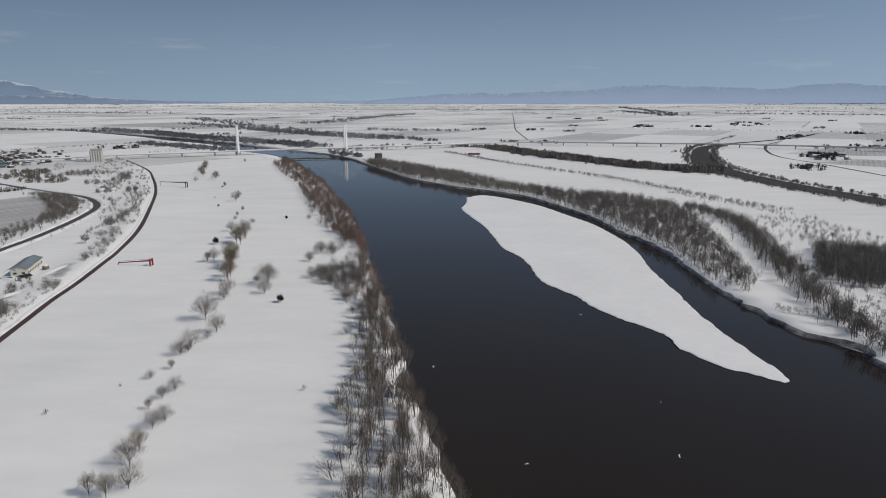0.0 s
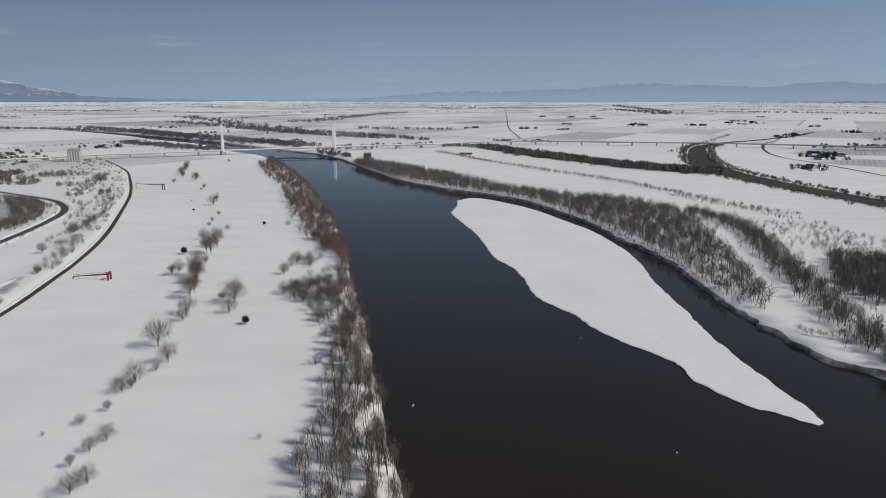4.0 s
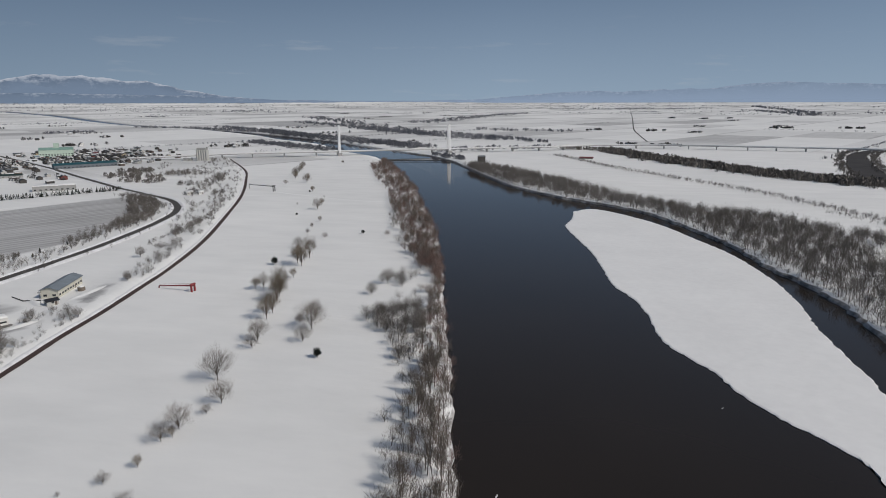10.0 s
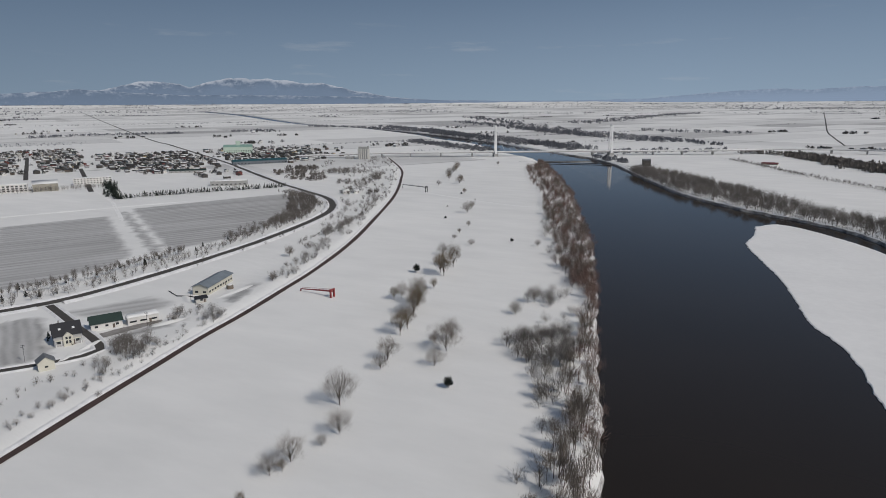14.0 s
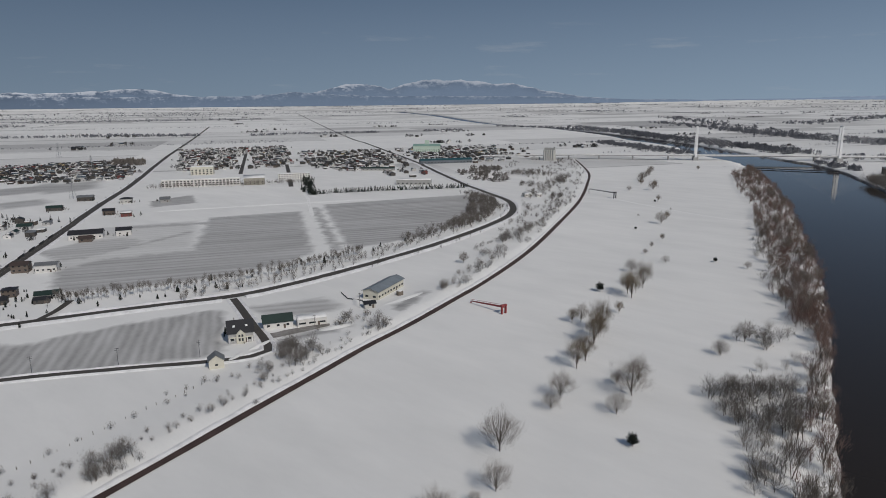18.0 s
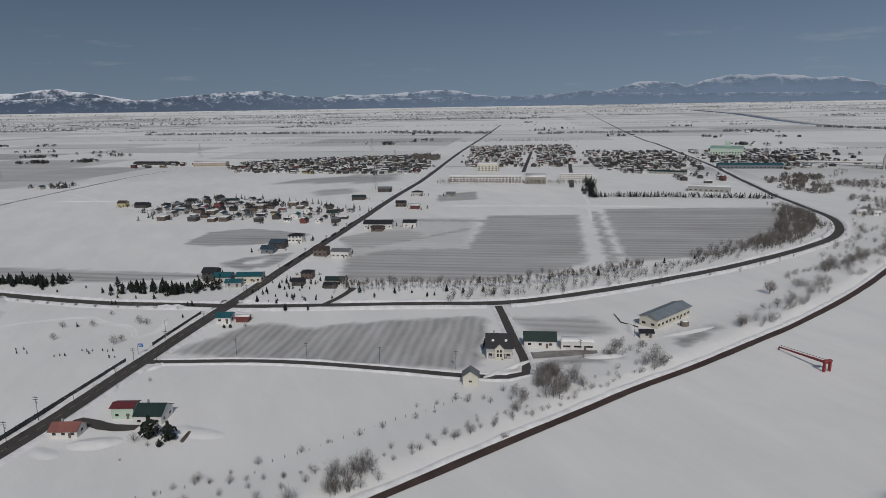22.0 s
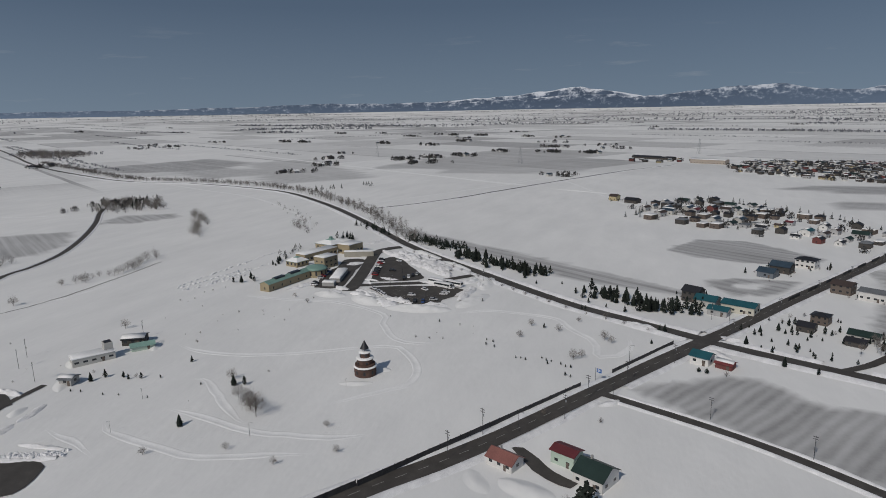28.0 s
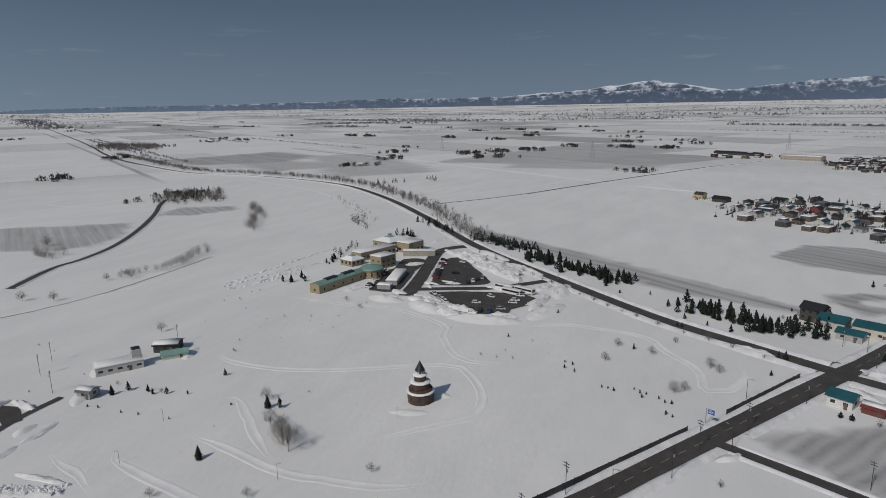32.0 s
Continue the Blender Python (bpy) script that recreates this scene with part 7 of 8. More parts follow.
def pavilion(label, r, h, up, lantern):
    ob = thing("pavilion", label, "pavilion")
    part("wall", Shape().box(-r, -r, -0.4, r, r, h), WALLS["tan"], ob)
    top = part("roof", Shape().add([(-r - 0.6, -r - 0.6, h), (r + 0.6, -r - 0.6, h), (r + 0.6, r + 0.6, h), (-r - 0.6, r + 0.6, h), (0, 0, h + up)], [(3, 2, 1, 0), (0, 1, 4), (1, 2, 4), (2, 3, 4), (3, 0, 4)]), ROOFS["verdigris"], ob)
    part("snow_cover", Shape().add([(-r - 0.4, -r - 0.4, h + 0.12), (r + 0.4, -r - 0.4, h + 0.12), (r * 0.4, -r * 0.4, h + up * 0.62 + 0.2), (-r * 0.4, -r * 0.4, h + up * 0.62 + 0.2), (-r - 0.4, r + 0.4, h + 0.12), (-r * 0.4, r * 0.4, h + up * 0.62 + 0.2)],
                                   [(0, 1, 2, 3), (4, 0, 3, 5)]), m_snow, top, "snow lying on the roof")
    if lantern:
        part("lantern", Shape().box(-1, -1, h + up - 1.2, 1, 1, h + up + 0.9, 0.15), ROOFS["verdigris"], ob)
    for s in pane_boxes(2 * r, 2 * r, h, (3, 3), (1.4, 1.6)):
        part("window", s, m_glass, ob)
    return ob


put(pavilion("square pavilion with a pointed verdigris roof", 5, 3.4, 3.0, False), -452, -46, 164)
put(pavilion("large pavilion with a verdigris pyramid roof and lantern", 8, 4.2, 3.4, True), -506, -50, 164)
put(house("open carport with deep snow on its flat roof", 24, 6, 2.6, "snow", "concrete", 0, "flat", (0, 0), 1, "carport", snow=0.8, door=False, name="carport"), -430.5, -4.8, 16)
put(house("small carport with snow on its roof", 7, 4, 2.4, "snow", "concrete", 0, "flat", (0, 0), 1, "carport", snow=0.8, door=False, name="carport"), -412, -1.5, 100)


def car(paint, label, long=4.3):
    ob = thing("car", label, "car", "parked cars")
    w = 0.85
    part("body", Shape().prism([(-long / 2, 0.35), (long / 2, 0.35), (long / 2, 0.75), (long / 2 - 0.9, 0.95), (-long / 2 + 0.1, 0.98), (-long / 2, 0.8)], -w, w), CARS[paint], ob)
    part("cabin", Shape().prism([(-long / 2 + 0.2, 0.94), (long / 2 - 1.1, 0.94), (long / 2 - 1.8, 1.48), (-long / 2 + 0.5, 1.5)], -w + 0.1, w - 0.1), m_glass, ob)
    part("roof", Shape().box(-long / 2 + 0.45, -w + 0.12, 1.47, long / 2 - 1.75, w - 0.12, 1.55, 0.03), CARS[paint], ob)
    for x in (-long / 2 + 0.8, long / 2 - 0.8):
        for y in (-w + 0.08, w - 0.08):
            part("wheel", Shape().tube((x, y - 0.1, 0.32), (x, y + 0.1, 0.32), 0.32, 0.32, 10), m_rubber, ob)
    return ob


def bus():
    ob = thing("coach", "long white coach parked beside the snow bank", "coach", "parked coaches")
    part("body", Shape().box(-5.5, -1.25, 0.4, 5.5, 1.25, 3.1, 0.15), CARS["white"], ob)
    for y in (-1.27, 1.27):
        part("window_band", Shape().box(-5.1, y - 0.02, 1.6, 5.2, y + 0.02, 2.5), m_glass, ob)
    part("windscreen", Shape().box(5.48, -1.1, 1.3, 5.53, 1.1, 2.6), m_glass, ob)
    for x in (-3.6, 3.8):
        for y in (-1.1, 1.1):
            part("wheel", Shape().tube((x, y - 0.14, 0.48), (x, y + 0.14, 0.48), 0.48, 0.48, 10), m_rubber, ob)
    return ob


cars = [car("white", "white car parked on wet asphalt"), car("black", "black car parked on wet asphalt"), car("silver", "silver car parked on wet asphalt"), car("red", "dark red car parked on wet asphalt"), car("blue", "dark blue car parked on wet asphalt")]
rng = np.random.default_rng(101)
lots = []
for a, b, n, turn in (((-406, -9), (-444, -19), 11, 76), ((-440, 14.5), (-478, 2.5), 9, 76), ((-411, 27), (-400, 38), 5, 40), ((-447, 39), (-436, 35), 4, 20), ((-426, 68), (-410, 68), 5, 95), ((-394, 62), (-392, 54), 3, 10), ((-399, 66), (-404, 52), 2, 100)):
    for k in range(n):
        if rng.uniform() < 0.82:
            u = k / max(1, n - 1)
            lots.append((a[0] + (b[0] - a[0]) * u, a[1] + (b[1] - a[1]) * u, turn + rng.normal(0, 3), 1.0))
lots += [(-477, 15, 60, 1.0), (-452, 21, 100, 1.0), (-471, 6, 40, 1.0), (-416, 55, 60, 1.0)]
kinds = rng.choice(5, len(lots), p=[0.42, 0.24, 0.2, 0.07, 0.07])
kinds[:5] = range(5)
for k, ob in enumerate(cars):
    mine = [l for l, j in zip(lots, kinds) if j == k]
    for n, (x, y, turn, s) in enumerate(mine):
        p, _ = at(x, y, 0.22)
        if n == 0:
            ob.matrix_basis = pose(*p, 0, 0, turn)
        else:
            copy_thing(ob, pose(*p, 0, 0, turn))
coach = bus()
for n, (x, y, turn) in enumerate([(-430.5, 57, 70), (-424, 63, 72), (-428.5, 68, 70)]):
    p, _ = at(x, y, 0.22)
    if n == 0:
        coach.matrix_basis = pose(*p, 0, 0, turn)
    else:
        copy_thing(coach, pose(*p, 0, 0, turn))


def heap(label, a, b, wide, high, seed):
    """A long heap of shovelled snow."""
    line = smooth([a, ((a[0] + b[0]) / 2, (a[1] + b[1]) / 2 + 0.5), b], 1.6)
    rng = np.random.default_rng(seed)
    n, k = normals(line), len(line)
    ends = np.sin(np.linspace(0.12, math.pi - 0.12, k)) ** 0.4
    rows = []
    for u in np.linspace(-1, 1, 9):
        p = line + n * (u * wide / 2 * ends * (1 + 0.15 * rng.normal(0, 1, k)))[:, None]
        q = at(p[:, 0], p[:, 1])[0]
        q[:, 2] += high * 0.8 * ends * max(0, 1 - u * u) * (0.9 + 0.4 * rng.normal(0, 1, k)).clip(0.15, 1.9) - 0.05
        rows.append(q)
    f = [(c * k + i, c * k + i + 1, (c + 1) * k + i + 1, (c + 1) * k + i) for c in range(8) for i in range(k - 1)]
    return thing("snow_mound", label, "snow mound", "shovelled snow", data=mesh("snow_mound", np.concatenate(rows), [g[::-1] for g in f], m_pile, shade=True))


for k, (a, b, w, h) in enumerate([((-500, 8), (-470, 36), 9, 2.6), ((-470, 38), (-452, 58), 8, 2.4), ((-458, 50), (-447, 60), 6, 2), ((-433, 45), (-430, 58), 3, 1.2), ((-436, 20), (-432, 30), 3, 1.2), ((-424, 17), (-420, 21), 3, 1.3), ((-438, 11), (-476, 0), 2.2, 0.9),
                                  ((-402, 18), (-396, 34), 8, 2.2), ((-392, 34), (-383, 52), 9, 2.4), ((-382, 58), (-390, 76), 7, 2.0), ((-408, 76), (-428, 80), 7, 2.2), ((-434, 72), (-447, 76), 6, 2.0), ((-396, 2), (-400, 12), 6, 1.8), ((-398, -20), (-418, -12), 6, 1.6),
                                  ((-461, -15), (-469, -7), 8, 1.1), ((-500, 2), (-488, 26), 12, 3.0), ((-484, 26), (-460, 56), 12, 2.8), ((-520, -30), (-545, -22), 6, 1.5), ((-398, 40), (-392, 50), 4, 1.4), ((-262, 160), (-268, 154), 5, 0.9),
                                  ((-380, 202), (-372, 214), 5, 1.4), ((-362, 196), (-352, 204), 4, 1.2), ((-382, 176), (-390, 162), 5, 1.3), ((-300, 158), (-306, 164), 4, 1.2), ((-468, -15), (-460, -11), 5, 0.9), ((-430, 12), (-428, 22), 3, 1.0), ((-431, 24), (-434, 32), 3, 1.0), ((-410, 4), (-406, 14), 5, 1.6), ((-407, 18), (-399, 36), 6, 1.8), ((-397, 38), (-390, 58), 6, 2.0), ((-388, 62), (-392, 76), 5, 1.8), ((-402, 80), (-416, 78), 6, 2.0), ((-505, -8), (-480, 22), 7, 2.2), ((-474, 30), (-450, 56), 7, 2.4), ((-478, 24), (-462, 44), 9, 2.0), ((-428, 84), (-440, 80), 5, 1.6), ((-226, -7), (-228, 9), 2.6, 0.9)]):
    heap("rough heap of ploughed snow beside cleared asphalt", a, b, w, h, 200 + k)


def drift(a, b, wide, high, seed):
    """A wind-smoothed swell of deep snow."""
    line = smooth([a, ((a[0] + b[0]) / 2 + 0.6, (a[1] + b[1]) / 2 - 0.6), b], 1.2)
    n, k = normals(line), len(line)
    ends = np.sin(np.linspace(0.02, math.pi - 0.02, k)) ** 0.8
    rows = []
    for u in np.linspace(-1, 1, 13):
        p = line + n * (u * wide / 2 * ends ** 0.5)[:, None]
        q = at(p[:, 0], p[:, 1])[0]
        ripple = np.array([noise.noise(Vector((x / 2.6, y / 2.6, seed))) for x, y in p])
        q[:, 2] += high * ends * math.cos(u * math.pi / 2) ** 1.6 * (1 + 0.45 * ripple) - 0.04
        rows.append(q)
    f = [(c * k + i, c * k + i + 1, (c + 1) * k + i + 1, (c + 1) * k + i) for c in range(12) for i in range(k - 1)]
    return thing("snow_drift", "smooth deep drift of wind-blown snow", "snow drift", "snow drifts", data=mesh("snow_drift", np.concatenate(rows), [g[::-1] for g in f], m_ground, shade=True))


for k, (a, b, w, h) in enumerate([((-249.5, 136), (-244.5, 152), 9, 1.0), ((-247, 166), (-233, 181), 8, 0.6), ((-262, 159), (-270, 147), 6, 0.8), ((-252, 127), (-242, 135), 7, 0.5), ((-398, 22), (-384, 44), 14, 2.0), ((-382, 46), (-386, 80), 14, 2.0), ((-390, 82), (-418, 90), 12, 1.8), ((-424, 86), (-452, 84), 10, 1.6),
                                  ((-398, -2), (-394, 18), 12, 1.6), ((-402, -18), (-412, -15), 6, 1.0), ((-512, 12), (-490, 40), 10, 2.0), ((-486, 42), (-464, 68), 9, 1.8),
                                  ((-236, 272), (-240, 282), 4, 0.7), ((-240, 284), (-243, 298), 4, 0.8), ((-236, 318), (-230, 334), 6, 0.9), ((-262, 362), (-244, 352), 5, 0.9), ((-240, 362), (-238, 390), 6, 0.8), ((-266, 372), (-272, 396), 6, 1.0), ((-290, -50), (-276, -42), 7, 1.1), ((-312, -30), (-300, -24), 6, 0.9),
                                  ((-270, -36), (-258, -28), 6, 1.0), ((-246, -28), (-238, -26), 5, 0.9), ((-311, 66), (-309, 80), 6, 0.9), ((-297, 78), (-293, 66), 5, 0.7)]):
    drift(a, b, w, h, 3.0 * k)
# rows of loose snow blocks thrown up beside the museum
lumps_ = Shape()
rng = np.random.default_rng(131)
for a, b in (((-386, -84), (-440, -72)), ((-383, -78), (-424, -63)), ((-388, -88), (-488, -82)), ((-400, -74), (-452, -66))):
    n = int(math.hypot(b[0] - a[0], b[1] - a[1]) / 2.4)
    for k in range(n):
        u = (k + rng.uniform(-0.3, 0.3)) / n
        x, y = a[0] + (b[0] - a[0]) * u + rng.normal(0, 0.6), a[1] + (b[1] - a[1]) * u + rng.normal(0, 0.6)
        w, d, z = rng.uniform(0.5, 1.3), rng.uniform(0.3, 0.7), float(at(x, y)[0][2])
        lumps_.box(x - w, y - d, z - 0.2, x + w, y + d, z + rng.uniform(0.25, 0.6), 0.18)
tagged(new("snow_blocks", lumps_.mesh("snow_blocks", m_pile, True)), "rows of loose snow blocks beside the museum", "snow blocks", "", "stuff")
sheet([(-203, -4), (-213.5, -6), (-217, 0), (-219.8, 5), (-218.5, 12), (-206, 16), (-200, 6)], 0.2, "pavement_yard", m_asphalt, "cleared dark yard among snow heaps", "yard")
sheet([(-250.5, 297), (-247.5, 311), (-240, 327), (-237, 326), (-241, 310), (-245.5, 296)], 0.14, "pavement_barn", m_mud, "muddy thawed strip before the white barns", "yard")
sheet([(-266.5, 135.5), (-267, 139.5), (-257.0, 149.5), (-253.0, 156.5), (-249.8, 155.0), (-252, 148.5), (-258.5, 141.5)], 0.17, "pavement_drive", m_asphalt, "thawed drive before the farmhouse", "yard")

# ---- park ----
folly = thing("lookout_tower", "brown brick lookout tower shaped in snowy tiers under a dark cone", "lookout tower")
TIERS = [(4.1, 0.0, 3.3), (2.9, 4.2, 6.4), (1.9, 7.0, 8.7)]
for r, z0, z1 in TIERS:
    tier = part("tier", Shape().lathe([(r, z0 - (0.5 if z0 == 0 else 0.8)), (r, z1)], 32), m_brick, folly)
    part("ledge", Shape().lathe([(r - 0.15, z1 - 0.1), (r + 0.32, z1), (r + 0.38, z1 + 0.22), (r + 0.25, z1 + 0.4), (r - 0.5, z1 + 0.55)], 32), m_snow, tier, "white ledge deep in snow", True)
    for k in range(8 if r > 3 else 5):
        part("window", Shape().box(-0.38, r - 0.04, z0 + 1.0 if z0 == 0 else z0 + 0.4, 0.38, r + 0.06, z0 + 2.3 if z0 == 0 else z0 + 1.4).mesh("window", m_glass), None, tier).rotation_euler = (0, 0, k * 2 * math.pi / (8 if r > 3 else 5) + 0.35)
part("parapet", Shape().lathe([(3.55, 3.75), (3.75, 3.75), (3.75, 4.5), (3.55, 4.5)], 32), m_brick, folly)
for k in range(6):
    a = k * math.pi / 3
    part("column", Shape().tube((1.05 * math.cos(a), 1.05 * math.sin(a), 9.0), (1.05 * math.cos(a), 1.05 * math.sin(a), 10.4), 0.14, 0.14, 6), m_white, folly)
part("cone_roof", Shape().lathe([(1.65, 10.3), (1.55, 10.45), (0.05, 13.5)], 24), ROOFS["black"], folly)
part("porch", Shape().box(-1.3, -6.2, -0.3, 1.3, -3.8, 2.2, 0.1).mesh("porch", m_brick), None, folly).rotation_euler = (0, 0, radians(-60))
put(folly, -303.6, 71.8, 0)
fh = house("long pale park hall with a snowy flat roof", 15.5, 6.4, 3.2, "snow", "pale", 0, "flat", (5, 1), 1, "hall", snow=0.7, win=(1.6, 0.8))
part("stair_block", Shape().box(4.3, -1.2, 3.0, 7.6, 2.9, 6.6, 0.1), WALLS["pale"], fh, "raised square block with a dark top")
part("stair_roof", Shape().box(4.6, -0.9, 6.6, 7.3, 2.6, 6.72), ROOFS["black"], fh)
put(fh, -284.6, -40.0, 147)
put(house("dark park shelter with a thick snow roof", 9, 7, 2.8, "black", "dark", 1.0, "gable", (3, 1), 1, "shelter", snow=0.85), -306.0, -38.8, 118)
put(house("low green-roofed boat shed beside the park hall", 9, 3.5, 2.0, "verdigris", "mint", 1.0, "gable", (2, 1), 1, "shed"), -300.8, -30.0, 138)
put(house("little grey hut half buried in snow", 5, 4.5, 2.5, "grey", "concrete", 0.8, "gable", (1, 1), 1, "hut", snow=0.7), -265, -30.5, 100)
sheet([(-240.5, -35.5), (-245.5, -34.5), (-251, -45), (-249.6, -50), (-246, -49)], 0.18, "pavement_bay", m_asphalt, "dark cleared bay cut into the snow", "yard")
heap("broad bank of ploughed snow round the cleared yard", (-216, -9), (-223.5, 11), 4.5, 1.2, 300)
heap("snow wall thrown up round the cleared bay", (-253, -50), (-251.5, -38), 3.2, 1.6, 301)
heap("snow wall thrown up round the cleared bay", (-246, -52), (-253, -52), 3.0, 1.8, 302)
heap("low ridge of ploughed snow along the park lane", (-224, -19.6), (-235, -20.8), 4.0, 0.9, 303)
heap("low ridge of ploughed snow along the park lane", (-236, -20.8), (-249, -23.5), 3.6, 0.8, 304)
rng = np.random.default_rng(133)
chunks = Shape()
for k in range(330):
    u = rng.uniform(0, 1)
    off = abs(rng.normal(0, 1.5))
    x, y = -215.5 - 8.5 * u - off, -8.5 + 20 * u + rng.normal(0, 0.6)
    w = rng.uniform(0.18, 0.62)
    one = Shape().box(-w, -w * rng.uniform(0.5, 1.0), -w * 0.6, w, w * rng.uniform(0.5, 1.0), w * 0.6, 0.3 * w)
    m = pose(x, y, float(at(x, y)[0][2]) + max(0.1, 1.1 - 0.4 * off) * rng.uniform(0.2, 1.0), rng.uniform(-40, 40), rng.uniform(-40, 40), rng.uniform(0, 360))
    chunks.add([m @ Vector(v) for v in one.v], one.f)
tagged(new("snow_rubble", chunks.mesh("snow_rubble", m_pile)), "rough blocks of ploughed snow round the cleared yard", "snow rubble", "", "stuff")
ribbon(smooth([(-212, -26), (-226, -31.5), (-234, -33.6), (-247, -37), (-261, -38.2)], 2.0), 1.3, 0.16, "road_cutting", m_asphalt, "narrow dark cleared lane beside the shed", "lane")


def snow_fence(a, b, label):
    """A dark wind fence: posts with a slatted panel between each pair."""
    a, b = np.array(a, float), np.array(b, float)
    length = np.linalg.norm(b - a)
    n = max(2, int(length / 4))
    ob = thing("wind_fence", label, "fence", "wind fences")
    step = length / n
    panel = Shape().box(0.08, -0.04, 0.3, step - 0.08, 0.04, 0.53)
    pm, qm = panel.mesh("slat", m_darksteel), Shape().box(-0.08, -0.1, -0.4, 0.08, 0.1, 2.1).mesh("post", m_darksteel)
    for k in range(n + 1):
        part("post", qm, None, ob).location = (k * step, 0, 0)
        if k < n:
            for j in range(6):
                part("slat", pm, None, ob).location = (k * step, 0, 0.28 * j)
    return put(ob, a[0], a[1], math.degrees(math.atan2(*(b - a)[::-1])))


snow_fence((-273.7, 363.4), (-262.6, 358.4), "dark leaning fence buried beside the hall").scale.z = 0.4
snow_fence((-262.6, 358.4), (-254, 361), "low dark fence before the hall").scale.z = 0.35
stake = thing("fence_post", "weathered wooden fence post leaning in the snow", "fence post", "fence posts")
part("shaft", Shape().tube((0, 0, -0.4), (0.05, 0, 1.15), 0.10, 0.08, 6), m_wood, stake)
part("cap", Shape().tube((0.05, 0, 1.14), (0.05, 0, 1.24), 0.11, 0.05, 6), m_snow, stake, "little cap of snow")
put(stake, -211.5, 191.5)
copies(stake, [(-211.5 - 12.3 * u + 0.4 * math.sin(9 * u), 191.5 + 66.0 * u, 50 * u, 0.9 + 0.2 * math.sin(23 * u)) for u in np.linspace(0.055, 1, 18)] + [(-209.3 + 2.0 * u, 150 + 36 * u, 0, 0.9) for u in np.linspace(0, 1, 7)])
tank = thing("water_tank", "squat dark tank standing beside the hall", "tank")
part("drum", Shape().lathe([(1.9, -0.3), (1.9, 1.9), (1.6, 2.2), (0.2, 2.4)], 18), m_wood, tank)
part("snow_cover", Shape().lathe([(1.5, 2.2), (1.3, 2.5), (0.2, 2.65)], 18), m_snow, tank, "snow lying on the lid", True)
put(tank, -246.2, 380.8)
snow_fence((-199, 77), (-235, 101), "dark slatted wind fence along the snowy roadside")
snow_fence((-235, 101.5), (-313, 150.5), "long dark slatted wind fence along the snowy roadside")
snow_fence((-328, 160.5), (-365, 182.5), "dark slatted wind fence near the crossing")
for k in range(7):
    q = np.array([-440, 236.5]) + U * (24 * k + 4)
    snow_fence(q + V * 0, q + U * 13, "dark slatted wind fence beside the field road")


def pole(h, label, lamp=False, arms=2):
    ob = thing("street_lamp" if lamp else "utility_pole", label, "street lamp" if lamp else "utility pole", "street lamps" if lamp else "utility poles")
    part("shaft", Shape().tube((0, 0, -0.5), (0, 0, h), 0.09, 0.07, 7), m_darksteel, ob)
    if lamp:
        part("arm", Shape().tube((0, 0, h), (1.6, 0, h + 0.5), 0.05, 0.04, 5), m_darksteel, ob)
        part("lamp_head", Shape().box(1.4, -0.16, h + 0.4, 2.2, 0.16, h + 0.55, 0.04), m_steel, ob)
    else:
        for k in range(arms):
            part("crossarm", Shape().box(-0.9, -0.06, h - 0.5 - 0.8 * k, 0.9, 0.06, h - 0.36 - 0.8 * k), m_darksteel, ob)
        part("transformer", Shape().tube((0.3, 0, h - 2.6), (0.3, 0, h - 1.9), 0.2, 0.2, 7), m_steel, ob)
    return ob


up_ = pole(9, "grey concrete utility pole at the roadside")
put(up_, -287, 148.5, 60)
line = LINES["road_main"]
line = line[(line[:, 0] < -300) & (line[:, 0] > -900)]
copies(up_, [(-304, 154, 60, 1), (-320, 166, 60, 1), (-300, 192, 60, 0.85), (-282, 217, 60, 0.85), (-265, 242, 60, 0.85), (-248, 267, 60, 0.85), (-236, 316, 20, 0.9), (-246, 352, 20, 0.9), (-255, 120, 60, 1), (-271, 126, 60, 1), (-312, -40, 20, 0.9), (-270, -62, 40, 0.9), (-280, -70, 40, 0.9), (-262, -44, 40, 0.9), (-440, 82, 0, 0.9), (-460, 104, 0, 0.9), (-404, 200, 0, 0.9), (-399, 207, 0, 0.9), (-470, 96, 0, 0.9)]
       + [(q[0] + 5 * V[0], q[1] + 5 * V[1], 58, 0.9) for q in line[10::9]])
sl = pole(6.5, "tall slim street lamp in the park", True)
put(sl, -262, 6, 30, scale=0.62)
copies(sl, [(-250, 58, 80, 0.7), (-240, 14, 10, 0.6), (-291, 70, 50, 0.5), (-308, 162, 240, 1.0), (-276, 136, 60, 1.0), (-342, 166, 60, 1.0), (-418, 34, 60, 1), (-406, 50, 60, 1), (-398, 62, 60, 1), (-446, 30, 0, 1)])
road_sign = thing("road_sign", "blue direction sign on a grey gantry beside the road", "road sign")
part("post", Shape().tube((0, 0, -0.3), (0, 0, 5.2), 0.12, 0.1, 7), m_steel, road_sign)
part("arm", Shape().tube((0, 0, 4.8), (2.4, 0, 4.8), 0.06, 0.06, 5), m_steel, road_sign)
face = part("sign_face", Shape().box(0.5, -0.05, 3.7, 2.6, 0.0, 5.2, 0.02), m_signblue, road_sign)
for k, (a, b) in enumerate(((0.7, 1.6), (0.9, 2.3), (0.7, 1.9))):
    part("lettering_bar", Shape().box(a, -0.07, 4.85 - 0.36 * k, b, -0.051, 5.0 - 0.36 * k), m_white, face)
put(road_sign, -320, 155, 60)


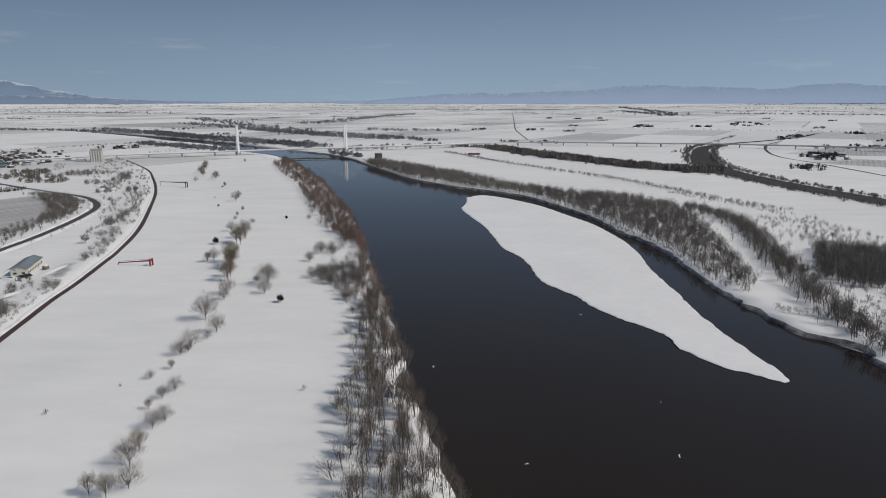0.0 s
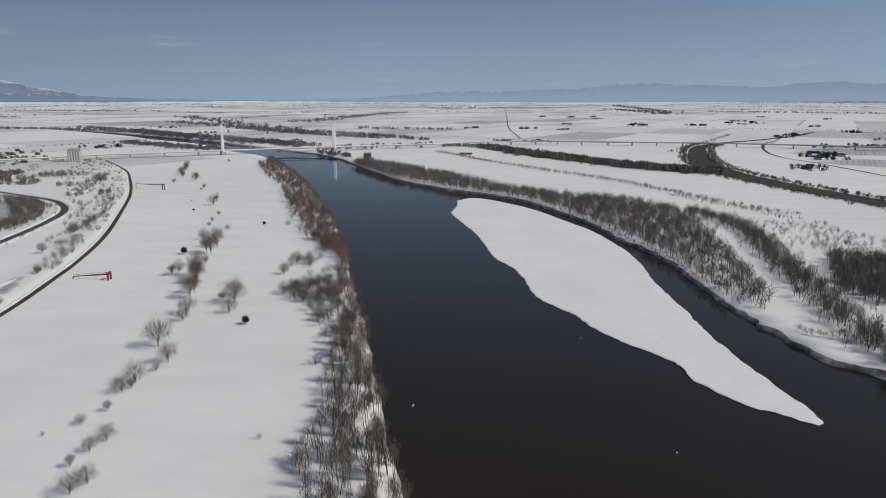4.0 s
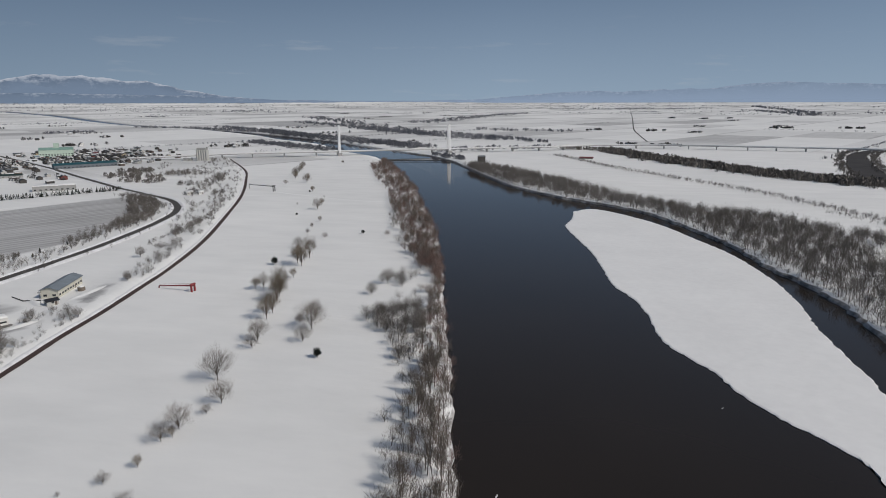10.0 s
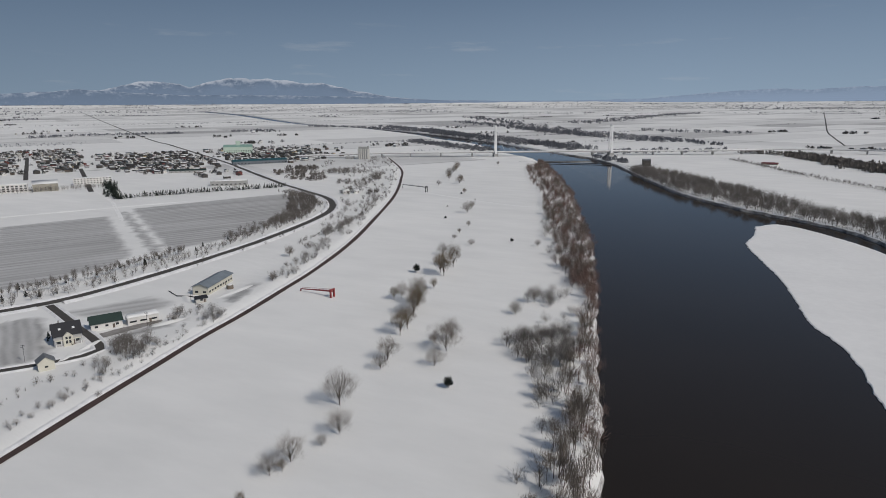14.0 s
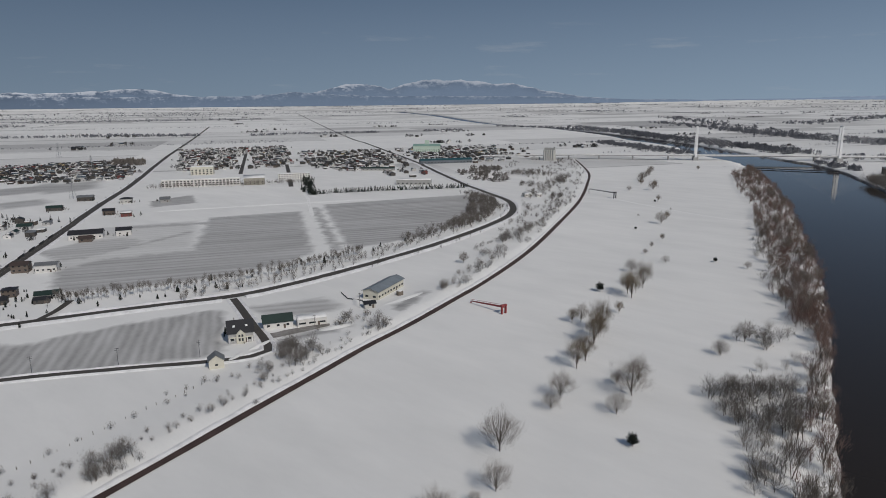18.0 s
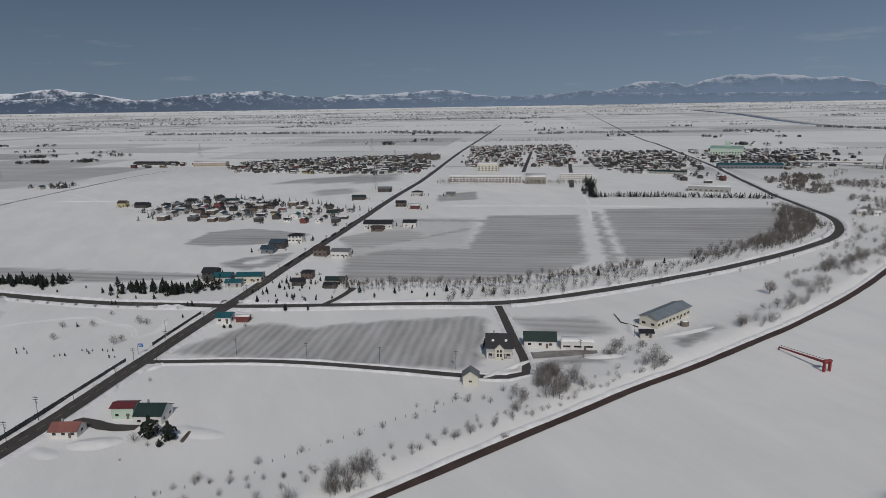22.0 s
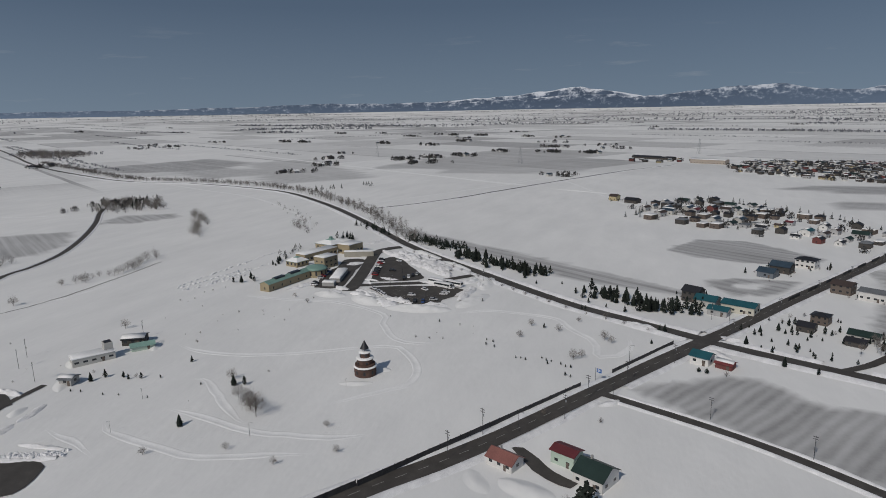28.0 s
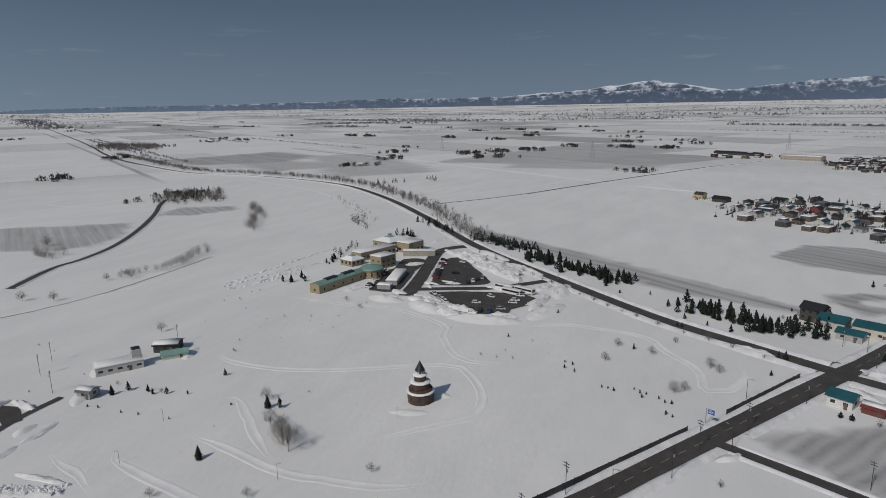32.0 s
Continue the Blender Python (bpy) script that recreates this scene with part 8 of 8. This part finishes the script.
def lattice(h, base):
    ob = thing("lattice_pylon", "grey steel lattice power pylon on the plain", "power pylon", "power pylons")
    for sx in (-1, 1):
        for sy in (-1, 1):
            part("leg", Shape().tube((sx * base, sy * base, -0.3), (sx * 0.35, sy * 0.35, h), 0.14, 0.08, 4), m_steel, ob)
    for k in range(6):
        z0, z1 = h * k / 6, h * (k + 1) / 6
        a, b = base + (0.35 - base) * k / 6, base + (0.35 - base) * (k + 1) / 6
        for s in (-1, 1):
            part("brace", Shape().tube((-a, s * a, z0), (b, s * b, z1), 0.06, 0.06, 3), m_steel, ob)
            part("brace", Shape().tube((s * a, a, z0), (s * b, -b, z1), 0.06, 0.06, 3), m_steel, ob)
    for z in (0.72, 0.84, 0.95):
        part("crossarm", Shape().tube((-h * 0.14, 0, h * z), (h * 0.14, 0, h * z), 0.1, 0.1, 4), m_steel, ob)
    return ob


py = lattice(24, 2.6)
put(py, -800, 417, 30)
copies(py, [(-1120, 560, 30, 1.1), (-1500, 640, 30, 1.3), (-1250, -60, 30, 1.3), (-1420, -420, 30, 1.3), (-1550, 260, 30, 1.3)])


# ---- the far plain: windbreaks, woods by the upper river, farmsteads ----
tufts = [clump_kind(300 + k, 10, 2.6) for k in range(6)]
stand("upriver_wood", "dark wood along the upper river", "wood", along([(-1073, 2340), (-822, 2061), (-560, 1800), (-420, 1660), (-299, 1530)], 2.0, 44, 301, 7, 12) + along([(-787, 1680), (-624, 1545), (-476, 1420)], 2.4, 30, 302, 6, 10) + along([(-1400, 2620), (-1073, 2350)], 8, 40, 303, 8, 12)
      + along([(-240, 1420), (-190, 1480), (-100, 1540), (0, 1600)], 6, 40, 304, 5, 10) + along([(-230, 1345), (-190, 1280), (-165, 1235)], 5, 14, 305, 5, 9), clumps, [m_bark, m_hazed_wood])
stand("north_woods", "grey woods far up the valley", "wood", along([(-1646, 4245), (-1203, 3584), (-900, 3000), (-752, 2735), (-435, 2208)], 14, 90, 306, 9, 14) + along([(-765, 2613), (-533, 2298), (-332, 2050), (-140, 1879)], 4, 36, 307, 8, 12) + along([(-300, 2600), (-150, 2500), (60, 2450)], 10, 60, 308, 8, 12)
      + along([(2890, 10212), (2300, 7000), (1902, 5192)], 30, 90, 309, 12, 20), tufts, [m_bark, m_hazed_wood])
# long belts and woods: the line they follow, and their depth
BELTS = [([(-8, 19020), (2220, 22134), (5598, 26376)], 1500), ([(-4, 10505), (2796, 12401)], 350), ([(4763, 18014), (7155, 20892)], 600), ([(2750, 9748), (2309, 7067), (1987, 5414)], 110), ([(-1378, 3473), (-780, 2664), (-402, 2243)], 60), ([(-701, 3349), (-622, 4338), (-325, 6853)], 110), ([(-4534, 8693), (-3504, 7533)], 400),
         ([(-3167, 4630), (-2917, 4617)], 60), ([(-362, 2242), (-166, 2004), (-23, 1784)], 24), ([(-1809, 2634), (-1439, 2511), (-1038, 2259)], 22), ([(-3979, -2543), (-3827, -1972), (-3797, -1483)], 110), ([(-5296, -2656), (-4185, -1159)], 380), ([(-4584, -1145), (-4778, -154)], 330), ([(-3229, -1867), (-3128, -1597)], 80),
         ([(-3204, 155), (-2703, 884), (-2211, 1346)], 34), ([(-2661, 1121), (-2211, 1346)], 50), ([(-4001, 952), (-3898, 1098)], 120), ([(-5627, 1736), (-5243, 2640), (-4707, 3298)], 300), ([(-16860, 5986), (-9947, 6195)], 900), ([(-2992, -3796), (-5000, -6900), (-9000, -13000)], 160), ([(-1453, -1513), (-1438, -1260)], 60),
         ([(-2021, 1442), (-1992, 1624), (-1801, 1855)], 20), ([(-1722, 2024), (-1660, 2178)], 20), ([(-3625, -2380), (-4239, -1970), (-4581, -1304)], 60), ([(-5520, -3626), (-4604, -2242), (-4642, -1854)], 90), ([(-8585, 206), (-9267, 1465), (-15600, 4640)], 600), ([(-5492, 323), (-5349, 1197), (-4282, 1382)], 150),
         ([(-9214, -7262), (-11525, -5733)], 500), ([(-10380, -5588), (-8572, -3321), (-6597, -1262), (-5500, 600)], 500), ([(-2580, 13227), (-50, 12865), (2120, 11318)], 500), ([(-9000, 3500), (-8000, 5500)], 500), ([(3000, 7000), (4500, 5200)], 160)]
rows_ = []
for k, (pts, wide) in enumerate(BELTS):
    far = math.hypot(*pts[0])
    rows_ += along(settle(pts), 2.3 * (1 + far / 2600), wide, 320 + k, 5, 8 + min(8, far / 1100), 0.06)
stand("shelter_belts", "dark shelter belts and woods on the far plain", "shelter belts", rows_, tufts, [m_bark, m_hazed_wood])
rng = np.random.default_rng(309)
far_woods = []
for k in range(150):
    far = 5200 * math.exp(rng.uniform(0, 1.5))
    bear = math.radians(rng.uniform(-40, 152))
    c = np.array([CX - far * math.sin(bear), CY + far * math.cos(bear)])
    d = np.array([math.cos(bear), math.sin(bear)]) + rng.normal(0, 0.12, 2)
    half = rng.uniform(200, 900) * far / 6000
    n = int(rng.uniform(22, 48))
    for j in range(n):
        q = c + d * half * rng.uniform(-1, 1) + rng.normal(0, far / 320, 2)
        far_woods.append((q[0], q[1], rng.uniform(5, 10) * far / 6000))
stand("far_woods", "blue-grey woods below the distant hills", "woods", far_woods, tufts, [m_bark, m_hazed_wood])
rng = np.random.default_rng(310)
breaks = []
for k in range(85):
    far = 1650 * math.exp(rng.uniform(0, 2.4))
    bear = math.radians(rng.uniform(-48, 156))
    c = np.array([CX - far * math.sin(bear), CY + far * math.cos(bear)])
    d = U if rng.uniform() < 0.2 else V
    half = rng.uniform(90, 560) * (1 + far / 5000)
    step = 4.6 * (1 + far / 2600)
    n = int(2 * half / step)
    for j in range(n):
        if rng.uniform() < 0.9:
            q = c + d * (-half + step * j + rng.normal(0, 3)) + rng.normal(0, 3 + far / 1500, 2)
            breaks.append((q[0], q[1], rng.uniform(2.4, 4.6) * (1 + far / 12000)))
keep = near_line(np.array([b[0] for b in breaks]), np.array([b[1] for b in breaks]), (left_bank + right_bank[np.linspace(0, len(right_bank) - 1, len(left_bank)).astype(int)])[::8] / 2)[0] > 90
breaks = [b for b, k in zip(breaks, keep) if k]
stand("windbreaks", "long windbreak rows crossing the snowy plain", "windbreaks", breaks, [clump_kind(330 + k, 6, 2.2) for k in range(6)], [m_bark, m_hazed_wood])
plain_house = []
for k, (r, w) in enumerate((("black", "white"), ("black", "grey"), ("snow", "grey"), ("blue", "pale"), ("black", "dark"))):
    plain_house.append(house(f"small {w} farmhouse far out on the plain", 12, 8, 4.5, r, w, 2.4, "gable", (2, 0), 1, "farmhouse", "farmsteads", door=False))
homes, yard = [], []
for k in range(95):
    far = 1500 * math.exp(rng.uniform(0, 1.35))
    bear = math.radians(rng.uniform(-44, 152))
    c = np.array([CX - far * math.sin(bear), CY + far * math.cos(bear)])
    if near_line(np.array([c[0]]), np.array([c[1]]), left_bank[::8])[0][0] < 180:
        continue
    for _ in range(int(rng.integers(1, 5))):
        q = c + rng.normal(0, 24, 2)
        homes.append((q[0], q[1], 148 + 90 * int(rng.integers(2)) + rng.normal(0, 4), rng.uniform(0.6, 1.05)))
    for _ in range(int(rng.integers(5, 11))):
        q = c + U * rng.normal(0, 12) + V * rng.normal(0, 24)
        yard.append((q[0], q[1], rng.uniform(5, 9)))
# known farmsteads
STEADS = [(884, 2879), (922, 2878), (1140, 2871), (1190, 2869), (1448, 3180), (1601, 3265), (944, 4427), (1139, 4594), (770, 4613), (1415, 2199), (729, 1258), (762, 1258), (-2107, -1074), (-2087, -998), (-1995, -650), (-2946, -1274), (-2554, -766), (-1891, -464), (-2654, -620), (-2608, -492), (-2123, -425),
          (-2481, -274), (-1592, -176), (-1585, -56), (-1795, -90), (-1563, 41), (-1392, -276), (-1330, -317), (-1461, -232)]
for x, y in settle(STEADS):
    for _ in range(2):
        homes.append((x + rng.normal(0, 10), y + rng.normal(0, 16), 148 + rng.normal(0, 6), rng.uniform(0.7, 1.1)))
    for _ in range(16):
        q = np.array([x, y]) + U * rng.normal(0, 8) + V * rng.normal(0, 18)
        yard.append((q[0], q[1], rng.uniform(5, 10)))
# and those nearer by
for x, y, n in ((715, 1220, 3), (705, 1165, 2), (575, 1008, 2), (1000, 1500, 3), (250, 1700, 4), (180, 1720, 4), (-640, -400, 2), (-748, -735, 3), (-1035, -395, 2), (-1180, -420, 2), (-1350, -500, 2), (-1050, 40, 2), (-1250, -250, 2)):
    for _ in range(n):
        homes.append((x + rng.normal(0, 14), y + rng.normal(0, 14), 148 + rng.normal(0, 6), rng.uniform(0.65, 1.0)))
    for _ in range(9):
        yard.append((x + rng.normal(0, 18), y + rng.normal(0, 18), rng.uniform(5, 9)))
homes.sort(key=lambda q: math.hypot(q[0] + 60, q[1] - 160))
for k, ob in enumerate(plain_house):
    mine = homes[k:40:5]
    put(ob, *mine[0][:3], scale=mine[0][3])
    copies(ob, mine[1:])
joined("far_farmsteads", "small farm buildings scattered over the far plain", "farmsteads", [(plain_house[k % 5], *q) for k, q in enumerate(homes[40:])])
stand("farmyard_trees", "dark trees sheltering the plain's farmsteads", "farmyard trees", yard, clumps[:4], [m_bark, m_yard])
hut_red = house("long low maroon-roofed barn half under snow on the east bank", 24, 7, 2.2, "maroon", "peach", 1.6, "gable", (3, 1), 1, "barn")
put(hut_red, 62, 1290, -10)


# ---- mountains round the plain ----
# bearing to the left of north in degrees, and height in thousandths of the distance: the near hills, and the snow peaks behind them
NEAR_HILLS = [(-60, 20), (-34, 24), (-31.6, 25.5), (-28, 21.6), (-24, 22.5), (-20.6, 25.5), (-17.9, 28), (-15.2, 24.5), (-12, 20), (-8.6, 19), (-6, 16.3), (-2.8, 18), (0, 15), (2.8, 11), (6, 6), (12, 4), (18, 4), (24, 6), (28, 9), (31, 12), (36, 13), (40, 14), (45, 14), (49, 17), (52.6, 21.5), (54.5, 18),
              (58, 16), (62, 15.5), (66, 15), (70, 16), (72.7, 17), (75, 18), (77, 19.5), (78.5, 24), (80, 27), (82, 26), (84, 25), (87, 21.5), (89, 16.6), (91, 16.5), (93, 20), (95.5, 22), (97, 20), (99, 17), (101, 16), (104, 14), (106, 12), (109, 13.5), (113, 13), (117, 13.5), (121, 12.5), (125, 11), (132, 9), (141, 8), (148, 4.6), (170, 4)]
SNOW_PEAKS = [(-60, 3), (10, 3), (22.5, 3), (25, 5.5), (28, 11), (30.8, 19), (32.6, 26.5), (34, 32), (36, 33), (38.5, 38), (40, 34), (41.9, 38.5), (43.2, 33), (44.7, 25), (46, 31), (47.4, 33), (48.5, 31.5), (49.7, 29), (51, 22), (53, 14), (56, 12), (60, 15), (62, 17), (63.8, 25), (65.8, 27), (68.2, 22.5), (71, 21.5), (74, 20.9), (76, 15), (80, 15),
              (90, 14), (92, 23), (93.7, 29), (94.6, 27.5), (95.9, 32), (98, 27), (100.4, 23.5), (103, 19), (106, 16.5), (109, 12), (115, 6), (150, 1)]


def range_mesh(name, profile, r0, r1, jag, snow0, snow1, mist=0.0):
    rng = np.random.default_rng(11)
    bear = np.arange(-60, 170, 0.25)
    bs, hs = np.array(profile, float).T
    base = np.interp(bear, bs, hs)
    v, sn = [], []
    rows = 9
    for k in range(rows):
        u = k / (rows - 1)
        r = r0 + (r1 - r0) * u
        for i, a in enumerate(bear):
            p = Vector((a * 0.55, u * 4.0, 3.1 * jag))
            n = noise.fractal(p, 0.9, 2.1, 7)
            n2 = noise.fractal(Vector((a * 0.35, u * 2.0, 7.0)), 0.9, 2.1, 4)
            crest = base[i] * (1 + jag * n * 0.09 + 0.04 * n2)
            h = 100 + (4.75 * max(0.6, crest) * (1 + 0.35 * n * (1 - u)) - 2) * math.sin(u * math.pi / 2) ** 1.1
            x = math.radians(a)
            v.append((CX - r * math.sin(x), CY + r * math.cos(x), h))
            sn.append(snow0 + (snow1 - snow0) * u ** 1.7)
    m = len(bear)
    q = [(k * m + i, k * m + i + 1, (k + 1) * m + i + 1, (k + 1) * m + i) for k in range(rows - 1) for i in range(m - 1)]
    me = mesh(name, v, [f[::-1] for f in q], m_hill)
    at_ = me.attributes.new("snowy", "FLOAT", "POINT")
    at_.data.foreach_set("value", np.array(sn, np.float32))
    # strength of the painted haze by bearing; mist thickens it at the foot
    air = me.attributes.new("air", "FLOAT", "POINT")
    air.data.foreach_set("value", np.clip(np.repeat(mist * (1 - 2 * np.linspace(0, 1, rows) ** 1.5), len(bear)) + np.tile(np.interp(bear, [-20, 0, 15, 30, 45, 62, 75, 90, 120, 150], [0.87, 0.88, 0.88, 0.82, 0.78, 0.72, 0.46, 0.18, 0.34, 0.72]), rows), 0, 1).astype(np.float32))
    # tone of that haze: brighter to the north and east
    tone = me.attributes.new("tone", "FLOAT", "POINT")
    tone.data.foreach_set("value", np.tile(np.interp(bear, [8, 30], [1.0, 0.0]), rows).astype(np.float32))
    return me


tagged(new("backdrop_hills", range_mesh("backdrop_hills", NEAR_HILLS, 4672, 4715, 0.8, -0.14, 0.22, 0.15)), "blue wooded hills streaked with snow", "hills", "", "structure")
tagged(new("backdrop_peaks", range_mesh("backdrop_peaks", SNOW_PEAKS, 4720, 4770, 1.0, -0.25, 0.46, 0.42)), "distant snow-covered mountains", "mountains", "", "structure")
